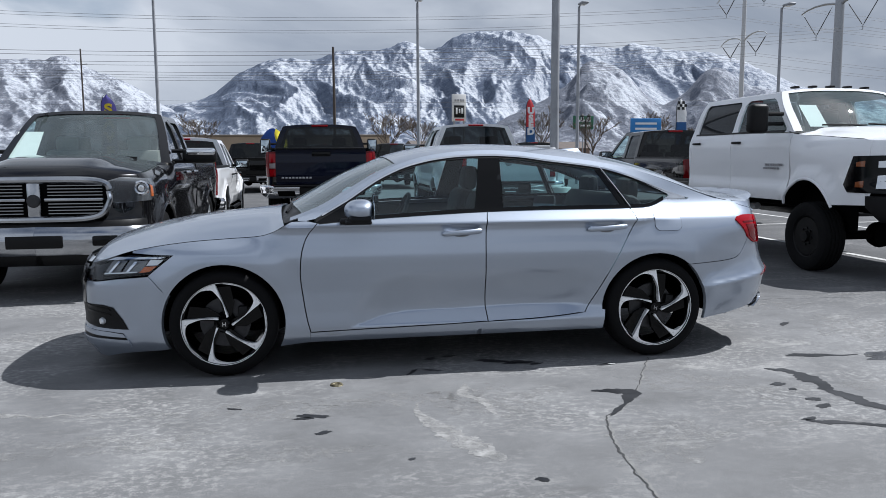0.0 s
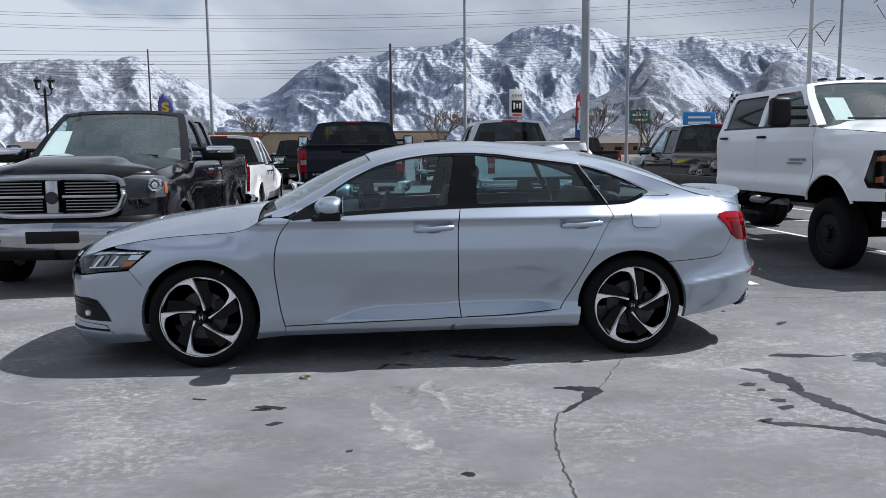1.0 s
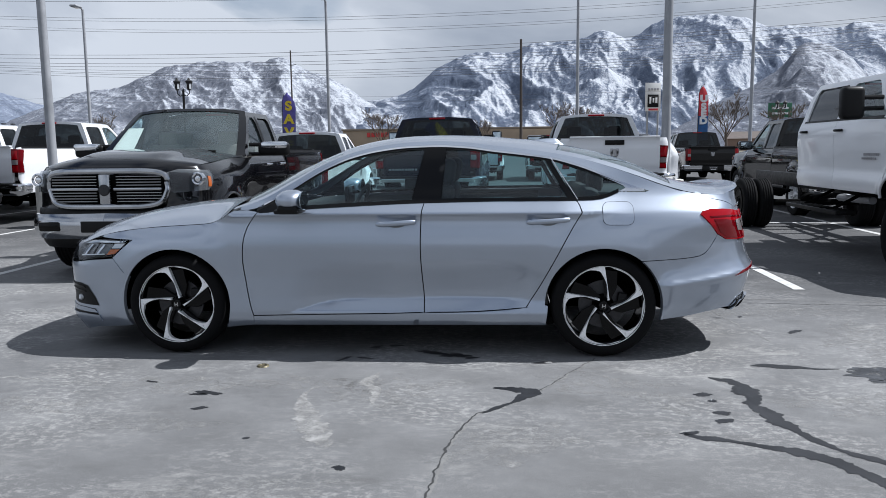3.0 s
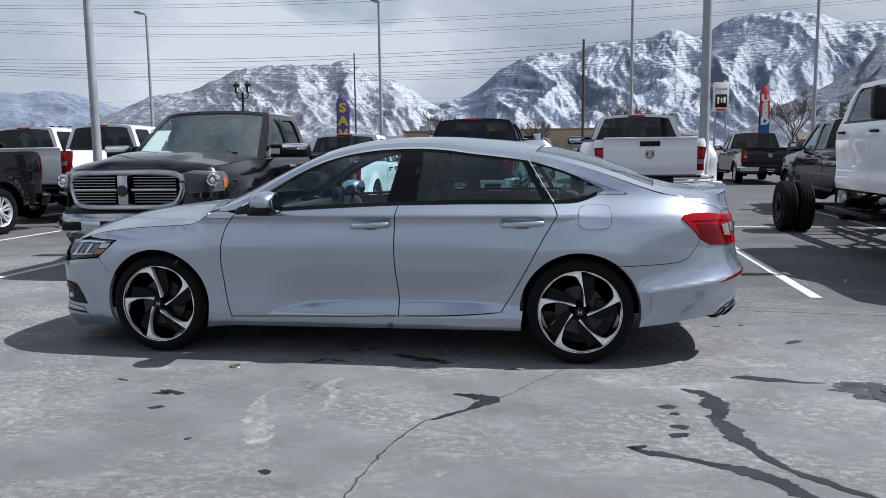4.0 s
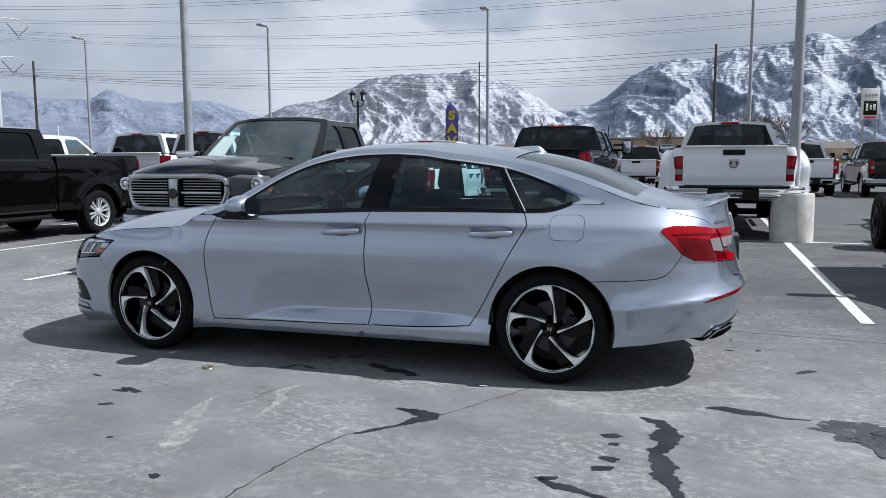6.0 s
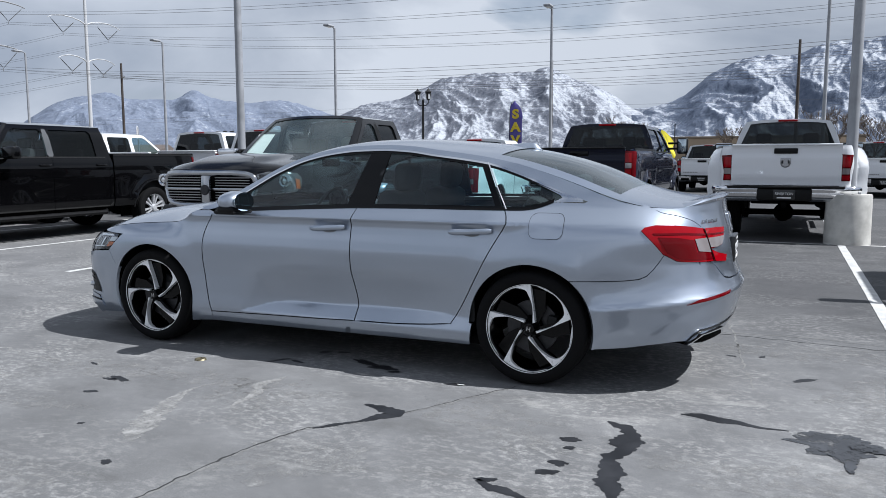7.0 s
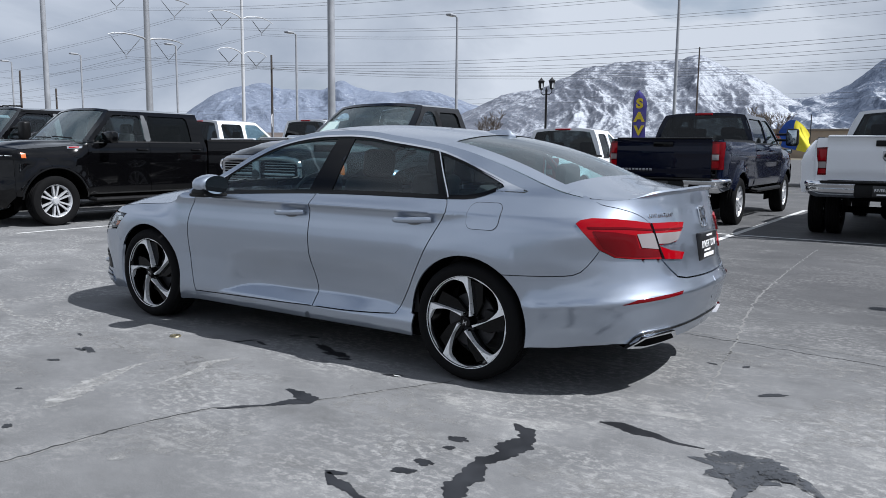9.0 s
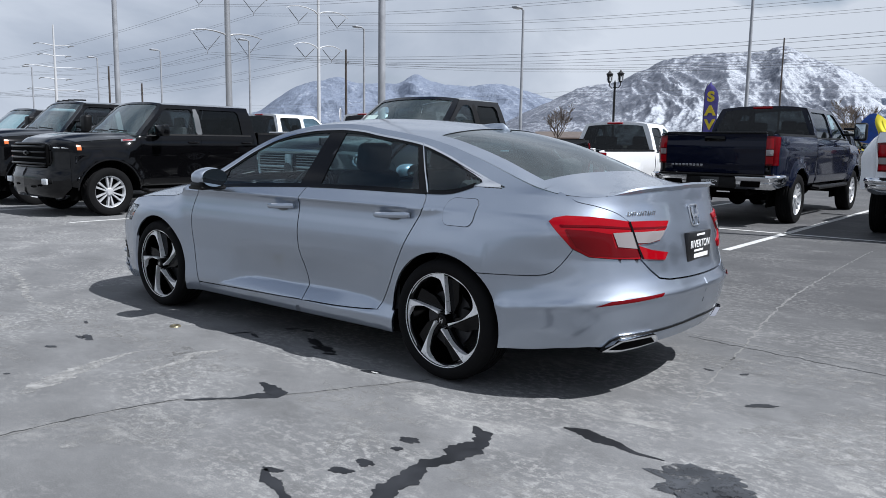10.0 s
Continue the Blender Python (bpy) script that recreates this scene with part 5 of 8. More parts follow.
    for mir in (False, True):
        panel(bm, [(SALOON.nose, 0.33), (SALOON.nose, 0.70), (SX(-2.29), 0.70), (SX(-2.27), 0.60), (SX(-2.30), 0.35)], lambda s, z: SALOON(s, z, 0.002), 0.04, 0.0, None, mir)
    part("grille", bm, M_GLOSS, base)
    bm = bmesh.new()
    for mir in (False, True):
        panel(bm, [(SALOON.nose, 0.70), (SALOON.nose, 0.738), (SX(-2.28), 0.745), (SX(-2.275), 0.715)], lambda s, z: SALOON(s, z, 0.006), 0.04, 0.01, None, mir)
    part("grille_bar", bm, M_CHROME, base)
    # tail lamps, C-shaped
    outer = lamp_top + lamp_foot
    inner = [(2.503, 0.920), (2.66, 0.919), (2.807, 0.913), (2.775, 0.880), (2.703, 0.819), (2.62, 0.810), (2.540, 0.806)]
    inner_foot = [(2.542, 0.803), (2.565, 0.797), (2.64, 0.776), (2.767, 0.757), (2.738, 0.722), (2.572, 0.735)]
    for nm, poly, owner in (("tail_light", [outer], base), ("lid_light", [inner, inner_foot], lid)):
        for mir in (False, True):
            bm = bmesh.new()
            for piece in poly:
                panel(bm, piece, lambda s, z: SALOON(s, z, 0.008), 0.02, 0.03, lambda c: Vector((-0.7, -0.7 if c.y > 0 else 0.7, 0)), mir)
            tl = part(nm, bm, M_RED, owner, "red tail light with clear centre")
            bm = bmesh.new()
            if nm == "tail_light":
                cl = [(2.385, 0.868), (2.508, 0.870), (2.535, 0.788), (2.415, 0.800)]
            else:
                cl = [(2.518, 0.868), (2.755, 0.868), (2.702, 0.824), (2.62, 0.812), (2.535, 0.815)]
            panel(bm, cl, lambda s, z: SALOON(s, z, 0.012), 0.03, 0.004, None, mir)
            part("clear_lens", bm, M_GREYLENS, tl)
            bm = bmesh.new()
            lo = [(2.10, 0.906), (2.30, 0.906), (2.50, 0.892), (2.503, 0.884), (2.30, 0.896), (2.11, 0.897)] if nm == "tail_light" else [(2.513, 0.892), (2.78, 0.888), (2.77, 0.880), (2.515, 0.884)]
            panel(bm, lo, lambda s, z: SALOON(s, z, 0.0115), 0.04, 0.003, None, mir)
            part("light_bar", bm, M_DEEPRED, tl)
            if nm == "tail_light":
                bm = bmesh.new()
                panel(bm, [(2.13, 0.885), (2.25, 0.880), (2.375, 0.862), (2.400, 0.795), (2.535, 0.780), (2.548, 0.748), (2.40, 0.752), (2.26, 0.762), (2.185, 0.798)], lambda s, z: SALOON(s, z, 0.0105), 0.02, 0.002, None, mir)
                part("lower_lens", bm, M_DEEPRED, tl)
                bm = bmesh.new()
                panel(bm, [(2.493, 0.921), (2.502, 0.921), (2.541, 0.804), (2.574, 0.736), (2.564, 0.736), (2.531, 0.804)], lambda s, z: SALOON(s, z, 0.0135), 0.02, 0.003, None, mir)
                part("seam", bm, M_GLOSS, tl)
    for mir in (False, True):
        bm = bmesh.new()
        panel(bm, [(2.289, 0.514), (2.367, 0.542), (2.52, 0.556), (2.677, 0.566), (2.658, 0.549), (2.383, 0.525)], lambda s, z: SALOON(s, z, 0.006), 0.04, 0.01, None, mir)
        part("reflector", bm, M_DEEPRED, bump_r)
        # black strip painted as the shadow in the lower crease, and tail pipe
        bm = bmesh.new()
        panel(bm, [(2.328, 0.268), (2.40, 0.328), (2.46, 0.345), (2.668, 0.352), (2.90, 0.362), (tail, 0.368), (tail, 0.380), (2.90, 0.373), (2.668, 0.364), (2.44, 0.357), (2.385, 0.332)], lambda s, z: SALOON(s, z, 0.004), 0.04, 0.012, None, mir)
        part("crease_shade", bm, M_TRIM, bump_r)
        pipe = [(2.345, 0.276), (2.432, 0.334), (2.55, 0.345), (2.660, 0.350), (2.712, 0.304), (2.58, 0.285), (2.444, 0.270)]
        mid = (sum(q[0] for q in pipe) / 7, sum(q[1] for q in pipe) / 7)
        bm = bmesh.new()
        panel(bm, pipe, lambda s, z: SALOON(s, z, 0.030), 0.03, 0.10, lambda c: Vector((-0.8, -0.6 if c.y > 0 else 0.6, 0)), mir)
        tp = part("tail_pipe", bm, M_CHROME, base, "wide chrome exhaust finisher")
        bm = bmesh.new()
        panel(bm, [(mid[0] + (q[0] - mid[0]) * 0.80, mid[1] + (q[1] - mid[1]) * 0.66) for q in pipe], lambda s, z: SALOON(s, z, 0.0325), 0.03, 0.0, None, mir)
        part("pipe_mouth", bm, M_DARK, tp)
    # plate, emblem, name
    pl = part("number_plate", plate_mesh(2.452, 0.30, 0.155, 0.765), M_PLATE, lid, "black dealer plate with white lettering")
    face = pose(2.468, 0, 0.775, 90, 0, 90)
    text_part("plate_name", "RIVERTON", 0.058, face, M_SIGNWHITE, pl, 0.001, 0.95)
    for y, z, w, h in ((0, 0.825, 0.11, 0.011), (-0.02, 0.742, 0.12, 0.011), (0.015, 0.714, 0.19, 0.022)):
        bm = bmesh.new()
        box(bm, (2.4685, y, z), (0.001, w, h))
        part("plate_bar", bm, M_SIGNWHITE, pl, smooth=False)
    bm = bmesh.new()
    mark = [(-0.044, 0.044), (-0.030, 0.044), (-0.023, 0.008), (0.023, 0.008), (0.030, 0.044), (0.044, 0.044), (0.032, -0.044), (0.018, -0.044), (0.020, -0.008), (-0.020, -0.008), (-0.018, -0.044), (-0.032, -0.044)]
    prism(bm, mark, lambda u, v, w: (2.433 - 0.24 * (v + 0.05) + w, u, 0.925 + v), 0.010)
    emblem = part("emblem", bm, M_CHROME, lid, smooth=False)
    bm = bmesh.new()
    tube(bm, [(2.436 - 0.24 * (v + 0.05), 0.052 * math.copysign(abs(math.cos(q)) ** 0.35, math.cos(q)) * (1 + 0.12 * math.sin(q)), 0.925 + v) for q in np.linspace(0, math.tau, 33) for v in (0.055 * math.copysign(abs(math.sin(q)) ** 0.35, math.sin(q)),)], 0.005, 6, False)
    part("emblem_frame", bm, M_CHROME, emblem)
    for i in range(6):
        y = -0.548 + i * 0.030
        p = SALOON(rear_s(y, 0.957), 0.957, 0.004)
        q = SALOON(rear_s(y, 0.957) + 0.03, 0.957, 0.004)
        bm = bmesh.new()
        for dx in (-0.008, 0.008):
            box(bm, (dx, 0.012, 0), (0.005, 0.022, 0.004), 0.001)
        box(bm, (0, 0.0205 if i % 2 else 0.0035, 0), (0.016, 0.005, 0.004), 0.001)
        mark = part("name_mark", bm, M_CHROME, lid)
        mark.matrix_local = pose(p[0], p[1], 0.945, 90 + 8, 0, math.degrees(math.atan2(q[1] - p[1], q[0] - p[0])))
    # shark fin
    bm = bmesh.new()
    def fin(u, w):
        x = 0.98 + 0.235 * u
        h = 0.052 * (u ** 0.7) * (1 - 0.85 * smoothstep(0.72, 1.0, u))
        a = math.pi * w
        return (x, 0.036 * math.cos(a) * (0.35 + 0.65 * math.sin(math.pi * min(1, u + 0.1)) ** 0.5) * (1 - 0.5 * math.sin(a)), centre_z(x) - 0.006 + h * math.sin(a))
    patch(bm, fin, 22, 14)
    part("antenna_fin", bm, M_SILVER, base)
    # cowl and wipers
    bm = bmesh.new()
    top_sheet(bm, lambda u, v: (-1.10 + 0.07 * v * v) * (1 - u) + (-0.99 + 0.10 * v * v) * u, -0.94, 0.94, 3, 20, out=-0.022)
    part("cowl", bm, M_TRIM, base)
    for y0, y1 in ((-0.60, -0.02), (0.0, 0.52)):
        bm = bmesh.new()
        tube(bm, [(-1.01 + 0.09 * y * y, y, 1.032 - 0.10 * y * y) for y in np.linspace(y0, y1, 8)], 0.009, 6)
        tube(bm, [(-1.03, y0 + 0.05, 1.00), (-1.0, (y0 + y1) / 2, 1.045)], 0.008, 6)
        part("wiper", bm, M_TRIM, base)
    # dark inner shell, floor and wheel wells
    bm = bmesh.new()
    box(bm, (0.05, 0, 0.28), (2.0, 1.60, 0.14), 0.03)
    box(bm, (0.05, 0, 0.232), (2.1, 1.74, 0.05), 0.01)
    box(bm, (-1.95, 0, 0.42), (0.42, 1.3, 0.36), 0.05)
    box(bm, (2.02, 0, 0.42), (0.5, 1.35, 0.30), 0.05)
    box(bm, (-1.42, 0, 0.52), (0.75, 1.24, 0.60), 0.05)
    box(bm, (1.46, 0, 0.55), (0.75, 1.24, 0.56), 0.05)
    part("underbody", bm, M_DARK, base)
    for nm, poly in (("tail_inner", [(SX(1.80), 0.34), (tail, 0.34), (tail, 0.985), (SX(1.80), 0.985)]), ("nose_inner", [(nose, 0.20), (SX(-1.84), 0.20), (SX(-1.84), 0.70), (nose, 0.66)])):
        bm = bmesh.new()
        for mir in (False, True):
            panel(bm, poly, lambda s, z: SALOON(s, z, -0.06), 0.12, 0.0, None, mir)
        part(nm, bm, M_DARK, base)
    inner = [(x, sill_z(min(1.0, max(-0.88, x))) + 0.0) for x in np.linspace(-1.0, 1.06, 14)] + [(1.06, 0.99), (-1.0, 0.94)]
    two("door_lining", inner, M_CABIN, base, out=-0.045, depth=0.0, cell=0.12)
    for hx in (FRONT, REAR):
        for sgn in (-1, 1):
            bm = bmesh.new()
            pts = arc(hx, HUB, 0.390, -6, 186, 26)
            for (xa, za), (xb, zb) in zip(pts, pts[1:]):
                vs = [bm.verts.new((x, sgn * y, z)) for x, z, y in ((xa, za, 0.868), (xb, zb, 0.868), (xb, zb, 0.60), (xa, za, 0.60))]
                bm.faces.new(vs)
            part("wheel_liner", bm, M_DARK, base)
    # cabin
    bm = bmesh.new()
    box(bm, (-0.62, 0, 0.86), (0.46, 1.46, 0.22), 0.07, Matrix.Rotation(radians(-6), 3, "Y"), 3)
    box(bm, (-0.50, 0, 0.70), (0.36, 1.46, 0.30), 0.06)
    box(bm, (0.05, 0, 0.50), (1.1, 0.26, 0.22), 0.05)
    part("dashboard", bm, M_CABIN, base)
    bm = bmesh.new()
    box(bm, (-0.40, 0.0, 1.015), (0.03, 0.24, 0.13), 0.01)
    part("display", bm, M_GLOSS, base)
    bm = bmesh.new()
    ringp = [(0.0, 0.185 * math.cos(q), 0.185 * math.sin(q)) for q in np.linspace(0, math.tau, 33)]
    tube(bm, ringp, 0.014, 8, False)
    box(bm, (0, 0, -0.01), (0.03, 0.14, 0.10), 0.02)
    for a in (0, 180, 270):
        tube(bm, [(0, 0.05 * math.cos(radians(a)), 0.05 * math.sin(radians(a))), (0, 0.18 * math.cos(radians(a)), 0.18 * math.sin(radians(a)))], 0.014, 6)
    bmesh.ops.rotate(bm, cent=(0, 0, 0), matrix=Matrix.Rotation(radians(24), 3, "Y"), verts=bm.verts)
    bmesh.ops.translate(bm, vec=(-0.27, -0.36, 0.93), verts=bm.verts)
    part("steering_wheel", bm, M_CABIN, base)
    for x, y in ((-0.02, -0.37), (-0.02, 0.37)):
        seat(base, x, y, M_SEAT)
    bm = bmesh.new()
    box(bm, (0.95, 0, 0.48), (0.5, 1.3, 0.18), 0.06)
    box(bm, (1.26, 0, 0.80), (0.16, 1.3, 0.60), 0.06, Matrix.Rotation(radians(24), 3, "Y"))
    for y in (-0.4, 0.4):
        box(bm, (1.40, y, 1.12), (0.10, 0.26, 0.16), 0.045)
    part("rear_bench", bm, M_SEAT, base)
    bm = bmesh.new()
    box(bm, (1.62, 0, 1.04), (0.5, 1.25, 0.03), 0.01)
    part("parcel_shelf", bm, M_CABIN, base)
    bm = bmesh.new()
    top_sheet(bm, lambda u, v: -0.34 * (1 - u) + 1.13 * u, -0.96, 0.96, 10, 10, out=-0.035)
    part("headliner", bm, worn("headliner_cloth", (0.22, 0.22, 0.21), 0.9, scale=40, amount=0.1), base)
    bm = bmesh.new()
    box(bm, (-0.46, 0, 1.285), (0.03, 0.22, 0.06), 0.012)
    part("rear_view_mirror", bm, M_TRIM, base)
    for x in (FRONT, REAR):
        for sgn in (-1, 1):
            sport_wheel(base, x, sgn * 0.795, -3 if x < 0 else 9)
    return base


def plate_mesh(x, w, h, z):
    bm = bmesh.new()
    box(bm, (x, 0, z), (0.03, w, h), 0.006)
    return bm


saloon()


# ---- pickup trucks ----
def truck_wheel(base, x, y, r, style, width=0.27):
    """One wheel and tyre; the face looks to the side on which it stands."""
    sgn = -1 if y < 0 else 1
    rim = r * (0.66 if style == "alloy" else 0.60)
    bm = bmesh.new()
    lathe(bm, [(rim * 1.02, -0.11), (rim * 1.04, -0.118), (rim * 0.97, -0.105), (rim * 0.90, -0.06), (rim * 0.9, 0.09)], 40, "y")
    bmesh.ops.delete(bm, geom=[f for f in bm.faces if len(f.verts) > 4], context="FACES")
    lathe(bm, [(0, -0.03), (rim * 0.9, -0.015), (rim * 0.9, 0.0), (0, 0.0)], 40, "y")
    label = {"alloy": "silver alloy wheel with paired spokes", "steel": "black steel truck wheel", "chrome": "chromed truck wheel"}[style]
    face = {"alloy": M_ALLOY2, "steel": M_TRIM, "chrome": M_CHROME}[style]
    hub = part("wheel", bm, face, base, label)
    hub.matrix_local = pose(x, y, r, 0, 11 * (x % 1), 0 if sgn < 0 else 180)
    bm = bmesh.new()
    h = width / 2
    prof = [(rim, -h * 0.86), (rim * 1.12, -h * 0.98), (r * 0.86, -h), (r * 0.95, -h * 0.92), (r * 0.985, -h * 0.78)]
    for k in (-0.5, -0.17, 0.17, 0.5):
        prof += [(r, h * (k - 0.10)), (r * 0.975, h * (k - 0.07)), (r * 0.975, h * (k + 0.07)), (r, h * (k + 0.10))]
    prof += [(r * 0.985, h * 0.78), (r * 0.95, h * 0.92), (r * 0.86, h), (rim, h * 0.86)]
    lathe(bm, prof, 56, "y", close=True)
    part("tyre", bm, M_RUBBER, hub, "black truck tyre")
    if style == "alloy":
        bm = bmesh.new()
        lathe(bm, [(0.0, -0.035), (rim * 0.89, -0.035), (rim * 0.89, -0.03), (0.0, -0.03)], 32, "y")
        part("brake_drum", bm, M_DARK, hub)
        for k in range(6):
            a = 60 * k + 30
            bm = bmesh.new()
            for da in (-1, 1):
                q0, q1 = radians(a + da * 14), radians(a + da * 10.5)
                p0, p1 = Vector((0.05 * math.cos(q0), 0.05 * math.sin(q0))), Vector((rim * 0.985 * math.cos(q1), rim * 0.985 * math.sin(q1)))
                ac = Vector((-(p1 - p0).y, (p1 - p0).x)).normalized()
                line = [p0 - ac * 0.011, p1 - ac * 0.016, p1 + ac * 0.016, p0 + ac * 0.011]
                prism(bm, [(v.x, v.y) for v in line], lambda u, v, w: (u, -0.100 + 0.03 * (1 - math.hypot(u, v) / rim) + w, v), 0.05)
            part("spoke", bm, M_ALLOY2, hub, smooth=False)
        bm = bmesh.new()
        lathe(bm, [(0.0, -0.11), (0.045, -0.108), (0.06, -0.09), (0.075, -0.04)], 24, "y")
        part("centre_cap", bm, M_ALLOY2, hub)
    else:
        bm = bmesh.new()
        lathe(bm, [(rim * 0.92, -0.10), (rim * 0.80, -0.05), (rim * 0.55, -0.055), (rim * 0.5, -0.085), (rim * 0.28, -0.09), (rim * 0.26, -0.14), (0.0, -0.145)], 40, "y")
        part("dish", bm, face, hub)
        for k in range(8):
            a = k * math.tau / 8
            bm = bmesh.new()
            lathe(bm, [(0.0, -0.057), (rim * 0.085, -0.057), (rim * 0.085, -0.050)], 12, "y", (rim * 0.69 * math.cos(a), 0, rim * 0.69 * math.sin(a)))
            part("vent_hole", bm, M_DARK, hub)
            bm = bmesh.new()
            lathe(bm, [(0.0, -0.115), (0.014, -0.113), (0.016, -0.085)], 8, "y", (rim * 0.40 * math.cos(a), 0, rim * 0.40 * math.sin(a)))
            part("lug_nut", bm, face, hub)
    return hub


def pickup(place, label, paint, wb=3.74, fo=0.95, ro=1.20, hw=1.0, r=0.40, sill=0.48, hood_z=1.14, belt_z=1.25, roof_z=1.92, bed_z=1.32, cab_back=0.62, style="chevy",
           wheels="alloy", bumper="chrome", bed=True, duals=False, mirrors="plain", lights=False, plate=True, group="parked pickups", clear=0.0, cowl_in=0.62, post=0.0, arch_up=0.0, badge=False, rake=0.80, arch_gap=0.075, rear_post=0.16, gate_lamp=0.0):
    base = thing("pickup_truck", place, label, "truck", group)
    fx, rx = -wb / 2, wb / 2
    nose, tail = fx - fo, rx + ro
    cowl = fx + cowl_in
    roof_f, roof_r = cowl + rake, cab_back - 0.10
    arch = r + arch_gap
    rc = r + arch_up
    sec = curve([(sill - 0.12, -0.07), (sill, -0.03), (sill + 0.08, -0.006), (sill + 0.16, -0.004), (sill + 0.21, -0.020), (sill + 0.34, -0.014), (belt_z - 0.26, 0.004), (belt_z - 0.16, 0.002), (belt_z - 0.07, -0.016), (belt_z, -0.05), (belt_z + 0.3, -0.145), (roof_z - 0.06, -0.26), (roof_z, -0.31)])
    wing = curve([(sill - 0.12, -0.06), (sill, -0.02), (sill + 0.2, 0.0), (hood_z - 0.20, -0.004), (hood_z - 0.10, -0.025), (hood_z - 0.03, -0.07), (hood_z + 0.06, -0.15), (hood_z + 0.2, -0.25)])
    front = curve([(sill - 0.2, -0.10), (sill - 0.08, -0.02), (sill + 0.02, 0.0), (sill + 0.14, 0.004), (sill + 0.22, -0.010), (sill + 0.30, -0.05), (hood_z - 0.12, -0.07), (hood_z - 0.02, -0.12), (hood_z + 0.05, -0.2), (hood_z + 0.2, -0.4)])
    bedc = curve([(sill - 0.12, -0.07), (sill, -0.03), (sill + 0.16, -0.002), (sill + 0.21, -0.016), (sill + 0.34, -0.010), (bed_z - 0.30, 0.004), (bed_z - 0.20, 0.0), (bed_z - 0.06, -0.014), (bed_z, -0.03), (bed_z + 0.5, -0.1)])

    def offset(s, z):
        a = smoothstep(cowl + 0.15, cowl - 0.25, s)
        d = sec(z) * (1 - a) + wing(z) * a
        f = smoothstep(nose + 0.45, nose + 0.15, s)
        d = d * (1 - f) + front(z) * f
        if s > cab_back:
            d = bedc(z)
        for hx in (fx, rx):
            q = math.hypot(s - hx, z - rc)
            d += 0.035 * smoothstep(arch + 0.16, arch + 0.03, q)
            if duals and hx == rx:
                # the wide rear wings run back to the bed's corner
                q = math.hypot((s - hx) * (0.45 if bed and s > hx else 1.0), (z - rc) * (0.72 if bed else 1.0))
                d += 0.20 * smoothstep(arch + 0.42, arch + 0.18, q) * smoothstep(tail - 0.17, tail - 0.26, s)
        return d
    sh = Shell([(nose, 0.0), (nose + 0.02, -0.35), (nose + 0.07, -0.62), (nose + 0.20, -hw + 0.15), (nose + 0.42, -hw + 0.035), (nose + 0.9, -hw), (0, -hw), (tail - 0.5, -hw), (tail - 0.12, -hw + 0.02), (tail - 0.03, -hw + 0.07), (tail, -hw + 0.16), (tail, 0.0)], offset)
    at = sh.at
    gap = 0.006

    def sides(name, poly, mat, out=0.0, depth=0.02, cell=0.09, owner=None, lab=""):
        made = []
        for mir in (False, True):
            bm = bmesh.new()
            panel(bm, poly, lambda s, z: sh(s, z, out), cell, depth, None, mir)
            made.append(part(name, bm, mat, (owner[1 if mir else 0] if owner else base), lab))
        return made
    x_b = 0.5 * (cowl + 0.35 + cab_back) + post
    d0 = cowl + 0.10
    # body sides
    lamp_z0, lamp_z1 = hood_z - 0.30, hood_z - 0.07
    a_lo = 0 if rc > sill else math.degrees(math.asin((sill - rc) / arch))
    crossed = fx + arch * math.cos(radians(a_lo)) > d0
    a_on = math.degrees(math.acos((d0 - gap - fx) / arch)) if crossed else a_lo
    lead = [] if crossed else [(d0 - gap, sill), (fx + arch, sill)]
    w_poly = [(at(nose + 0.33), hood_z - 0.03), (cowl - 0.1, hood_z + 0.045), (d0 - gap, belt_z - 0.04)] + lead + arc(fx, rc, arch, a_on, 180 - a_lo, 18)[1:] + [(at(nose + 0.33), sill + 0.02)]
    sides("front_wing", w_poly, paint)
    for hx in (fx,) + ((rx,) if bed else ()):
        for sg in (-1, 1):
            bm = bmesh.new()
            tube(bm, [(x, sg * -sh(x, max(z, sill - 0.1), -0.004)[1], z) for x, z in arc(hx, rc, arch + 0.004, a_lo - 4, 184 - a_lo, 26)], 0.017, 8)
            part("arch_lip", bm, paint if paint is not M_WHITE else M_WHITE, base)
    fd = sides("front_door", [(d0, belt_z - 0.035), (x_b - gap, belt_z), (x_b - gap, sill)] + (arc(fx, rc, arch, a_lo, a_on, 6) if crossed else [(d0, sill)]), paint)
    if rx - arch < cab_back and bed:
        low = arc(rx, rc, arch, 180, 110, 8)
    rd = sides("rear_door", [(x_b, belt_z), (cab_back - 0.09, belt_z), (cab_back - 0.09, sill), (x_b, sill)], paint)
    sides("cab_corner", [(cab_back - 0.09 + gap, belt_z), (cab_back - 0.01, belt_z), (cab_back - 0.01, sill), (cab_back - 0.09 + gap, sill)], paint)
    # greenhouse: pillars and rail round the glass
    zt = roof_z - 0.06
    a0, a1 = (cowl + 0.10, belt_z - 0.02), (roof_f, zt)
    c0, c1 = (cab_back - 0.01, belt_z), (roof_r + 0.02, zt)
    sides("roof_rail", [a1, c1, (c1[0] - 0.03, zt - 0.07), (a1[0] - 0.09, zt - 0.07)], paint, depth=0.03)
    sides("front_pillar", [a0, a1, (a1[0] + 0.03, zt - 0.05), (a0[0] + 0.13, belt_z)], paint, depth=0.03)
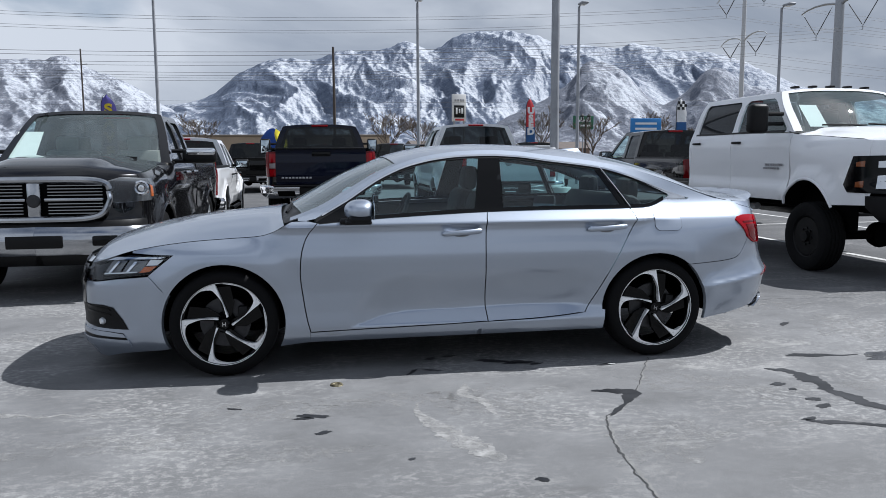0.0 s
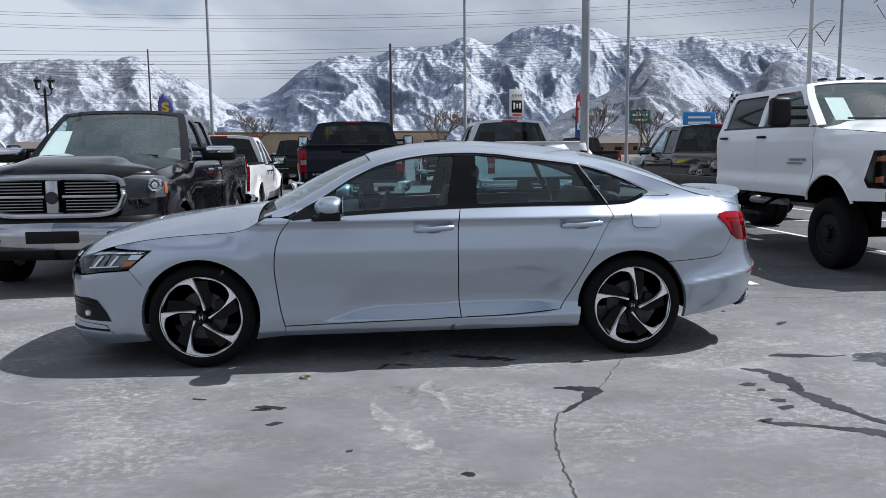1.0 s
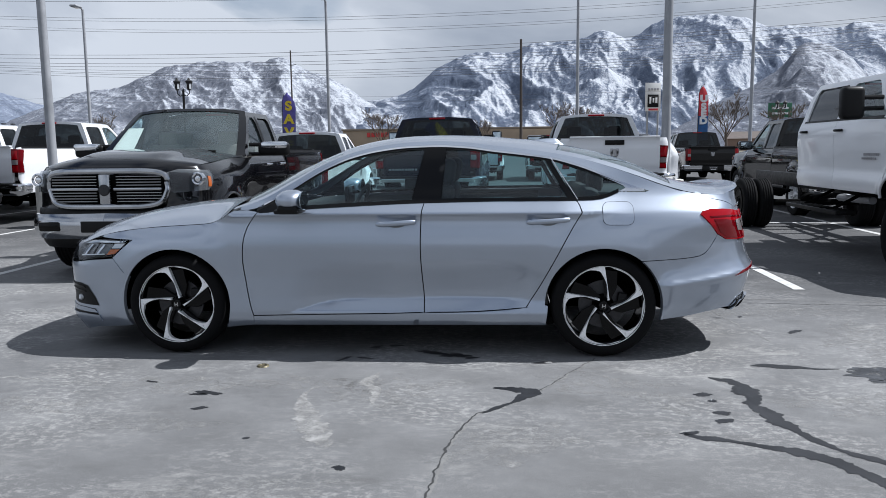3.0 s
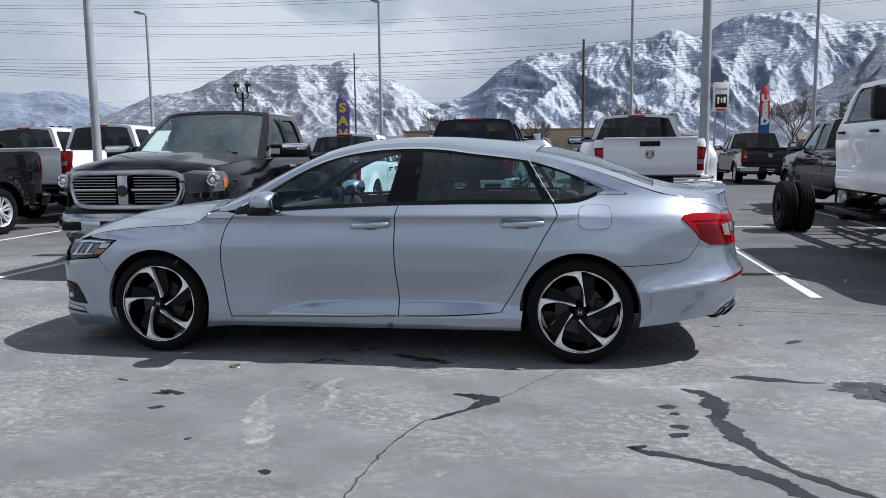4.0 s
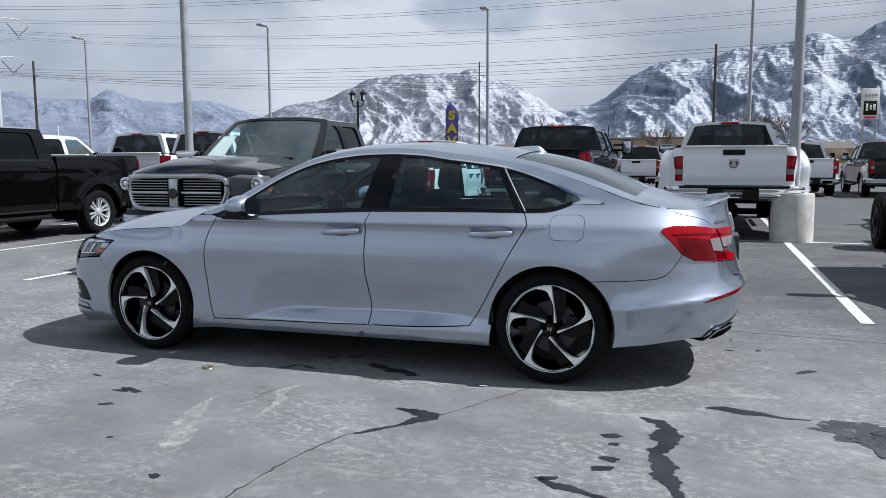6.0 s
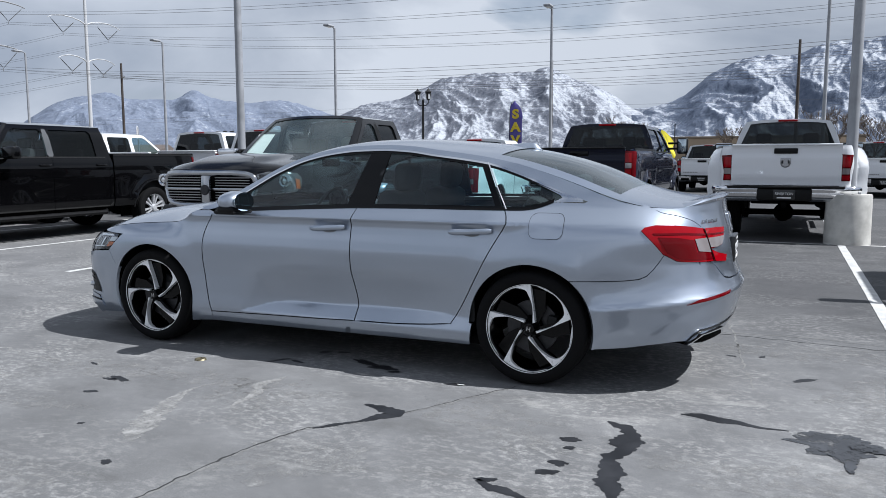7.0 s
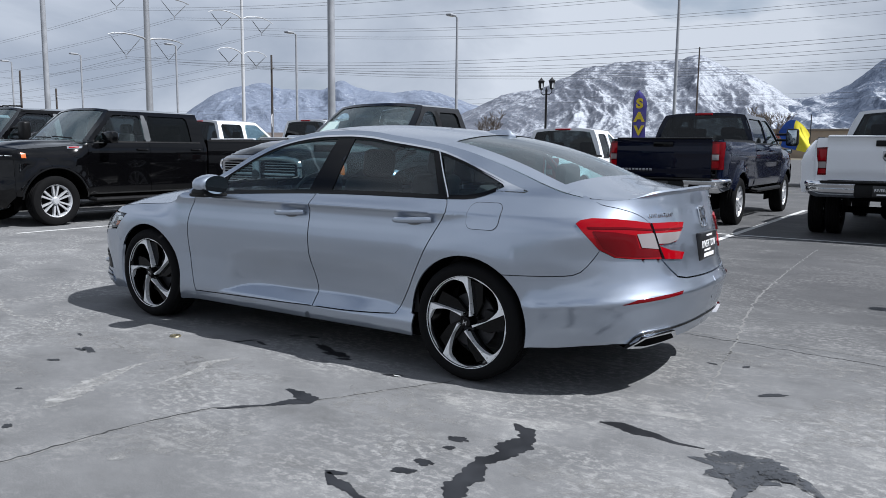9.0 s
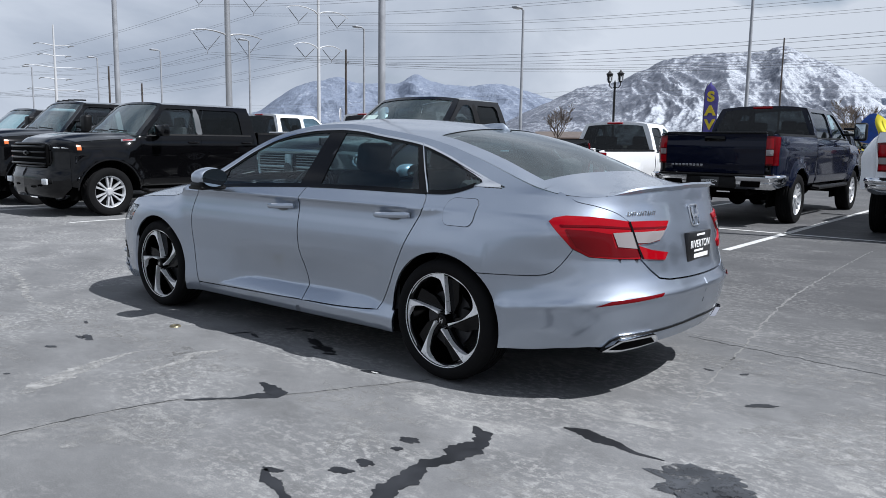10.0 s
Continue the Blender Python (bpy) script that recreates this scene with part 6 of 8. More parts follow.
    # on black trucks the pillar's grey stands in for the sky it reflects
    sides("door_pillar", [(x_b - 0.06, belt_z - 0.01), (x_b + 0.06, belt_z - 0.01), (x_b + 0.055, zt - 0.06), (x_b - 0.055, zt - 0.06)], M_SHEENSHADE if paint is M_BLACK else M_TRIM if style == "ram" else paint, depth=0.03)
    sides("rear_pillar", [(c0[0] - rear_post, belt_z - 0.01), c0, c1, (c1[0] + 0.06 - rear_post, zt - 0.06)], paint, depth=0.03)
    tint = M_TINT
    ga, gb = a0[0] + 0.13, a1[0] + 0.03
    for nm, poly, own, mt in (("front_side_window", [(ga - 0.01, belt_z - 0.01), (gb - 0.01, zt - 0.06), (x_b - 0.05, zt - 0.06), (x_b - 0.055, belt_z - 0.01)], fd, M_GLASS),
                              ("rear_side_window", [(x_b + 0.05, belt_z - 0.01), (x_b + 0.05, zt - 0.06), (c1[0] + 0.07 - rear_post, zt - 0.06), (c0[0] + 0.01 - rear_post, belt_z - 0.01)], rd, tint)):
        for o in sides(nm, poly, mt, -0.02, 0.0, 0.2, own):
            o.visible_shadow = False
        # painted fillets round the corners of the opening
        for mir in (False, True):
            for k in range(4):
                c_, p_, q_ = (Vector(poly[j % 4]) for j in (k, k - 1, k + 1))
                u_, v_ = (p_ - c_).normalized(), (q_ - c_).normalized()
                ease = 0.11 if c_.y > belt_z + 0.2 else 0.07
                bow = [c_ + (u_ * (1 - math.sin(f)) + v_ * (1 - math.cos(f))) * ease for f in np.linspace(0, math.pi / 2, 7)]
                bm = bmesh.new()
                panel(bm, [tuple(c_ - (u_ + v_) * 0.02)] + [tuple(q) for q in bow], lambda s, z: sh(s, z, 0.001), 0.12, 0.015, None, mir)
                part("window_corner", bm, paint, own[1 if mir else 0])
    sides("belt_gasket", [(a0[0] + 0.19, belt_z + 0.012), (c0[0] - 0.12, belt_z + 0.012), (c0[0] - 0.12, belt_z - 0.012), (a0[0] + 0.17, belt_z - 0.014)], M_TRIM, 0.004, 0.01)

    def hy(x, z):
        return -sh(x, z)[1]
    # bonnet
    bm = bmesh.new()
    def hood(u, w):
        v = -0.985 + 1.97 * w
        x = (nose + 0.13 + 0.20 * abs(v) ** 3) * (1 - u) + (cowl - 0.02 + 0.10 * v * v) * u
        e = hood_z - 0.03 + 0.075 * min(1, max(0, (x - nose - 0.3) / (cowl - nose - 0.4)))
        top = hood_z + 0.02 + 0.085 * (1 - (1 - min(1, u * 1.5)) ** 2) + 0.02 * u
        roll = 0.075 * max(0.0, 1 - u / 0.11) ** 2
        ridge_ = 0.045 * smoothstep(0.66, 0.40, abs(v)) * smoothstep(0.0, 0.3, u) if style == "ram" else 0.03 * (smoothstep(0.75, 0.66, abs(v)) - 0.5 * smoothstep(0.40, 0.3, abs(v))) * smoothstep(0.0, 0.3, u)
        return (x, v * hy(max(x, nose + 0.36), e), e + (top - e) * (1 - abs(v) ** 4) + ridge_ - roll)
    patch(bm, hood, 34, 34)
    face_up(bm)
    part("bonnet", bm, paint, base, sharp=50)
    # roof
    bm = bmesh.new()
    def roof(u, w):
        v = -1 + 2 * w
        x = (roof_f - 0.03 * (1 - v * v) - 0.02) * (1 - u) + (roof_r + 0.03) * u
        return (x, v * hy(x, zt), zt + 0.06 * (1 - abs(v) ** 3) * (0.75 + 0.25 * math.sin(math.pi * u)))
    patch(bm, roof, 10, 14)
    face_up(bm)
    part("roof", bm, paint, base, sharp=60)
    # windscreen and rear window
    bm = bmesh.new()
    def screen(u, w):
        v = -1 + 2 * w
        lo = Vector((cowl + 0.02 + 0.08 * v * v, v * hy(cowl + 0.10, belt_z - 0.02), belt_z - 0.02 + 0.02 * (1 - v * v)))
        hi = Vector((roof_f - 0.05 + 0.05 * v * v, v * hy(roof_f, zt), zt + 0.045 * (1 - abs(v) ** 3)))
        p = lo.lerp(hi, u)
        zs = belt_z - 0.02 + (zt - belt_z + 0.02) * u
        p.y = v * hy(cowl + 0.10 + (roof_f - cowl - 0.10) * u, zs)
        p.z += 0.03 * math.sin(math.pi * u) * (1 - v * v)
        return p
    patch(bm, lambda u, w: screen(0.98 * u, 0.045 + 0.91 * w), 8, 14)
    face_up(bm)
    for sg in (0, 1):
        bp = bmesh.new()
        patch(bp, lambda u, w: screen(u, 0.055 * w + sg * 0.945) + Vector((-0.006, 0, 0.010)), 8, 3)
        face_up(bp)
        part("screen_pillar", bp, paint, base, sharp=80)
    bp = bmesh.new()
    patch(bp, lambda u, w: screen(0.93 + 0.07 * u, 0.05 + 0.90 * w) + Vector((-0.006, 0, 0.008)), 2, 14)
    face_up(bp)
    part("screen_header", bp, paint, base, sharp=80)
    for y0 in (-0.62, 0.02):
        bp = bmesh.new()
        tube(bp, [Vector(screen(0.06 + 0.03 * k / 6, 0.5 + (y0 + 0.6 * k / 6) / (2 * hw))) + Vector((-0.02, 0, 0.02)) for k in range(7)], 0.012, 6)
        part("wiper", bp, M_TRIM, base)
    o = part("windscreen", bm, M_SCREEN, base, sharp=80)
    o.visible_shadow = False
    bm = bmesh.new()
    def back(u, w, inset=0.0):
        v = (-1 + 2 * w) * (1 - inset)
        lo = Vector((cab_back - 0.02, v * (hy(cab_back - 0.1, belt_z) - 0.01), belt_z + inset * 0.4))
        hi = Vector((roof_r + 0.04, v * (hy(roof_r, zt) - 0.01), zt + 0.045 * (1 - abs(v) ** 3) - inset * 0.6))
        return lo.lerp(hi, u)
    g = patch(bm, lambda u, w: back(u, w, 0.09), 6, 12)
    face_up(bm, (1, 0, 0))
    o = part("rear_window", bm, M_TINT, base, sharp=80)
    o.visible_shadow = False
    bm = bmesh.new()
    outer = [back(0, k / 12) for k in range(13)] + [back(1, 1 - k / 12) for k in range(13)]
    inner = [back(0.0, k / 12, 0.09) for k in range(13)] + [back(1.0, 1 - k / 12, 0.09) for k in range(13)]
    oo, ii = [bm.verts.new(p) for p in outer], [bm.verts.new(Vector(p) + Vector((0.004, 0, 0))) for p in inner]
    for k in range(26):
        bm.faces.new((oo[k], oo[(k + 1) % 26], ii[(k + 1) % 26], ii[k]))
    box(bm, (cab_back - 0.03, 0, (sill + belt_z) / 2 + 0.0), (0.05, hw * 1.86, belt_z - sill - 0.04), 0.02)
    face_up(bm, (1, 0, 0))
    part("cab_back", bm, paint, base)
    bm = bmesh.new()
    box(bm, (roof_r + 0.055, 0, zt + 0.015), (0.03, 0.34, 0.035), 0.008)
    part("brake_light", bm, M_RED, base)
    if lights:
        for y in (-0.5, -0.25, 0, 0.25, 0.5):
            bm = bmesh.new()
            box(bm, (roof_f + 0.08, y, zt + 0.085 - 0.05 * y * y), (0.12, 0.07, 0.03), 0.012)
            part("roof_marker", bm, M_AMBER if style == "x" else M_TRIM, base)
    # cabin
    bm = bmesh.new()
    box(bm, (cowl + 0.35, 0, belt_z - 0.12), (0.45, hw * 1.7, 0.22), 0.06)
    part("dashboard", bm, M_CABIN, base)
    for x in (x_b - 0.15, cab_back - 0.38):
        for y in (-0.42, 0.42):
            bm = bmesh.new()
            box(bm, (x, y, belt_z - 0.16), (0.16, 0.52, 0.62), 0.06, Matrix.Rotation(radians(10), 3, "Y"))
            box(bm, (x + 0.07, y, belt_z + 0.22), (0.11, 0.28, 0.20), 0.05)
            part("seat", bm, M_SEAT2 if clear else M_SEAT, base)
    bm = bmesh.new()
    box(bm, ((cowl + cab_back) / 2 + 0.1, 0, sill + 0.08), (cab_back - cowl - 0.25, hw * 1.8, 0.10), 0.02)
    box(bm, ((nose + tail) / 2 if bed else (nose + cab_back) / 2, 0, sill - 0.02), ((tail - nose if bed else cab_back - nose) - 0.5, 1.0, 0.18), 0.03)
    box(bm, (fx, 0, sill + 0.28), (1.2, 1.3, 0.5), 0.05)
    box(bm, (cowl - 0.15, 0, belt_z - 0.35), (0.10, hw * 1.7, 0.55), 0.02)
    part("chassis", bm, M_DARK, base)
    # front
    ram = style == "ram"
    gw = 0.65 if ram else 0.66
    gz0, gz1 = (hood_z - 0.45, hood_z - 0.075) if ram else (hood_z - 0.42, hood_z - 0.05)
    gx = nose + (0.0 if ram else 0.03)
    bm = bmesh.new()
    box(bm, (gx + 0.10, 0, (gz0 + gz1) / 2), (0.10, gw * 2 - 0.04, gz1 - gz0 - 0.02), 0.03)
    grille = part("grille", bm, M_DARK, base, "chrome-framed grille with dark horizontal bars" if ram else "black bar grille")
    frame_m = M_DULLCHROME if ram else (M_GLOSS if paint is not M_WHITE else M_TRIM)
    ringp = []
    for q in np.linspace(0, math.tau, 97):
        cu, su = math.cos(q), math.sin(q)
        zc, zh = (gz0 + gz1) / 2, (gz1 - gz0) / 2
        yy = gw * math.copysign(abs(cu) ** 0.35, cu)
        zz = zc + zh * math.copysign(abs(su) ** 0.35, su)
        if ram:
            yy *= 1.0 - 0.10 * (zz < zc) * (zc - zz) / zh
        ringp.append((gx + (0.0 if ram else 0.035) + 0.085 * (abs(yy) / gw) ** 3, yy, zz))
    bm = bmesh.new()
    tube(bm, ringp, 0.034 if ram else 0.02, 10, False)
    part("grille_frame", bm, frame_m, grille)
    if ram:
        for half in (-1, 1):
            for z0, z1 in ((gz0 + 0.04, (gz0 + gz1) / 2 - 0.025), ((gz0 + gz1) / 2 + 0.025, gz1 - 0.04)):
                for k in range(4):
                    z = z0 + (z1 - z0) * (k + 0.5) / 4
                    bm = bmesh.new()
                    box(bm, (gx + 0.05, half * (gw / 2 + 0.03), z), (0.03, gw - 0.16, 0.010), 0.003)
                    part("grille_bar", bm, M_BADGE, grille)
            bm = bmesh.new()
            box(bm, (gx + 0.035, half * (gw / 2 + 0.02), (gz0 + gz1) / 2), (0.05, gw - 0.12, 0.032), 0.012)
            part("cross_bar", bm, M_DULLCHROME, grille)
        bm = bmesh.new()
        box(bm, (gx + 0.022, 0, (gz0 + gz1) / 2), (0.07, 0.13, gz1 - gz0 - 0.02), 0.03)
        part("centre_bar", bm, M_DULLCHROME, grille)
        bm = bmesh.new()
        lathe(bm, [(0.0, -0.012), (0.05, -0.01), (0.062, 0.0), (0.062, 0.01)], 20, "x", (gx - 0.016, 0, (gz0 + gz1) / 2 - 0.01))
        part("emblem", bm, M_DISC, grille)
    else:
        for k in range(4):
            z = gz0 + 0.05 + (gz1 - gz0 - 0.1) * k / 3
            bm = bmesh.new()
            box(bm, (gx + 0.045, 0, z), (0.04, gw * 1.9, 0.035), 0.012)
            part("grille_bar", bm, M_GLOSS if paint is not M_WHITE else M_TRIM, grille)
        bm = bmesh.new()
        box(bm, (gx + 0.015, 0, (gz0 + gz1) / 2 + 0.03), (0.02, 0.22, 0.05), 0.01)
        box(bm, (gx + 0.015, 0, (gz0 + gz1) / 2 + 0.03), (0.02, 0.09, 0.085), 0.01)
        part("emblem", bm, M_GLOSS, grille)
    bm = bmesh.new()
    for mir in (False, True):
        panel(bm, [(sh.nose, gz1 - 0.01), (sh.nose, hood_z - 0.03), (at(nose + 0.325), hood_z - 0.035), (at(nose + 0.325), sill + 0.03), (at(nose + 0.25), gz0 - 0.04), (sh.nose + gw - 0.05, gz0 - 0.04), (sh.nose + gw - 0.05, gz1 - 0.01)], lambda s, z: sh(s, z, -0.004), 0.08, 0.03, lambda c: Vector((0.7, -0.7 if c.y > 0 else 0.7, 0)), mir)
    part("front_panel", bm, paint, base)
    ls, le = at(nose + (0.085 if ram else 0.10)), at(nose + (0.54 if ram else 0.50))
    big = belt_z > 1.5
    for mir in (0, 1):
        bm = bmesh.new()
        hz0 = hood_z - 0.59 if big else lamp_z0 + (-0.03 if ram else 0.12)
        htop = hood_z - (0.19 if big else 0.06)
        round_lamp = [(ls, htop - 0.035), (ls + 0.14, htop), (le - 0.06, lamp_z1 - 0.01), (le, lamp_z1 - 0.06), (le - 0.01, hz0 + 0.11), (le - 0.10, hz0 + 0.035), (ls + 0.06, hz0 + 0.02), (ls, hz0 + 0.05)]
        poly = round_lamp if ram else [(ls, htop), (le, lamp_z1 - 0.13), (le + 0.12, hz0 + 0.08), (le + 0.06, hz0), (ls, hz0)] if big else [(ls, htop), (le, lamp_z1 + (0.0 if ram else -0.02)), (le + (0.0 if ram else 0.05), hz0 + 0.07), (le - 0.06, hz0), (ls, hz0)]
        panel(bm, poly, lambda s, z: sh(s, z, 0.006), 0.07, 0.02, None, bool(mir))
        if ram:
            bc = bmesh.new()
            panel(bc, poly, lambda s, z: sh(s, z, 0.024), 0.05, 0.0, None, bool(mir))
        hl = part("headlight", bm, M_GLOSS if not ram else M_LAMPBOWL, base, "headlight with amber side lens")
        m_ = (htop + 0.06 + hz0) / 2
        for nm, s0, s1, z0, z1, mt in ((("inner_panel", ls + 0.02, le - 0.30, hz0 + 0.03, hood_z - 0.09, M_DISC), ("turn_lens", le - 0.11, le - 0.05, hz0 + 0.07, hood_z - 0.14, M_AMBER)) if ram else
                                         (("lens", ls + 0.06, ls + 0.24, m_ + 0.04, htop - 0.05, M_LENS), ("lens", ls + 0.06, ls + 0.24, hz0 + 0.05, m_ - 0.03, M_LENS), ("turn_lens", le - 0.14, le - 0.05, hz0 + 0.06, hz0 + 0.13, M_AMBERDIM), ("turn_lens", le - 0.14, le - 0.05, m_ + 0.05, htop - 0.06, M_AMBERDIM)) if big else
                                         (("lens", ls + 0.04, ls + 0.17, m_ - 0.03, hood_z - 0.10, M_LENS), ("lens", ls + 0.20, ls + 0.32, m_ - 0.03, hood_z - 0.105, M_LENS), ("turn_lens", le - 0.07, le + 0.0, hz0 + 0.03, m_ + 0.03, M_AMBER))):
            bm = bmesh.new()
            panel(bm, [(s0, z0), (s0, z1), (s1, z1 - 0.015), (s1, z0)], lambda s, z: sh(s, z, 0.012), 0.06, 0.01, None, bool(mir))
            part(nm, bm, mt, hl)
        if ram:
            bm = bmesh.new()
            p = sh(le - 0.25, m_ - 0.005, 0.025)
            lathe(bm, [(0.045, 0.0), (0.060, -0.012), (0.075, 0.0), (0.075, 0.05)], 24, "x", (p[0] - 0.03, -p[1] if mir else p[1], p[2]))
            bmesh.ops.delete(bm, geom=[f for f in bm.faces if len(f.verts) > 4], context="FACES")
            lathe(bm, [(0.0, 0.0), (0.03, 0.004), (0.045, 0.02)], 16, "x", (p[0] - 0.03, -p[1] if mir else p[1], p[2]))
            part("projector", bm, M_CHROME, hl)
            o = part("lamp_cover", bc, M_CLEAR, hl, sharp=80)
            o.visible_shadow = False
    bz1 = gz0 - (0.20 if big else 0.02)
    bm_mat = M_CHROME if bumper == "chrome" else M_TRIM
    bm = bmesh.new()
    for mir in (False, True):
        panel(bm, [(sh.nose, sill - 0.16), (sh.nose, bz1), (at(nose + 0.33), bz1), (at(nose + 0.33), sill + 0.0), (at(nose + 0.2), sill - 0.16)], lambda s, z: sh(s, z, 0.015), 0.08, 0.05, lambda c: Vector((0.7, -0.7 if c.y > 0 else 0.7, 0)), mir)
    fb = part("front_bumper", bm, M_TRIM if ram else paint if paint is M_BLACK else bm_mat, base)
    if ram:
        bm = bmesh.new()
        for mir in (False, True):
            panel(bm, [(sh.nose, sill - 0.05), (sh.nose, sill + 0.22), (at(nose + 0.36), sill + 0.20), (at(nose + 0.36), sill + 0.02), (at(nose + 0.2), sill - 0.06)], lambda s, z: sh(s, z, 0.035 + 0.04 * math.sin(math.pi * min(1, max(0, (z - sill + 0.06) / 0.28)))), 0.03, 0.04, lambda c: Vector((0.7, -0.7 if c.y > 0 else 0.7, 0)), mir)
        part("bumper_face", bm, M_DULLCHROME, fb, "chrome bumper face")
        for sg in (-1, 1):
            bm = bmesh.new()
            p = sh(at(nose + 0.06), sill + 0.09, 0.080)
            box(bm, (p[0], sg * 0.62, sill + 0.08), (0.05, 0.24, 0.10), 0.02)
            part("fog_lamp", bm, M_GLOSS, fb)
        bm = bmesh.new()
        box(bm, (nose - 0.072, 0, sill + 0.08), (0.02, 0.5, 0.12), 0.01)
        part("plate_mount", bm, M_TRIM, fb)
    for sg in (-1, 1):
        if not ram:
            bm = bmesh.new()
            box(bm, (nose + 0.03, sg * 0.66, sill + 0.10), (0.04, 0.18, 0.10), 0.02)
            part("fog_lamp", bm, M_LENS, fb)
            bm = bmesh.new()
            tube(bm, [(nose - 0.02, sg * 0.40, sill + 0.02), (nose - 0.06, sg * 0.40, sill + 0.02), (nose - 0.06, sg * 0.46, sill + 0.02), (nose - 0.02, sg * 0.46, sill + 0.02)], 0.018, 8)
            part("tow_hook", bm, M_DARK, fb)
        # mirrors
        ml, mh = (0.30, 0.20) if mirrors == "plain" else ((0.26, 0.36) if mirrors == "tow" else (0.40, 0.24))
        my = hw + (0.12 if mirrors == "plain" else 0.24)
        mz = belt_z + (0.07 if mirrors != "tow" else 0.15)
        bm = bmesh.new()
        box(bm, (cowl + 0.42, sg * my, mz), (0.16, ml if mirrors != "tow" else 0.24, mh if mirrors != "flip" else 0.17), 0.05, None, 3)
        mr = part("door_mirror", bm, paint if mirrors == "plain" and paint is not M_WHITE else M_TRIM, base)
        if mirrors == "flip":
            bm = bmesh.new()
            box(bm, (cowl + 0.36, sg * (my + 0.02), mz + 0.05), (0.12, 0.34, 0.09), 0.035, None, 3)
            part("mirror_cap", bm, M_CHROME, mr, "chrome mirror cap")
        bm = bmesh.new()
        box(bm, (cowl + 0.502, sg * my, mz), (0.006, (ml if mirrors != "tow" else 0.24) - 0.06, mh - 0.07 if mirrors != "flip" else 0.11), 0.002)
        part("mirror_glass", bm, M_MIRROR, mr)
        bm = bmesh.new()
        for dz in ((-0.03,) if mirrors == "plain" else (-0.06, 0.06)):
            tube(bm, [(cowl + 0.38, sg * (hw - 0.08), mz + dz), (cowl + 0.41, sg * my, mz + dz)], 0.025, 8)
        part("mirror_arm", bm, M_TRIM, mr)
    for doors, hx in ((fd, x_b - 0.16), (rd, cab_back - 0.26)):
        for mir in (0, 1):
            bm = bmesh.new()
            p = [sh(hx - 0.10 + 0.2 * k / 6, belt_z - 0.13, 0.01 + 0.035 * math.sin(math.pi * k / 6) ** 0.5) for k in range(7)]
            tube(bm, [(a, -b if mir else b, c) for a, b, c in p], 0.016, 8)
            part("door_handle", bm, M_CHROME if ram else M_TRIM if paint is M_WHITE else paint, doors[mir])
    if badge:
        for mir in (0, 1):
            bm = bmesh.new()
            panel(bm, [(cowl - 0.22, belt_z - 0.125), (cowl - 0.20, belt_z - 0.085), (cowl + 0.02, belt_z - 0.075), (cowl + 0.0, belt_z - 0.115)], lambda s, z: sh(s, z, 0.012), 0.1, 0.014, None, bool(mir))
            bd = part("wing_badge", bm, M_CHROME, base, "chrome badge with red inlay")
            bm = bmesh.new()
            panel(bm, [(cowl - 0.19, belt_z - 0.112), (cowl - 0.18, belt_z - 0.094), (cowl - 0.03, belt_z - 0.088), (cowl - 0.04, belt_z - 0.106)], lambda s, z: sh(s, z, 0.015), 0.1, 0.004, None, bool(mir))
            part("badge_inlay", bm, M_RED, bd)
    # side steps
    for sg in (-1, 1):
        bm = bmesh.new()
        if bed:
            tube(bm, [(fx + arch + 0.08, sg * (hw - 0.10), sill - 0.06), (fx + arch + 0.14, sg * (hw - 0.01), sill - 0.09), (cab_back - 0.2, sg * (hw - 0.01), sill - 0.09), (cab_back - 0.12, sg * (hw - 0.10), sill - 0.06)], 0.04, 8)
            part("side_step", bm, M_TRIM, base)
        else:
            bm.free()
        for hx, w0 in ((fx, hw - 0.30),) + (((rx, hw - 0.34),) if bed else ()):
            bm = bmesh.new()
            pts = arc(hx, rc, arch + 0.012, a_lo, 180 - a_lo, 20)
            for (xa, za), (xb, zb) in zip(pts, pts[1:]):
                bm.faces.new([bm.verts.new((x, sg * y, z)) for x, z, y in ((xa, za, hw - 0.02), (xb, zb, hw - 0.02), (xb, zb, w0), (xa, za, w0))])
            box(bm, (hx, sg * (w0 - 0.02), rc + 0.20), (arch * 2, 0.03, arch * 1.3), 0.01)
            part("wheel_liner", bm, M_DARK, base)
    if bed:
        bpoly = [(cab_back + 0.02, sill), (cab_back + 0.02, bed_z), (at(tail - 0.12), bed_z), (at(tail - 0.02), bed_z - 0.02), (at(tail - 0.02), bed_z - 0.62), (at(tail - 0.12), sill), (rx + arch, sill)] + arc(rx, rc, arch, a_lo, 180 - a_lo, 18)[1:]
        sides("bed_side", bpoly, paint)
        sides("bed_rail", [(cab_back + 0.02, bed_z + 0.006), (at(tail - 0.10), bed_z + 0.006), (at(tail - 0.10), bed_z - 0.03), (cab_back + 0.02, bed_z - 0.03)], M_TRIM, 0.006, 0.09)
        bm = bmesh.new()
        box(bm, ((cab_back + tail) / 2, 0, sill + 0.22), (tail - cab_back - 0.12, hw * 1.8, 0.05))
        for sg in (-1, 1):
            box(bm, ((cab_back + tail) / 2, sg * (hw - 0.12), (sill + bed_z) / 2 + 0.08), (tail - cab_back - 0.10, 0.05, bed_z - sill - 0.22))
        box(bm, (cab_back + 0.06, 0, (sill + bed_z) / 2 + 0.08), (0.05, hw * 1.8, bed_z - sill - 0.2))
        part("bed_liner", bm, M_TRIM, base)
        # tailgate
        tw = hw - 0.20
        bm = bmesh.new()
        def gate(u, w):
            v, q = -1 + 2 * u, w
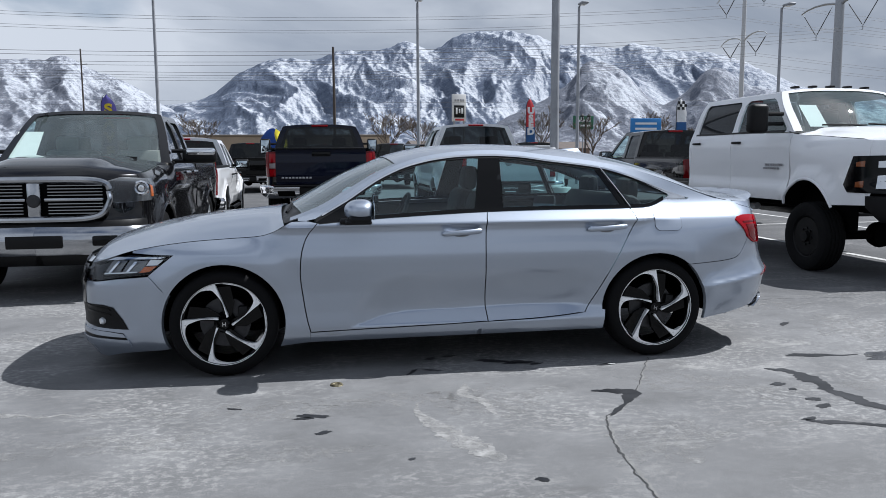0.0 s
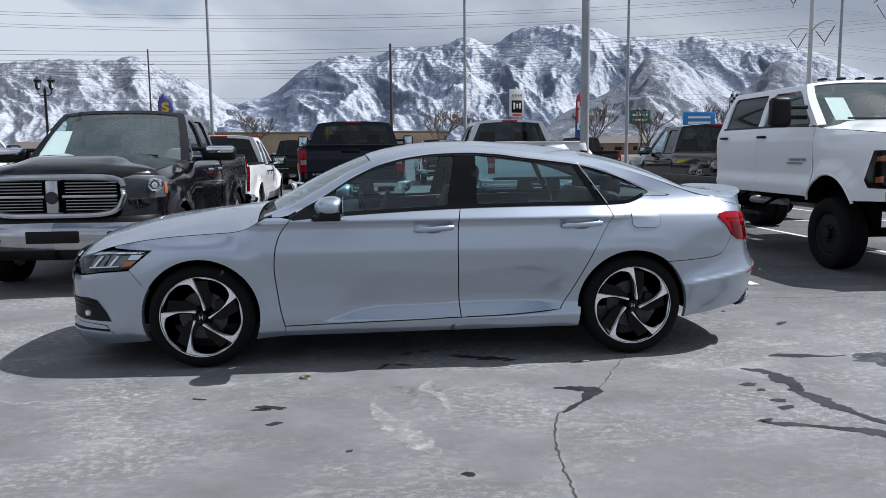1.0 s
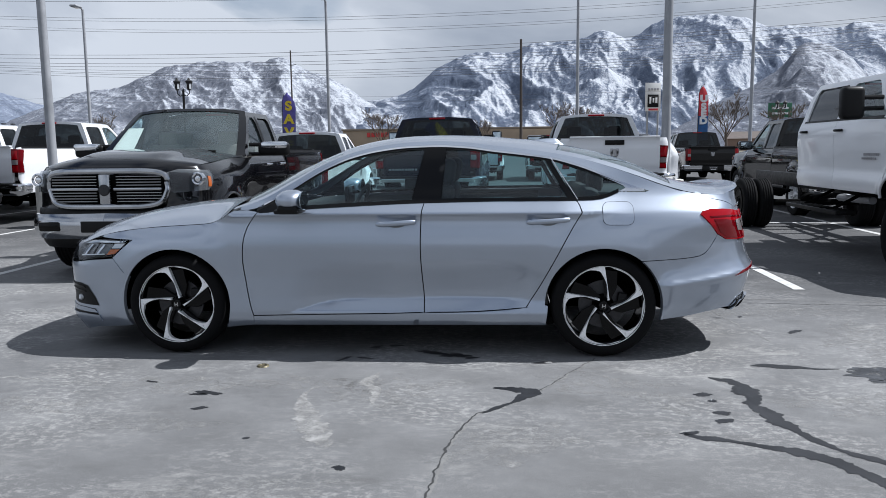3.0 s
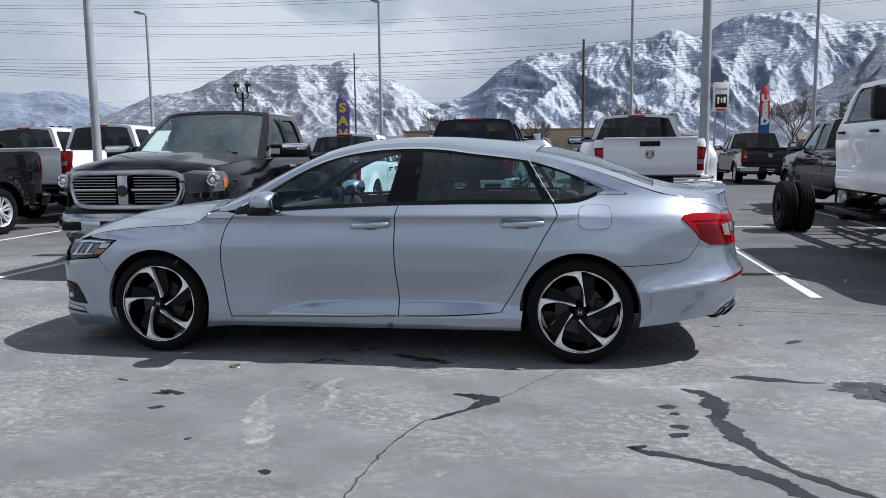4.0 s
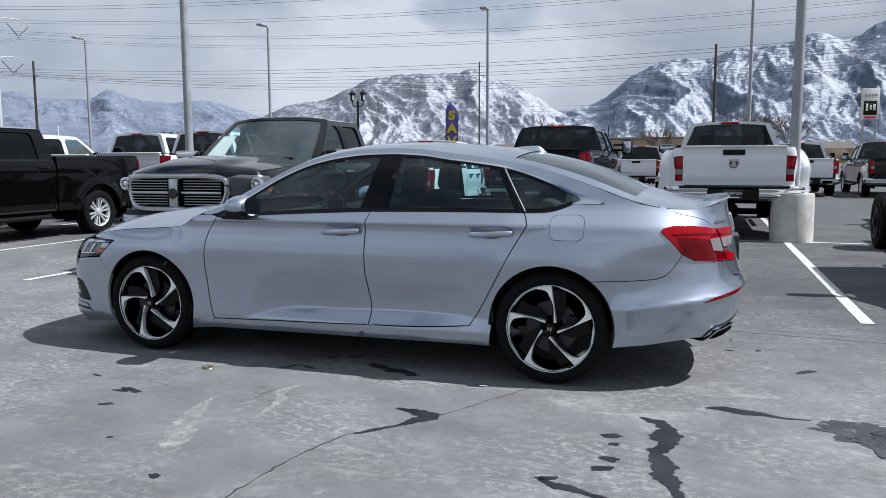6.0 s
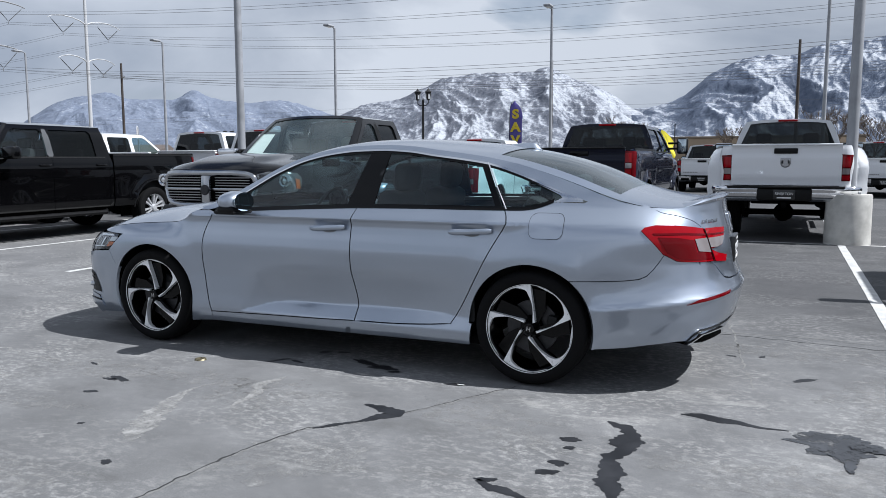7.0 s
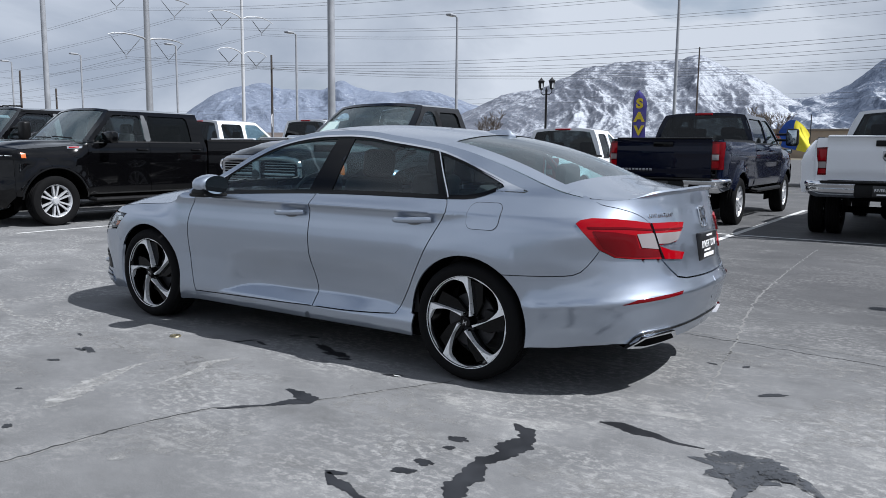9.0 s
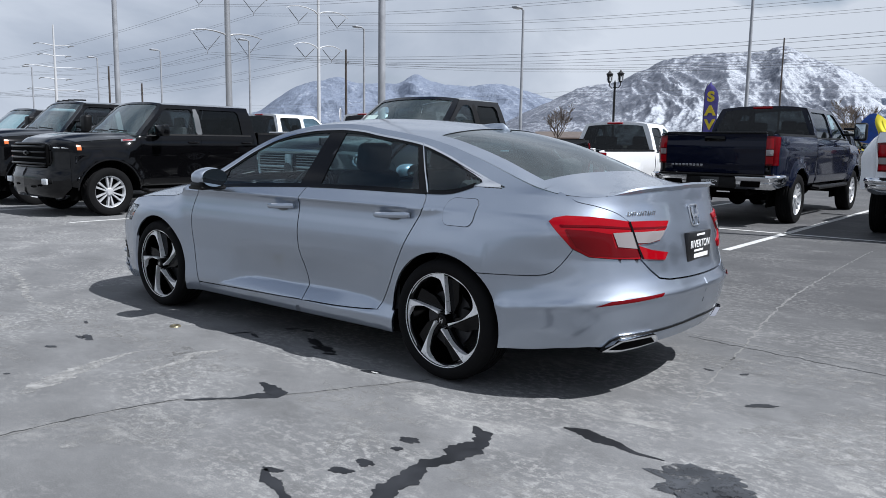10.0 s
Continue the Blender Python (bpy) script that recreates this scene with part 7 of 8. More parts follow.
            zz = sill + 0.20 + (bed_z - sill - 0.20) * q
            bulge = 0.012 * smoothstep(0.12, 0.2, q) * smoothstep(0.80, 0.7, q) + 0.02 * smoothstep(0.93, 1.0, q)
            return (tail + 0.004 + bulge, v * tw, zz)
        patch(bm, gate, 12, 18)
        face_up(bm, (1, 0, 0))
        box(bm, (tail - 0.04, 0, (sill + 0.2 + bed_z) / 2), (0.07, tw * 2 - 0.01, bed_z - sill - 0.22), 0.01)
        tg = part("tailgate", bm, paint, base)
        bm = bmesh.new()
        box(bm, (tail + 0.016, 0, bed_z - 0.085), (0.02, 0.34, 0.085), 0.012)
        part("gate_handle", bm, M_TRIM if paint is M_WHITE else M_GLOSS, tg)
        bm = bmesh.new()
        box(bm, (tail - 0.01, 0, bed_z + 0.012), (0.10, tw * 2, 0.03), 0.012)
        part("gate_cap", bm, M_TRIM if paint is not M_WHITE else paint, tg)
        if ram:
            bm = bmesh.new()
            lathe(bm, [(0.0, 0.012), (0.06, 0.012), (0.075, 0.0)], 24, "x", (tail + 0.016, 0, bed_z - 0.27))
            box(bm, (tail + 0.02, -0.05, bed_z - 0.24), (0.016, 0.05, 0.10), 0.02)
            box(bm, (tail + 0.02, 0.05, bed_z - 0.24), (0.016, 0.05, 0.10), 0.02)
            part("emblem", bm, M_BADGE, tg)
        else:
            bm = bmesh.new()
            for k in range(9):
                box(bm, (tail + 0.02, -tw + 0.12 + k * 0.062, bed_z - 0.52), (0.006, 0.045, 0.035), 0.004)
            part("name_bars", bm, M_BADGE, tg)
        # tail lights wrap round the bed's corners
        l0, l1, lz = at(tail - (0.05 if gate_lamp else 0.13)), sh.tail - (hw - 0.205), bed_z - gate_lamp
        deep = 0.45 if gate_lamp else 0.50
        if gate_lamp:
            sides("corner_post", [(at(tail - 0.18), bed_z - 0.004), (l1, bed_z - 0.004), (l1, sill + 0.19), (at(tail - 0.18), sill + 0.19)], paint, 0.002, 0.02, 0.04)
        for mir in (False, True):
            bm = bmesh.new()
            panel(bm, [(l0, lz - 0.05), (l1, lz - 0.04), (l1, lz - deep), (l0 + 0.03, lz - deep), (l0 + 0.05, lz - 0.30)], lambda s, z: sh(s, z, 0.012), 0.03, 0.03, lambda c: Vector((-0.7, -0.7 if c.y > 0 else 0.7, 0)), mir)
            tl = part("tail_light", bm, M_DEEPRED, base, "red tail light with pale reversing lens")
            for nm, z0, z1, mt in (("reverse_lens", 0.345, 0.255, M_GREYLENS), ("lamp_cell", 0.235, 0.075, M_RED), ("lamp_cell", deep - 0.025, 0.365, M_RED)):
                bm = bmesh.new()
                panel(bm, [(l1 - 0.115, lz - z1), (l1 - 0.02, lz - z1), (l1 - 0.02, lz - z0), (l1 - 0.115, lz - z0)], lambda s, z: sh(s, z, 0.018), 0.03, 0.006, None, mir)
                part(nm, bm, mt, tl)
        # rear bumper: bright ends that wrap round, a dark middle with the plate
        bmat = M_CHROME if bumper != "black" else M_TRIM
        e0, e1 = at(tail - 0.16), sh.tail - hw * 0.36
        bulge = curve([(sill - 0.06, 0.055), (sill + 0.0, 0.105), (sill + 0.05, 0.125), (sill + 0.09, 0.115), (sill + 0.12, 0.13), (sill + 0.17, 0.125), (sill + 0.19, 0.105)])
        for mir in (False, True):
            bm = bmesh.new()
            panel(bm, [(e0, sill + 0.02), (e0 + 0.02, sill + 0.185), (e1 - 0.05, sill + 0.185), (e1, sill + 0.10), (e1, sill - 0.05), (e0 + 0.16, sill - 0.05)], lambda s, z: sh(s, z, bulge(z)), 0.03, 0.09, lambda c: Vector((-0.8, -0.6 if c.y > 0 else 0.6, 0)), mir)
            be = part("bumper_end", bm, bmat, base)
            if style == "ram":
                continue
            bm = bmesh.new()
            q0 = sh.tail - (hw - 0.22)
            panel(bm, [(q0, sill + 0.085), (q0 + 0.30, sill + 0.085), (q0 + 0.32, sill - 0.01), (q0 + 0.02, sill - 0.01)], lambda s, z: sh(s, z, bulge(z) + 0.004), 0.03, 0.006, None, mir)
            part("step_pocket", bm, M_DARK, be)
        bm = bmesh.new()
        box(bm, (tail + 0.06, 0, sill + 0.06), (0.18, hw * 0.8, 0.20), 0.03)
        part("bumper_middle", bm, M_TRIM, base)
        bm = bmesh.new()
        box(bm, (tail + 0.08, 0, sill + 0.175), (0.24, hw * 1.7, 0.03), 0.01)
        part("bumper_step", bm, M_TRIM, base)
        if plate:
            bm = bmesh.new()
            box(bm, (tail + 0.16, 0, sill + 0.06), (0.012, 0.31, 0.155), 0.005)
            pl = part("number_plate", bm, M_PLATE, base)
            text_part("plate_name", "RIVERTON", 0.056, pose(tail + 0.168, 0, sill + 0.07, 90, 0, 90), M_SIGNWHITE, pl, 0.001)
            bm = bmesh.new()
            box(bm, (tail + 0.168, 0, sill + 0.01), (0.002, 0.20, 0.018))
            part("plate_bar", bm, M_SIGNWHITE, pl, smooth=False)
        bm = bmesh.new()
        box(bm, (tail + 0.05, 0, sill - 0.10), (0.3, 0.08, 0.08), 0.01)
        tube(bm, [(tail - 0.6, 0.5, sill - 0.12), (tail - 0.05, 0.55, sill - 0.12)], 0.04, 10)
        part("hitch", bm, M_DARK, base)
    for hx in (fx, rx):
        for sg in (-1, 1):
            if hx == rx and duals:
                truck_wheel(base, hx, sg * (hw + 0.05), r, wheels, 0.22)
                truck_wheel(base, hx, sg * (hw - 0.20), r, wheels, 0.22)
            else:
                truck_wheel(base, hx, sg * (hw - 0.13), r, wheels, 0.27)
        bm = bmesh.new()
        tube(bm, [(hx, -hw + 0.2, r), (hx, hw - 0.2, r)], 0.055, 10)
        lathe(bm, [(0.0, -0.12), (0.14, -0.08), (0.16, 0.0), (0.14, 0.08), (0.0, 0.12)], 16, "x", (hx, 0.0, r))
        part("axle", bm, M_DARK, base)
    return base


FACE_NEAR, FACE_FAR = 90, -90
def window_sheet(owner, x, y, z, w, h):
    """A paper sheet standing behind a windscreen."""
    bm = bmesh.new()
    patch(bm, lambda u, q: (x + 0.75 * h * u, y + w * q, z + 0.66 * h * u), 2, 2)
    part("window_sheet", bm, M_PAPER, owner, "white paper sheet behind the windscreen")


ram_black = pickup(pose(-3.44, 4.78, 0, 0, 0, FACE_NEAR), "charcoal black pickup truck with big chrome grille, parked nose out", M_CHARCOAL, wb=3.57, fo=0.98, ro=1.24, hw=0.995, r=0.40,
                   sill=0.50, hood_z=1.235, belt_z=1.31, roof_z=1.94, bed_z=1.36, style="ram", mirrors="flip", clear=1.0)
window_sheet(ram_black, -0.98, 0.55, 1.37, 0.28, 0.46)
pickup(pose(-9.42, 4.335, 0, 0, 0, FACE_NEAR), "glossy black crew-cab pickup truck on silver alloy wheels", M_BLACK, hood_z=1.235, belt_z=1.36, roof_z=1.95, bed_z=1.42, bumper="black", wb=3.98, badge=True, cowl_in=0.47, cab_back=1.0, post=-0.16, rake=0.66, arch_gap=0.13, rear_post=0.30)
pickup(pose(-12.35, 4.4, 0, 0, 0, FACE_NEAR), "black heavy-duty pickup truck with tow mirrors", M_BLACK, wb=4.03, hw=1.02, r=0.42, sill=0.55, hood_z=1.30, belt_z=1.40, roof_z=2.03, bed_z=1.45, mirrors="tow", lights=True, bumper="black", badge=True, cowl_in=0.47, cab_back=1.0, post=-0.16, rake=0.66, arch_gap=0.12, rear_post=0.28)
pickup(pose(-15.3, 4.5, 0, 0, 0, FACE_NEAR), "dark pickup truck parked in the row of black trucks", M_CHARCOAL, hood_z=1.18, belt_z=1.29, roof_z=1.95, bumper="black", cowl_in=0.42, cab_back=1.15, post=-0.15)
pickup(pose(-3.45, 11.06, 0, 0, 0, FACE_FAR), "white mid-size pickup truck seen with its tailgate", M_WHITE, wb=3.26, fo=0.9, ro=1.13, hw=0.94, r=0.38, sill=0.42, hood_z=1.03, belt_z=1.15, roof_z=1.77, bed_z=1.20, bumper="chrome")
pickup(pose(-0.71, 11.98, 0, 0, 0, FACE_FAR), "dark navy heavy-duty pickup truck with chrome bumper", M_NAVY, wb=4.03, fo=1.0, ro=1.25, hw=1.02, r=0.42, sill=0.66, hood_z=1.34, belt_z=1.46, roof_z=2.06, bed_z=1.50, arch_gap=0.11, mirrors="tow", wheels="alloy", cowl_in=0.45, cab_back=1.0, post=-0.12)
pickup(pose(2.70, 11.65, 0, 0, 0, FACE_FAR), "white heavy-duty pickup truck with dual rear wheels and chrome bumper", M_WHITE, wb=4.29, fo=1.0, ro=1.30, hw=0.99, r=0.40, sill=0.70, hood_z=1.36, belt_z=1.49, roof_z=2.08, bed_z=1.52, arch_up=0.08, gate_lamp=0.10, style="ram", mirrors="flip", duals=True, wheels="chrome", cab_back=0.55)
pickup(pose(7.30, 11.5, 0, 0, 0, FACE_FAR), "black pickup truck parked behind the white chassis cab", M_BLACK, hood_z=1.18, belt_z=1.29, roof_z=1.94, bumper="chrome")
pickup(pose(-9.60, 11.75, 0, 0, 0, FACE_FAR), "white pickup truck parked with its tailgate to the lane", M_WHITE, wb=4.03, r=0.42, sill=0.60, hood_z=1.34, belt_z=1.46, roof_z=2.10, bed_z=1.50)
pickup(pose(-12.05, 12.3, 0, 0, 0, FACE_FAR), "white pickup truck with roof marker lamps in the second row", M_WHITE, wb=4.03, r=0.42, sill=0.60, hood_z=1.34, belt_z=1.46, roof_z=2.10, bed_z=1.48, lights=True)
pickup(pose(-14.65, 10.95, 0, 0, 0, FACE_FAR), "white crew-cab pickup truck behind the black trucks", M_WHITE, wb=4.03, sill=0.56, hood_z=1.30, belt_z=1.42, roof_z=2.06, bed_z=1.46, cab_back=0.9)
for x, y, lab, pnt, st in ((-3.4, 27.5, "black pickup truck in the far row", M_BLACK, "chevy"), (-0.4, 30.5, "white pickup truck in the far row", M_WHITE, "chevy"), (2.7, 29.5, "dark grey pickup truck in the far row", M_CHARCOAL, "chevy"),
                           (5.7, 27.6, "white pickup truck in the far row beside a dark one", M_WHITE, "chevy"), (8.5, 27.2, "black pickup truck with ram emblem in the far row", M_BLACK, "ram")):
    pickup(pose(x, y, 0, 0, 0, FACE_FAR), lab, pnt, style=st, hood_z=1.18, belt_z=1.29, roof_z=1.95)


def chassis_cab():
    base = pickup(pose(5.83, 5.005, 0, 0, 0, FACE_NEAR), "white crew chassis cab truck with bare black frame, dual wheels", M_WHITE, wb=5.05, fo=1.24, ro=1.1, hw=1.0, r=0.405,
                  sill=0.80, hood_z=1.54, belt_z=1.65, roof_z=2.21, bed=False, duals=True, style="chevy", mirrors="tow", lights=True, bumper="black", wheels="steel", cab_back=0.39, clear=1.0, group="", cowl_in=0.27, post=-0.05, arch_up=0.19, rake=0.72)
    tagged(base, category="truck")
    for sg in (-1, 1):
        bm = bmesh.new()
        box(bm, (2.0, sg * 0.43, 0.80), (3.7, 0.08, 0.22), 0.012)
        part("frame_rail", bm, M_TRIM, base)
        bm = bmesh.new()
        for k in range(5):
            box(bm, (2.6, sg * 0.53, 0.62 - 0.028 * k + 0.02), (1.4 - 0.22 * k, 0.075, 0.022), 0.004)
        part("leaf_spring", bm, M_DARK, base)
        bm = bmesh.new()
        box(bm, (-1.15 + 0.9, sg * 0.93, 0.52), (1.7, 0.24, 0.05), 0.01)
        for k in range(8):
            box(bm, (-0.95 + 0.2 * k, sg * 0.93, 0.55), (0.03, 0.20, 0.012))
        st = part("step_board", bm, M_TRIM, base)
        for k in (-0.7, 0.2):
            bm = bmesh.new()
            tube(bm, [(k, sg * 0.55, 0.74), (k + 0.02, sg * 0.80, 0.60), (k + 0.02, sg * 0.92, 0.54)], 0.022, 8)
            part("step_bracket", bm, M_DARK, st)
    for k in (0.7, 1.5, 2.1, 3.1, 3.75):
        bm = bmesh.new()
        box(bm, (k, 0, 0.80), (0.09, 0.82, 0.15), 0.01)
        part("cross_member", bm, M_DARK, base)
    bm = bmesh.new()
    lathe(bm, [(0.0, -0.55), (0.20, -0.55), (0.22, -0.52), (0.22, 0.52), (0.20, 0.55), (0.0, 0.55)], 24, "x", (0.55, -0.72, 0.66))
    part("fuel_tank", bm, M_TRIM, base)
    bm = bmesh.new()
    tube(bm, [(-0.4, 0.3, 0.62), (0.6, 0.3, 0.60), (1.2, -0.2, 0.60), (1.8, -0.35, 0.58), (2.2, -0.66, 0.52)], 0.05, 10)
    part("exhaust_pipe", bm, M_STEEL, base)
    bm = bmesh.new()
    tube(bm, [(-0.8, 0, 0.66), (1.3, 0, 0.60), (2.5, 0, 0.48)], 0.045, 10)
    part("drive_shaft", bm, M_DARK, base)
    for k in range(7):
        for x, z, w, h in ((-2.02 + 0.055 * k, 1.235, 0.038, 0.028), (-1.95 + 0.05 * k, 1.19, 0.034, 0.024)):
            bm = bmesh.new()
            box(bm, (x, 1.010, z), (w, 0.006, h))
            part("badge_bar", bm, M_BADGE, base, smooth=False)
    bm = bmesh.new()
    patch(bm, lambda u, w: (-2.02 + 0.26 * u, 0.40 + 0.24 * w, 1.70 + 0.28 * u), 2, 2)
    part("window_sheet", bm, M_PAPER, base, "white paper sheet behind the windscreen")


chassis_cab()


# ---- lamp posts, power line, flags and signs ----
def lamp_post(x, y, footing=False, top=8.3, radius=0.075):
    base = thing("street_lamp", pose(x, y, 0), "tall grey steel car park lamp post" + (" on a round concrete footing" if footing else ""), "lamp post", "car park lamps")
    z0 = 0.0
    if footing:
        bm = bmesh.new()
        lathe(bm, [(0.0, 0.0), (0.33, 0.0), (0.33, 0.03), (0.325, 0.74), (0.315, 0.77), (0.0, 0.775)], 40, "z")
        part("footing", bm, M_CONCRETE, base, "weathered round concrete footing")
        bm = bmesh.new()
        box(bm, (0, 0, 0.79), (0.30, 0.30, 0.03), 0.006)
        box(bm, (0, 0, 0.84), (0.22, 0.22, 0.09), 0.02)
        part("base_plate", bm, M_STEEL, base)
        z0 = 0.80
    bm = bmesh.new()
    tube(bm, [(0, 0, z0), (0, 0, top * 0.5), (0, 0, top)], [radius * 1.12, radius, radius * 0.8], 14)
    part("post", bm, M_POLE, base)
    bm = bmesh.new()
    tube(bm, [(0, 0, top - 0.05), (0, -0.12, top + 0.02), (0, -0.34, top + 0.04)], 0.035, 8)
    part("arm", bm, M_POLE, base)
    bm = bmesh.new()
    box(bm, (0, -0.58, top + 0.045), (0.34, 0.60, 0.11), 0.045, None, 3)
    head = part("lamp_head", bm, M_POLE, base)
    bm = bmesh.new()
    box(bm, (0, -0.58, top - 0.014), (0.26, 0.44, 0.012), 0.004)
    part("lens", bm, M_LENS, head)


for x, y, foot in ((3.62, 8.35, True), (-7.61, 7.95, True), (-7.66, 30.9, False), (3.98, 30.2, False), (11.62, 30.05, False), (21.34, 29.0, False), (-19.7, 31.2, False),
                   (-31.72, 31.25, False), (-43.05, 30.9, False), (-54.5, 30.7, False), (-64.75, 30.6, False), (-79.6, 31.2, False), (-18.64, 7.95, True)):
    lamp_post(x, y, foot)


def lantern_post(x, y, height=5.6):
    base = thing("lantern_post", pose(x, y, 0), "black iron lantern post with twin lanterns", "lamp post", "lantern posts")
    bm = bmesh.new()
    lathe(bm, [(0.0, 0), (0.20, 0), (0.20, 0.10), (0.13, 0.30), (0.10, 0.9), (0.075, 1.0), (0.065, height - 0.75), (0.09, height - 0.70), (0.05, height - 0.6), (0.0, height - 0.45)], 16, "z")
    part("post", bm, M_BLKMETAL, base)
    for sg in (-1, 1):
        bm = bmesh.new()
        tube(bm, [(0, 0, height - 0.9), (sg * 0.2, 0, height - 0.95), (sg * 0.36, 0, height - 0.80), (sg * 0.36, 0, height - 0.62)], 0.03, 8)
        part("arm", bm, M_BLKMETAL, base)
        bm = bmesh.new()
        lathe(bm, [(0.0, height - 0.64), (0.10, height - 0.62), (0.20, height - 0.14), (0.24, height - 0.12), (0.10, height - 0.02), (0.02, height + 0.10), (0.0, height + 0.1)], 8, "z", (sg * 0.36, 0, 0))
        lan = part("lantern", bm, M_BLKMETAL, base)
        bm = bmesh.new()
        for k in range(4):
            a = k * math.pi / 2 + math.pi / 4
            box(bm, (sg * 0.36 + 0.155 * math.cos(a), 0.155 * math.sin(a), height - 0.38), (0.012, 0.10, 0.34), 0.0, Matrix.Rotation(a, 3, "Z"))
        part("pane", bm, M_LENS, lan, smooth=False)


lantern_post(-18.09, 38.77)
lantern_post(26.6, 70.6, 5.5)


def steel_tower(x, y, z0, radius, arms, top, steel, label):
    """A tapered pole; each tier of arms is (height at the pole, rise, reach, drop of the insulators, their spread)."""
    base = thing("transmission_tower", pose(x, y, z0), label, "power pole", "power line")
    bm = bmesh.new()
    tube(bm, [(0, 0, -0.5 - z0), (0, 0, top * 0.5), (0, 0, top)], [radius * 1.2, radius, radius * 0.7], 16)
    part("shaft", bm, steel, base)
    for z, rise, reach, drop, mid, spread in arms:
        for sg in (-1, 1):
            bm = bmesh.new()
            tube(bm, [(0, 0, z - 0.3), (0, sg * reach * 0.14, z + rise * 0.45), (0, sg * reach * 0.36, z + rise * 0.9), (0, sg * reach * 0.62, z + rise), (0, sg * reach * 0.86, z + rise * 0.6),
                      (0, sg * reach, z)], [0.27, 0.25, 0.22, 0.19, 0.15, 0.12] if steel is M_STEEL else [0.20, 0.18, 0.16, 0.14, 0.11, 0.09], 8)
            part("cross_arm", bm, steel, base)
            low = Vector((0, sg * mid, z - drop))
            for dy in (-spread, spread):
                hang = Vector((0, sg * mid + dy, z - 0.1))
                d = low - hang
                bm = bmesh.new()
                tube(bm, [hang, hang + d * 0.12], 0.035, 6)
                tube(bm, [hang + d * 0.10, hang + d * 0.94], 0.10 if steel is M_PALESTEEL else 0.075, 8)
                tube(bm, [hang + d * 0.92, low], 0.035, 6)
                part("insulator", bm, M_BLKMETAL, base)
            bm = bmesh.new()
            tube(bm, [low + Vector((0, 0, 0.15)), low - Vector((0, 0, 0.75))], 0.08, 6)
            part("clamp", bm, M_STEEL, base)


# two parallel lines, poles every 275 m: (x, y, ground)
LINE_1 = [(-729, 122, 0.0), (-454, 123.5, 0.0), (-179.3, 125.1, 0.0), (95.7, 127.2, -0.5), (371, 129, -1.0)]
LINE_2 = [(-730, 157, 0.0), (-455, 157.6, 0.0), (-180, 158.3, 0.0), (95.2, 159.0, -2.4), (370, 160, -3.5)]
ARMS_1 = ((29.4, 0.75, 11.4, 4.9, 6.5, 4.4), (40.4, 0.75, 13.6, 4.0, 8.7, 4.2))
ARMS_2 = ((29.2, 1.2, 9.7, 3.2, 5.3, 3.8), (39.6, 1.2, 12.4, 3.4, 7.7, 3.8))
for x, y, z0 in LINE_1[1:]:
    steel_tower(x, y, z0, 0.80, ARMS_1, 58, M_STEEL, "steel power line pole with curved cross arms")
for x, y, z0 in LINE_2[1:]:
    steel_tower(x, y, z0, 0.47, ARMS_2, 60, M_PALESTEEL, "tall pale steel transmission pole with two tiers of arms")


def many_arm_tower(x, y):
    base = thing("transmission_tower", pose(x, y, 0), "distant steel pole with many cross arms", "power pole", "power line")
    bm = bmesh.new()
    tube(bm, [(0, 0, 0), (0, 0, 34)], [0.55, 0.22], 12)
    part("shaft", bm, M_PALESTEEL, base)
    for z, reach in ((28.0, 5.0), (25.0, 4.0), (21.6, 8.2), (18.2, 4.0), (15.0, 7.4)):
        for sg in (-1, 1):
            bm = bmesh.new()
            tube(bm, [(0, 0, z), (0, sg * reach * 0.6, z + 0.35), (0, sg * reach, z + 0.3)], [0.16, 0.12, 0.08], 6)
            part("cross_arm", bm, M_PALESTEEL, base)
            bm = bmesh.new()
            tube(bm, [(-1.9, sg * reach, z + 0.1), (0, sg * reach, z + 0.3), (1.9, sg * reach, z + 0.1)], 0.13, 6)
            part("insulator", bm, M_STEEL, base)


many_arm_tower(-234, 103)


M_WIRE = worn("weathered_cable", (0.10, 0.10, 0.105), 0.6, 0.3, scale=2, amount=0.2)


def wire(name, a, b, sag, radius=0.030):
    bm = bmesh.new()
    n = 28
    tube(bm, [Vector(a).lerp(Vector(b), i / n) - Vector((0, 0, 4 * sag * (i / n) * (1 - i / n))) for i in range(n + 1)], radius, 5)
    ob = part(name, bm, M_WIRE)
    return tagged(ob, "thin dark power line cable hung between poles", "cable", "power line cables")


for line, arms in ((LINE_1, ARMS_1), (LINE_2, ARMS_2)):
    for (xa, ya, za), (xb, yb, zb) in zip(line, line[1:]):
        for z, rise, reach, drop, mid, spread in arms:
            for sg in (-1, 1):
                for off in (0.2, 0.75):
                    h = z - drop - off
                    wire("power_cable", (xa, ya + sg * mid, za + h), (xb, yb + sg * mid, zb + h), 6.8)
for z, y in ((19.4, 235), (17.9, 236)):
    for xa in (-420, -140, 140):
        wire("power_cable", (xa, y, z), (xa + 280, y, z), 1.6, 0.025)


def utility_pole(x, y, height, radius, arm=True):
    base = thing("utility_pole", pose(x, y, 0), "slim dark wooden utility pole", "power pole", "utility poles")
    bm = bmesh.new()
    tube(bm, [(0, 0, 0), (0, 0, height)], [radius, radius * 0.7], 10)
    part("shaft", bm, M_WOOD, base)
    if arm:
        bm = bmesh.new()
        tube(bm, [(0, 0, height * 0.86), (height * 0.05, -0.1, height * 0.87)], radius * 0.4, 6)
        part("bracket", bm, M_STEEL, base)


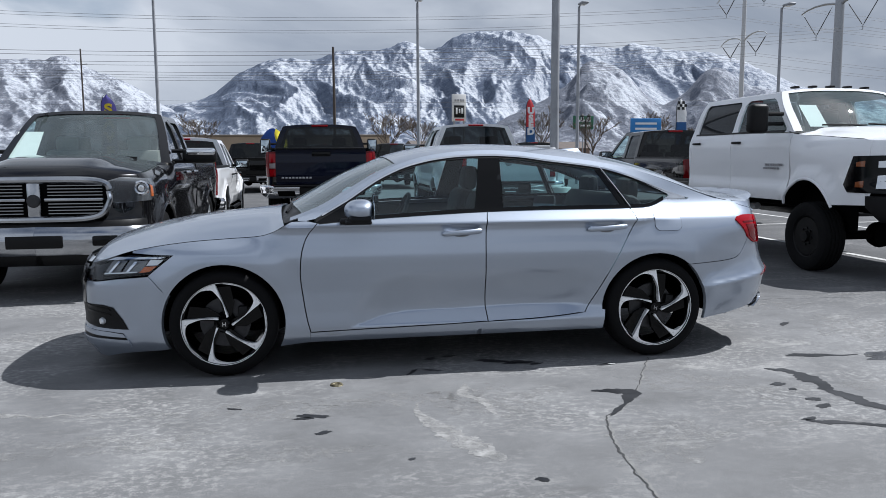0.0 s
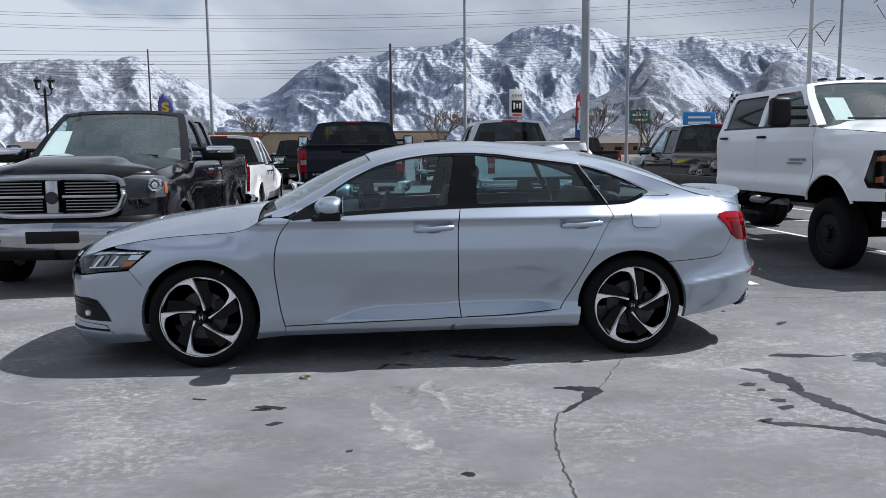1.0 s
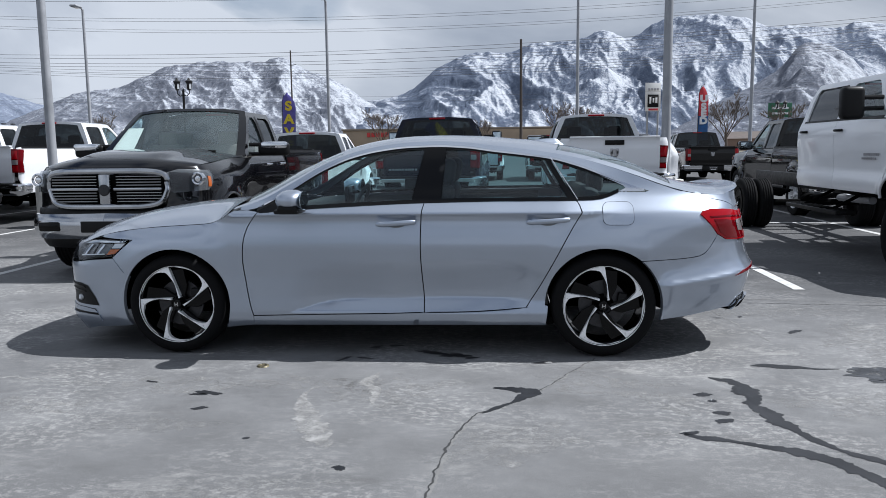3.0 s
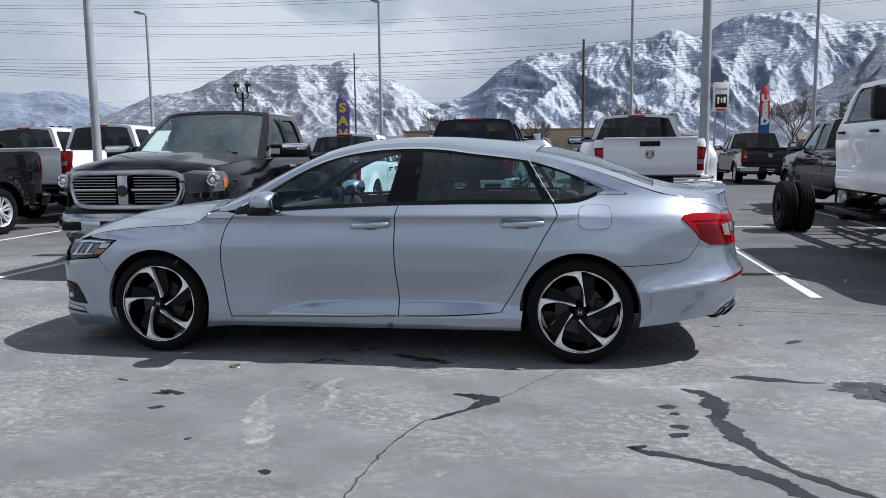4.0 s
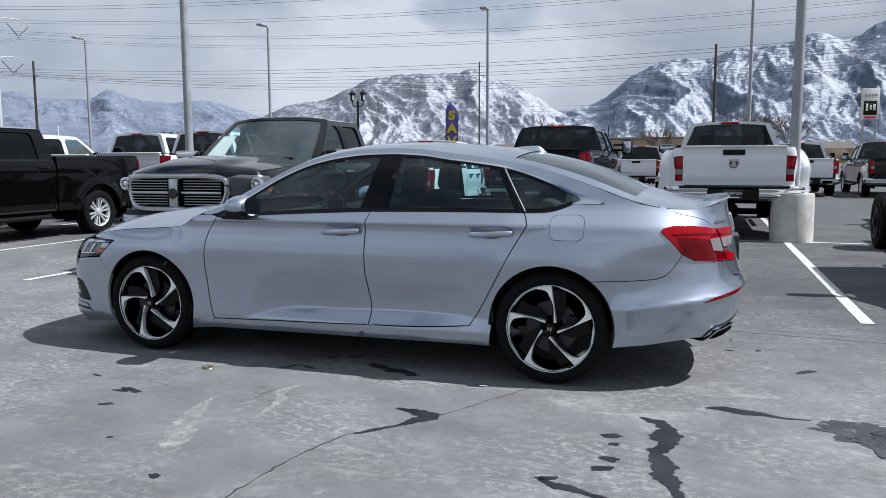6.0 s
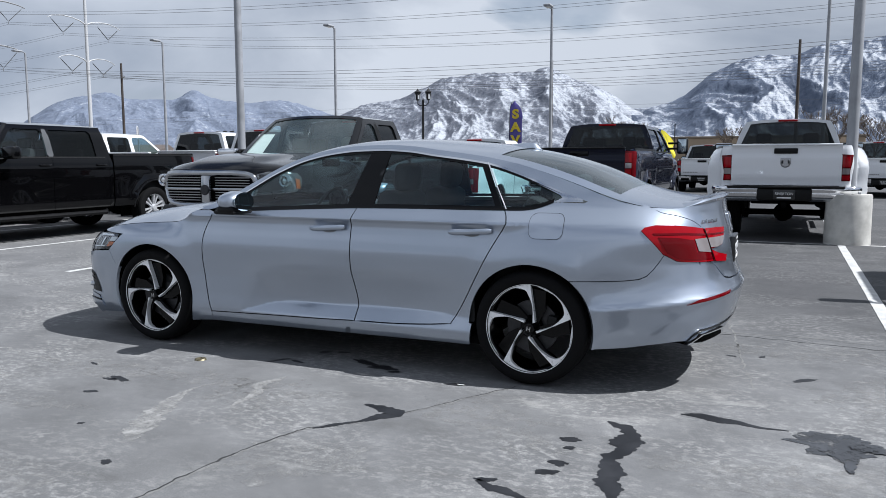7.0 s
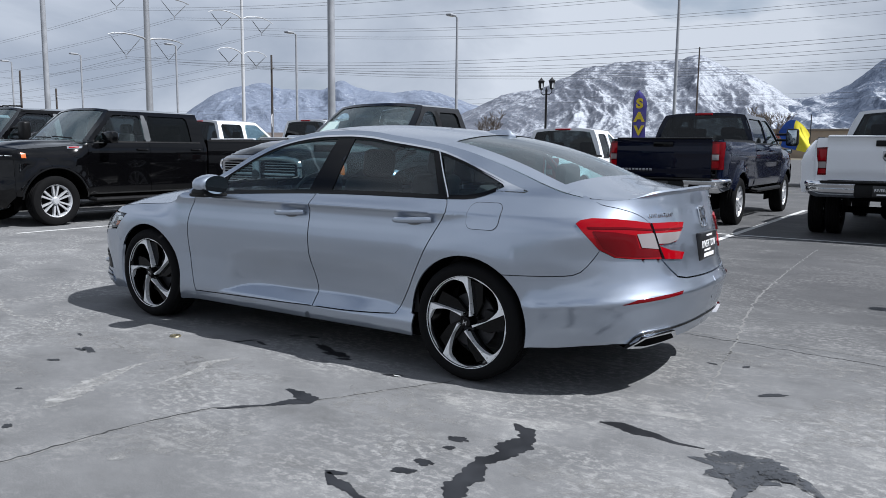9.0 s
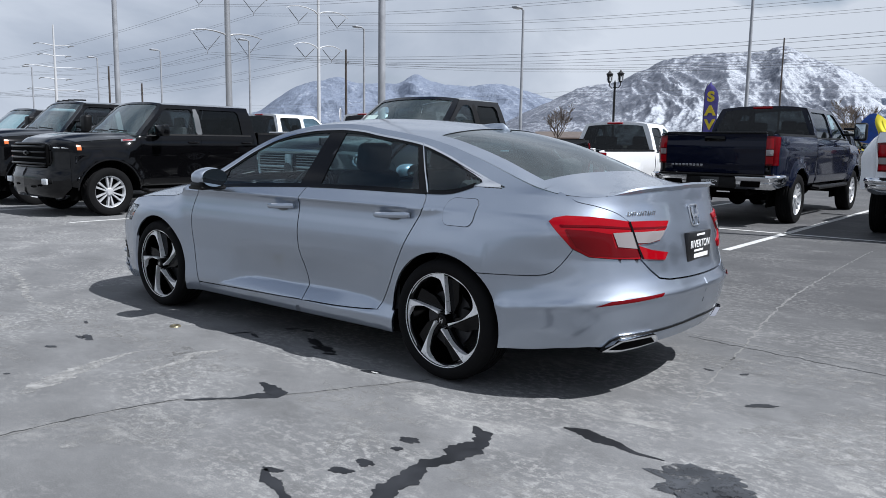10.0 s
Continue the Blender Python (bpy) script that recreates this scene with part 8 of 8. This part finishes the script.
utility_pole(3.88, 168.9, 25.2, 0.36, False)
utility_pole(-66.5, 236.0, 32.6, 0.30, True)
utility_pole(-139, 131.0, 23.6, 0.34, True)
utility_pole(-190, 96.6, 19.3, 0.3, False)
utility_pole(-190, 105.5, 15.6, 0.3, True)


def feather_flag(x, y, height, cloth, low_cloth, letters, letter_mat, label, turn=0, split=0.5, width=0.72):
    base = thing("feather_flag", pose(x, y, 0, 0, 0, turn), label, "flag", "feather flags")
    bm = bmesh.new()
    tube(bm, [(0, 0, 0), (0, 0, height * 0.6), (0.02, 0, height * 0.9), (0.14, 0, height * 0.985), (0.30, 0, height)], [0.025, 0.022, 0.016, 0.012, 0.008], 8)
    part("pole", bm, M_BLKMETAL, base)
    lo = height * 0.26

    def sail(a, b):
        def f(u, w):
            q = a + (b - a) * u
            z = lo + (height - lo) * q
            wide = width if q < 0.72 else width * math.sqrt(max(0.0, 1 - ((q - 0.72) / 0.28) ** 2)) + 0.02
            x0 = 0.02 + 0.28 * max(0, (q - 0.86) / 0.14) ** 2
            return (x0 + max(0.02, wide - x0) * w, 0.05 * math.sin(5 * q + 3 * w) * w, z)
        return f
    for nm, a, b, mt in (("sail", split, 1.0, cloth), ("lower_sail", 0.0, split, low_cloth)):
        bm = bmesh.new()
        patch(bm, sail(a, b), 18, 8)
        bmesh.ops.solidify(bm, geom=bm.faces[:], thickness=0.006)
        part(nm, bm, mt, base, sharp=70)
    for i, (ch, q) in enumerate(letters):
        text_part("letter", ch, 0.66 * width / 0.72, pose(0.37 * width / 0.72, -0.085, lo + (height - lo) * q, 90, 0, 0), letter_mat, base, 0.01, 1.15, 0.03)


C_PURPLE = worn("purple_cloth", (0.10, 0.085, 0.32), 0.8, scale=6, amount=0.2)
C_YELLOW = worn("yellow_cloth", (0.62, 0.48, 0.03), 0.8, scale=6, amount=0.12)
C_REDC = worn("red_cloth", (0.50, 0.04, 0.05), 0.8, scale=6, amount=0.15)
C_BLUEC = worn("blue_cloth", (0.03, 0.10, 0.26), 0.8, scale=6, amount=0.2)
C_WHITEC = worn("white_cloth", (0.7, 0.7, 0.7), 0.8, scale=6, amount=0.1)
feather_flag(-11.1, 34.9, 4.45, C_PURPLE, C_PURPLE, (("S", 0.78), ("A", 0.57), ("V", 0.36), ("E", 0.15)), C_YELLOW, "purple feather flag with yellow letters", 0)
feather_flag(10.75, 36.05, 4.55, C_REDC, C_BLUEC, (("U", 0.78), ("S", 0.66), ("E", 0.55), ("D", 0.44)), C_WHITEC, "red and blue feather flag with white letters", 0, 0.52, 0.50)
feather_flag(15.4, 27.5, 3.95, C_WHITEC, C_BLUEC, (), C_WHITEC, "white and blue feather flag", 0, 0.62, 0.50)


def checker_band():
    base = thing("flag_banner", pose(15.4, 27.5, 0), "black and white checked band on a flag", "flag")
    for i in range(4):
        for j in range(3):
            if (i + j) % 2:
                continue
            bm = bmesh.new()
            box(bm, (0.09 + 0.11 * i, -0.05, 3.45 + 0.13 * j), (0.12, 0.012, 0.12))
            part("check", bm, M_BLKMETAL, base, smooth=False)


checker_band()


def cloth_banner():
    base = thing("banner", pose(-2.75, 31.4, 0), "blue and yellow cloth banner blowing on a pole", "flag")
    bm = bmesh.new()
    tube(bm, [(0.75, 0, 0), (0.75, 0, 2.9)], 0.02, 8)
    part("pole", bm, M_BLKMETAL, base)
    for nm, mt, u0, u1 in (("cloth_blue", worn("bright_blue_cloth", (0.03, 0.09, 0.38), 0.8, scale=6, amount=0.2), 0.0, 0.55), ("cloth_yellow", worn("bright_yellow_cloth", (0.72, 0.62, 0.03), 0.8, scale=6, amount=0.1), 0.55, 1.0)):
        bm = bmesh.new()
        def f(u, w):
            q = u0 + (u1 - u0) * u
            return (-0.45 + 1.2 * q + 0.08 * math.sin(6 * w), 0.22 * math.sin(5 * q + 2.5 * w), 1.55 + 1.25 * w * math.sin(math.pi * (0.2 + 0.6 * q)) - 0.25 * q)
        patch(bm, f, 12, 12)
        bmesh.ops.solidify(bm, geom=bm.faces[:], thickness=0.01)
        part(nm, bm, mt, base, sharp=70)


cloth_banner()


def tall_sign():
    base = thing("pylon_sign", pose(54.2, 288, 0, 0, 0, 12), "white roadside sign board with dark picture panel", "sign")
    for x in (-2.0, 2.0):
        bm = bmesh.new()
        tube(bm, [(x, 0, 0), (x, 0, 16)], 0.35, 10)
        part("post", bm, M_POLE, base)
    bm = bmesh.new()
    box(bm, (0, 0, 19.6), (5.6, 0.9, 10.2), 0.08)
    brd = part("board", bm, worn("sign_white", (0.66, 0.66, 0.66), 0.6, scale=0.5, amount=0.06), base)
    bm = bmesh.new()
    box(bm, (-0.1, -0.5, 18.2), (4.2, 0.14, 4.6), 0.04)
    part("picture", bm, M_TRIM, brd)
    for x, w, h in ((-1.2, 0.7, 2.4), (0.0, 0.6, 1.6), (1.1, 0.8, 2.0)):
        bm = bmesh.new()
        box(bm, (x, -0.6, 18.4), (w, 0.06, h), 0.03)
        part("picture_bar", bm, M_SIGNWHITE, brd)
    for x in (-1.6, -0.5, 0.6, 1.6):
        bm = bmesh.new()
        box(bm, (x, -0.5, 22.4), (0.8, 0.08, 0.9), 0.03)
        part("sign_bar", bm, M_BADGE, brd)
    bm = bmesh.new()
    box(bm, (0, -0.5, 15.1), (3.6, 0.1, 0.7), 0.03)
    part("red_bar", bm, C_REDC, brd)


tall_sign()


def board_sign(x, y, z, w, h, mat, label, turn=0):
    base = thing("road_sign", pose(x, y, 0, 0, 0, turn), label, "sign")
    bm = bmesh.new()
    tube(bm, [(0, 0.08, 0), (0, 0.08, z)], 0.06, 8)
    part("post", bm, M_POLE, base)
    bm = bmesh.new()
    box(bm, (0, 0, z), (w, 0.06, h), 0.02)
    brd = part("board", bm, mat, base)
    for k in (-0.22, 0.14):
        bm = bmesh.new()
        box(bm, (0, -0.04, z + h * k), (w * 0.7, 0.02, h * 0.14))
        part("bar", bm, M_SIGNWHITE, brd, smooth=False)


board_sign(29.0, 78, 5.0, 2.4, 1.5, worn("sign_green", (0.02, 0.12, 0.06), 0.5, scale=3, amount=0.1), "green road sign with white bars on a post")
board_sign(16.4, 33.0, 2.9, 1.7, 0.75, worn("sign_blue", (0.03, 0.20, 0.50), 0.5, scale=3, amount=0.1), "bright blue sign board on a post")


def stop_sign(x, y, z, size, turn):
    base = thing("road_sign", pose(x, y, 0, 0, 0, turn), "red eight-sided road sign with white rim on a post", "sign")
    bm = bmesh.new()
    tube(bm, [(0, 0.05, 0), (0, 0.05, z + size * 0.4)], 0.035, 8)
    part("post", bm, M_POLE, base)
    ring = [(math.cos(radians(22.5 + 45 * k)), math.sin(radians(22.5 + 45 * k))) for k in range(8)]
    for nm, r, w0, mt in (("rim", size * 0.54, 0.0, M_SIGNWHITE), ("board", size * 0.50, -0.008, C_REDC)):
        bm = bmesh.new()
        prism(bm, [(r * a, r * b) for a, b in ring], lambda u, v, w: (u, w0 + w, z + v), 0.012)
        part(nm, bm, mt, base, smooth=False)


stop_sign(-35.5, 32.7, 3.1, 0.85, -50)


def bare_tree(x, y, height, seed):
    rnd = random.Random(seed)
    base = thing("tree", pose(x, y, 0), "leafless small tree with fine brown branches", "tree", "bare trees")
    bark = bpy.data.materials.get("bark") or worn("bark", (0.11, 0.085, 0.065), 0.9, scale=5, amount=0.3)
    bm = bmesh.new()
    tube(bm, [(0, 0, -0.1), (0.05, 0.02, height * 0.2), (0.0, 0.06, height * 0.42)], [0.13, 0.10, 0.075], 8)
    part("trunk", bm, bark, base)
    bm = bmesh.new()

    def grow(p, d, length, rad, depth):
        q = p + d * length * 0.5 + Vector((rnd.uniform(-1, 1), rnd.uniform(-1, 1), rnd.uniform(0, 1))) * length * 0.08
        e = p + d * length
        tube(bm, [p, q, e], [rad, rad * 0.8, rad * 0.55], 5, False)
        if depth == 0:
            return
        for _ in range(3 if depth > 1 else 4):
            t = rnd.uniform(0.45, 1.0)
            nd = (d + Vector((rnd.uniform(-1, 1), rnd.uniform(-1, 1), rnd.uniform(-0.15, 0.75))) * 0.85).normalized()
            grow(p.lerp(e, t), nd, length * rnd.uniform(0.55, 0.75), max(0.012, rad * 0.55), depth - 1)
    for k in range(6):
        a = k * math.tau / 6 + rnd.uniform(-0.3, 0.3)
        grow(Vector((0, 0.04, height * rnd.uniform(0.25, 0.42))), Vector((math.cos(a) * 0.6, math.sin(a) * 0.6, 0.9)).normalized(), height * 0.30, 0.05, 4)
    tagged(part("crown", bm, bark, base), kind="stuff")


for i, (x, y, h) in enumerate(((5.6, 62, 6.0), (9.0, 66, 5.2), (-11.5, 70, 5.5), (18.2, 58, 6.0), (23.5, 60, 5.0), (-2.0, 75, 5.0), (31.0, 64, 5.5), (37.5, 66, 5.0), (-36, 62, 5.0), (46, 70, 5.0))):
    bare_tree(x, y, h, 100 + i)


def low_house(x, y, w, d, h, wall, seed):
    base = thing("house", pose(x, y, 0, 0, 0, seed * 17 % 40 - 20), "small distant house with a low pitched roof", "house", "distant houses")
    bm = bmesh.new()
    box(bm, (0, 0, h / 2), (w, d, h), 0.05)
    part("wall", bm, wall, base)
    bm = bmesh.new()
    prism(bm, [(-d / 2 - 0.5, h), (d / 2 + 0.5, h), (0, h + d * 0.22)], lambda u, v, q: (-w / 2 - 0.4 + q, u, v), w + 0.8)
    part("roof", bm, bpy.data.materials.get("house_roof") or worn("house_roof", (0.12, 0.10, 0.09), 0.9, scale=1, amount=0.2), base, smooth=False)
    for k in (-0.3, 0.0, 0.3):
        bm = bmesh.new()
        box(bm, (w * k, -d / 2 - 0.02, h * 0.55), (w * 0.12, 0.08, h * 0.3), 0.02)
        part("window", bm, M_GLOSS, base)


HOUSE_WALLS = [worn("house_tan", (0.30, 0.25, 0.19), 0.9, scale=0.6, amount=0.12), worn("house_brown", (0.20, 0.14, 0.11), 0.9, scale=0.6, amount=0.12), worn("house_pale", (0.42, 0.40, 0.36), 0.9, scale=0.6, amount=0.1)]
for i in range(16):
    rr = random.Random(40 + i)
    az = -62 + i * 8.0 + rr.uniform(-2, 2)
    dd = rr.uniform(230, 320)
    low_house(math.sin(radians(az)) * dd, math.cos(radians(az)) * dd, rr.uniform(12, 24), 10, rr.uniform(3.2, 5.0), HOUSE_WALLS[i % 3], i)


# ---- marks on the asphalt ----
def blot(x, y, rx, ry, turn, seed, mat, label, rough=0.35, z=0.002):
    bm = bmesh.new()
    n = 56
    c = bm.verts.new((x, y, z))
    ring = []
    for i in range(n):
        a = i * math.tau / n
        k = 1 + rough * 1.5 * noise.noise(Vector((math.cos(a) * 1.3 + seed * 5.1, math.sin(a) * 1.3, seed))) + rough * 0.9 * noise.noise(Vector((math.cos(a) * 4 + seed, math.sin(a) * 4, seed * 2.0))) + rough * 0.6 * noise.noise(Vector((math.cos(a) * 9 + seed, math.sin(a) * 9, seed * 2.0)))
        u, v = rx * k * math.cos(a), ry * k * math.sin(a)
        t = radians(turn)
        ring.append(bm.verts.new((x + u * math.cos(t) - v * math.sin(t), y + u * math.sin(t) + v * math.cos(t), z)))
    for i in range(n):
        bm.faces.new((c, ring[i], ring[(i + 1) % n]))
    ob = part("stain", bm, mat, smooth=False)
    return tagged(ob, label, "stain", "stains on the asphalt", "structure")


def ribbon(name, path, widths, mat, label, seed, wobble=0.35, z=0.002, steps=90, jitter=0.0):
    """A flat ragged streak along a path."""
    bm = bmesh.new()
    pts = along(path, steps)
    wf = curve([(i / (len(widths) - 1), w) for i, w in enumerate(widths)])
    rows = []
    span = sum(math.dist(a, b) for a, b in zip(pts, pts[1:]))
    for i, p in enumerate(pts):
        u = span * i / steps
        q = pts[min(i + 1, steps)]
        o = pts[max(i - 1, 0)]
        d = Vector((q[0] - o[0], q[1] - o[1], 0)).normalized()
        s = Vector((-d.y, d.x, 0))
        c = Vector((p[0], p[1], z)) + s * jitter * (noise.noise(Vector((u * 9, seed, 0))) + 0.6 * noise.noise(Vector((u * 28, seed, 4))))
        w = max(0.001, wf(i / steps))
        a = w * (1 + wobble * 1.6 * noise.noise(Vector((u * 8, seed * 3.0, 1))) + wobble * noise.noise(Vector((u * 26, seed * 3.0, 5))) + 0.5 * wobble * noise.noise(Vector((u * 70, seed * 3.0, 6))))
        b = w * (1 + wobble * 1.6 * noise.noise(Vector((u * 8, seed * 3.0, 9))) + wobble * noise.noise(Vector((u * 26, seed * 3.0, 13))) + 0.5 * wobble * noise.noise(Vector((u * 70, seed * 3.0, 14))))
        rows.append((bm.verts.new(c + s * max(0.0008, a)), bm.verts.new(c - s * max(0.0008, b))))
    for r0, r1 in zip(rows, rows[1:]):
        bm.faces.new((r0[0], r1[0], r1[1], r0[1]))
    ob = part(name, bm, mat, smooth=False)
    return tagged(ob, label, "stain" if "stain" in name else "crack", "stains on the asphalt" if "stain" in name else "cracks in the asphalt", "structure")


WETL = "dark wet stain on grey asphalt"
ribbon("stain", [(1.97, -1.33), (2.08, -1.40), (2.11, -1.52), (2.11, -1.67), (2.09, -1.80), (2.10, -1.90), (2.13, -2.05), (2.19, -2.26), (2.28, -2.43), (2.40, -2.55), (2.55, -2.68), (2.7, -2.84)], [0.006, 0.045, 0.06, 0.04, 0.045, 0.05, 0.025, 0.022, 0.024, 0.02, 0.016, 0.006], M_WET, "long dark wet streak on grey asphalt", 1, 0.55, steps=170)
ribbon("stain", [(1.63, -2.255), (1.70, -2.29), (1.76, -2.315), (1.80, -2.33), (1.90, -2.365), (2.02, -2.43), (2.14, -2.485), (2.20, -2.57), (2.30, -2.76), (2.36, -2.95)], [0.012, 0.032, 0.016, 0.022, 0.045, 0.042, 0.038, 0.036, 0.03, 0.006], M_WET, "dark wet streak on grey asphalt", 3, 0.55, steps=150)
for i, (x, y, a, b) in enumerate(((1.86, -1.65, 0.05, 0.028), (1.885, -1.76, 0.03, 0.02), (1.885, -1.95, 0.042, 0.028), (1.868, -2.065, 0.05, 0.026), (1.66, -2.24, 0.05, 0.02))):
    blot(x, y, a, b, 15, 10 + i, M_WET, "small dark wet spot on grey asphalt")
ribbon("stain", [(2.29, -1.07), (2.36, -1.06), (2.44, -1.07), (2.52, -1.085), (2.60, -1.11), (2.68, -1.125), (2.80, -1.12)], [0.006, 0.03, 0.045, 0.035, 0.018, 0.010, 0.004], M_WET, WETL, 5)
blot(3.0, -1.23, 0.20, 0.15, 10, 21, M_DAMP, "broad damp patch on grey asphalt", 0.34)
ribbon("stain", [(3.01, -1.30), (3.03, -1.40), (3.03, -1.50), (3.04, -1.58)], [0.09, 0.055, 0.03, 0.008], M_DAMP, "damp run on grey asphalt", 24, 0.5, 0.0052, 40)
ribbon("stain", [(3.06, -1.20), (3.16, -1.24), (3.24, -1.30), (3.31, -1.37), (3.36, -1.42)], [0.05, 0.05, 0.03, 0.015, 0.005], M_DAMP, "damp run on grey asphalt", 26, 0.5, 0.0064, 50)
for i, (x, y, a, b) in enumerate(((-0.885, -1.74, 0.075, 0.028), (-0.93, -1.77, 0.05, 0.018), (-0.83, -2.0, 0.042, 0.02), (-0.435, -2.41, 0.018, 0.012), (0.08, -2.73, 0.02, 0.03),
                                  (0.30, -0.83, 0.13, 0.035), (0.46, -0.90, 0.10, 0.04), (0.57, -0.95, 0.05, 0.02), (-0.10, -0.70, 0.05, 0.025), (-0.26, -1.0, 0.07, 0.014), (-0.13, -0.98, 0.06, 0.014),
                                  (0.03, -0.66, 0.05, 0.02), (1.02, -1.045, 0.06, 0.02), (2.88, -0.15, 0.075, 0.025), (2.64, 0.35, 0.03, 0.014), (-1.3, -1.55, 0.04, 0.012), (2.45, 0.30, 0.03, 0.014))):
    blot(x, y, a, b, 20 * (i % 5) - 20, 30 + i, M_WET, "small dark spot on grey asphalt")
# pale colour paints a small glint onto the asphalt
M_GLINT = worn("painted_glint", (0.5, 0.5, 0.49), 0.3, scale=20, amount=0.2)
blot(1.055, -1.05, 0.028, 0.008, 0, 60, M_GLINT, "small pale blot painted as a glint on asphalt", 0.3, 0.0055)
# the long crack, wet where it widens
crack = [(1.36, -0.93), (1.28, -1.08), (1.15, -1.30), (1.02, -1.55), (0.90, -1.72), (0.76, -1.92), (0.63, -2.04), (0.58, -2.22), (0.53, -2.42), (0.49, -2.85), (0.43, -3.5), (0.35, -4.4)]
ribbon("crack", crack, [0.003, 0.002, 0.003, 0.004, 0.004, 0.005, 0.004, 0.004, 0.004, 0.004, 0.005, 0.004], M_CRACK, "jagged dark crack in the asphalt", 71, 0.7, 0.0018, 220, 0.018)
ribbon("crack", [(p[0] + 0.012, p[1] + 0.004) for p in crack], [0.004, 0.006, 0.004, 0.004, 0.006, 0.008, 0.006, 0.012, 0.009, 0.010, 0.008], M_SEAL, "pale crumbled edge of a crack in asphalt", 72, 0.8, 0.0010, 200, 0.018)
ribbon("stain", [(0.72, -1.58), (0.80, -1.60), (0.90, -1.625), (0.93, -1.67), (0.86, -1.78), (0.74, -1.93), (0.67, -2.01)], [0.012, 0.035, 0.05, 0.035, 0.012, 0.016, 0.006], M_WET, WETL, 73, 0.55)
ribbon("crack", [(2.05, 6.9), (2.08, 5.4), (2.17, 3.0), (2.3, 1.8), (2.44, 0.88), (2.52, 0.2), (2.62, -0.45)], [0.005, 0.005, 0.005, 0.008, 0.008, 0.006, 0.004], M_SEAL, "pale filled crack in the asphalt", 74, 0.8, 0.0012, 220, 0.028)
ribbon("crack", [(1.9, 1.08), (2.4, 1.04), (2.9, 1.08), (3.4, 1.0), (4.4, 0.95), (5.6, 1.1)], [0.005, 0.007, 0.005, 0.008, 0.006, 0.004], M_SEAL, "pale filled crack in the asphalt", 75, 0.8, 0.0012, 220, 0.025)
ribbon("crack", [(2.05, 1.0), (3.0, 0.9), (4.2, 0.8)], [0.004, 0.004, 0.003], M_CRACK, "fine dark crack in the asphalt", 76, 0.6, 0.0018, 120, 0.03)
ribbon("crack", [(-4.6, -0.9), (-4.0, -1.0), (-3.2, -1.2), (-2.5, -1.45), (-1.9, -1.55)], [0.004, 0.02, 0.03, 0.025, 0.004], M_PALE, "pale worn streak on the asphalt", 79, 1.0, 0.0012, 120, 0.05)
ribbon("stain", [(-0.31, -1.62), (-0.33, -1.74), (-0.28, -1.95), (-0.20, -2.15), (-0.10, -2.36), (-0.03, -2.50)], [0.006, 0.022, 0.05, 0.075, 0.07, 0.02], M_PALE, "pale worn patch on grey asphalt", 77, 0.45, 0.0016, 200)
ribbon("stain", [(0.02, -1.30), (-0.02, -1.52), (0.06, -1.66), (0.08, -1.9)], [0.004, 0.04, 0.03, 0.004], M_PALE, "pale scuffed patch on grey asphalt", 78, 0.8, 0.0016, 200)

for i, (x, y, a, b, q) in enumerate(((0.10, -1.62, 0.34, 0.22, 20), (-0.35, -1.55, 0.40, 0.16, -10), (-1.15, -1.60, 0.50, 0.14, 5), (-0.95, -2.25, 0.30, 0.09, 0), (1.45, -1.55, 0.45, 0.20, -30), (0.75, -2.45, 0.35, 0.18, 40),
                                     (2.75, -1.75, 0.45, 0.18, 15), (-1.9, -2.0, 0.45, 0.12, 0), (3.3, -0.35, 0.5, 0.25, 60), (2.9, 0.6, 0.6, 0.22, 10), (-2.6, 0.5, 0.7, 0.2, 0), (-0.2, -3.0, 0.4, 0.12, 10))):
    blot(x, y, a, b, q, 120 + i, M_FLECK, "scatter of pale flecks on grey asphalt", 0.6, 0.0012)


def survey_cap():
    bm = bmesh.new()
    lathe(bm, [(0.0, 0.006), (0.020, 0.006), (0.024, 0.009), (0.034, 0.009), (0.040, 0.0)], 24, "z", (-0.742, -1.195, 0))
    ob = part("survey_cap", bm, worn("tarnished_brass", (0.16, 0.14, 0.09), 0.45, 0.6, scale=70, amount=0.8))
    tagged(ob, "small round brass cap set in the asphalt", "marker")


survey_cap()
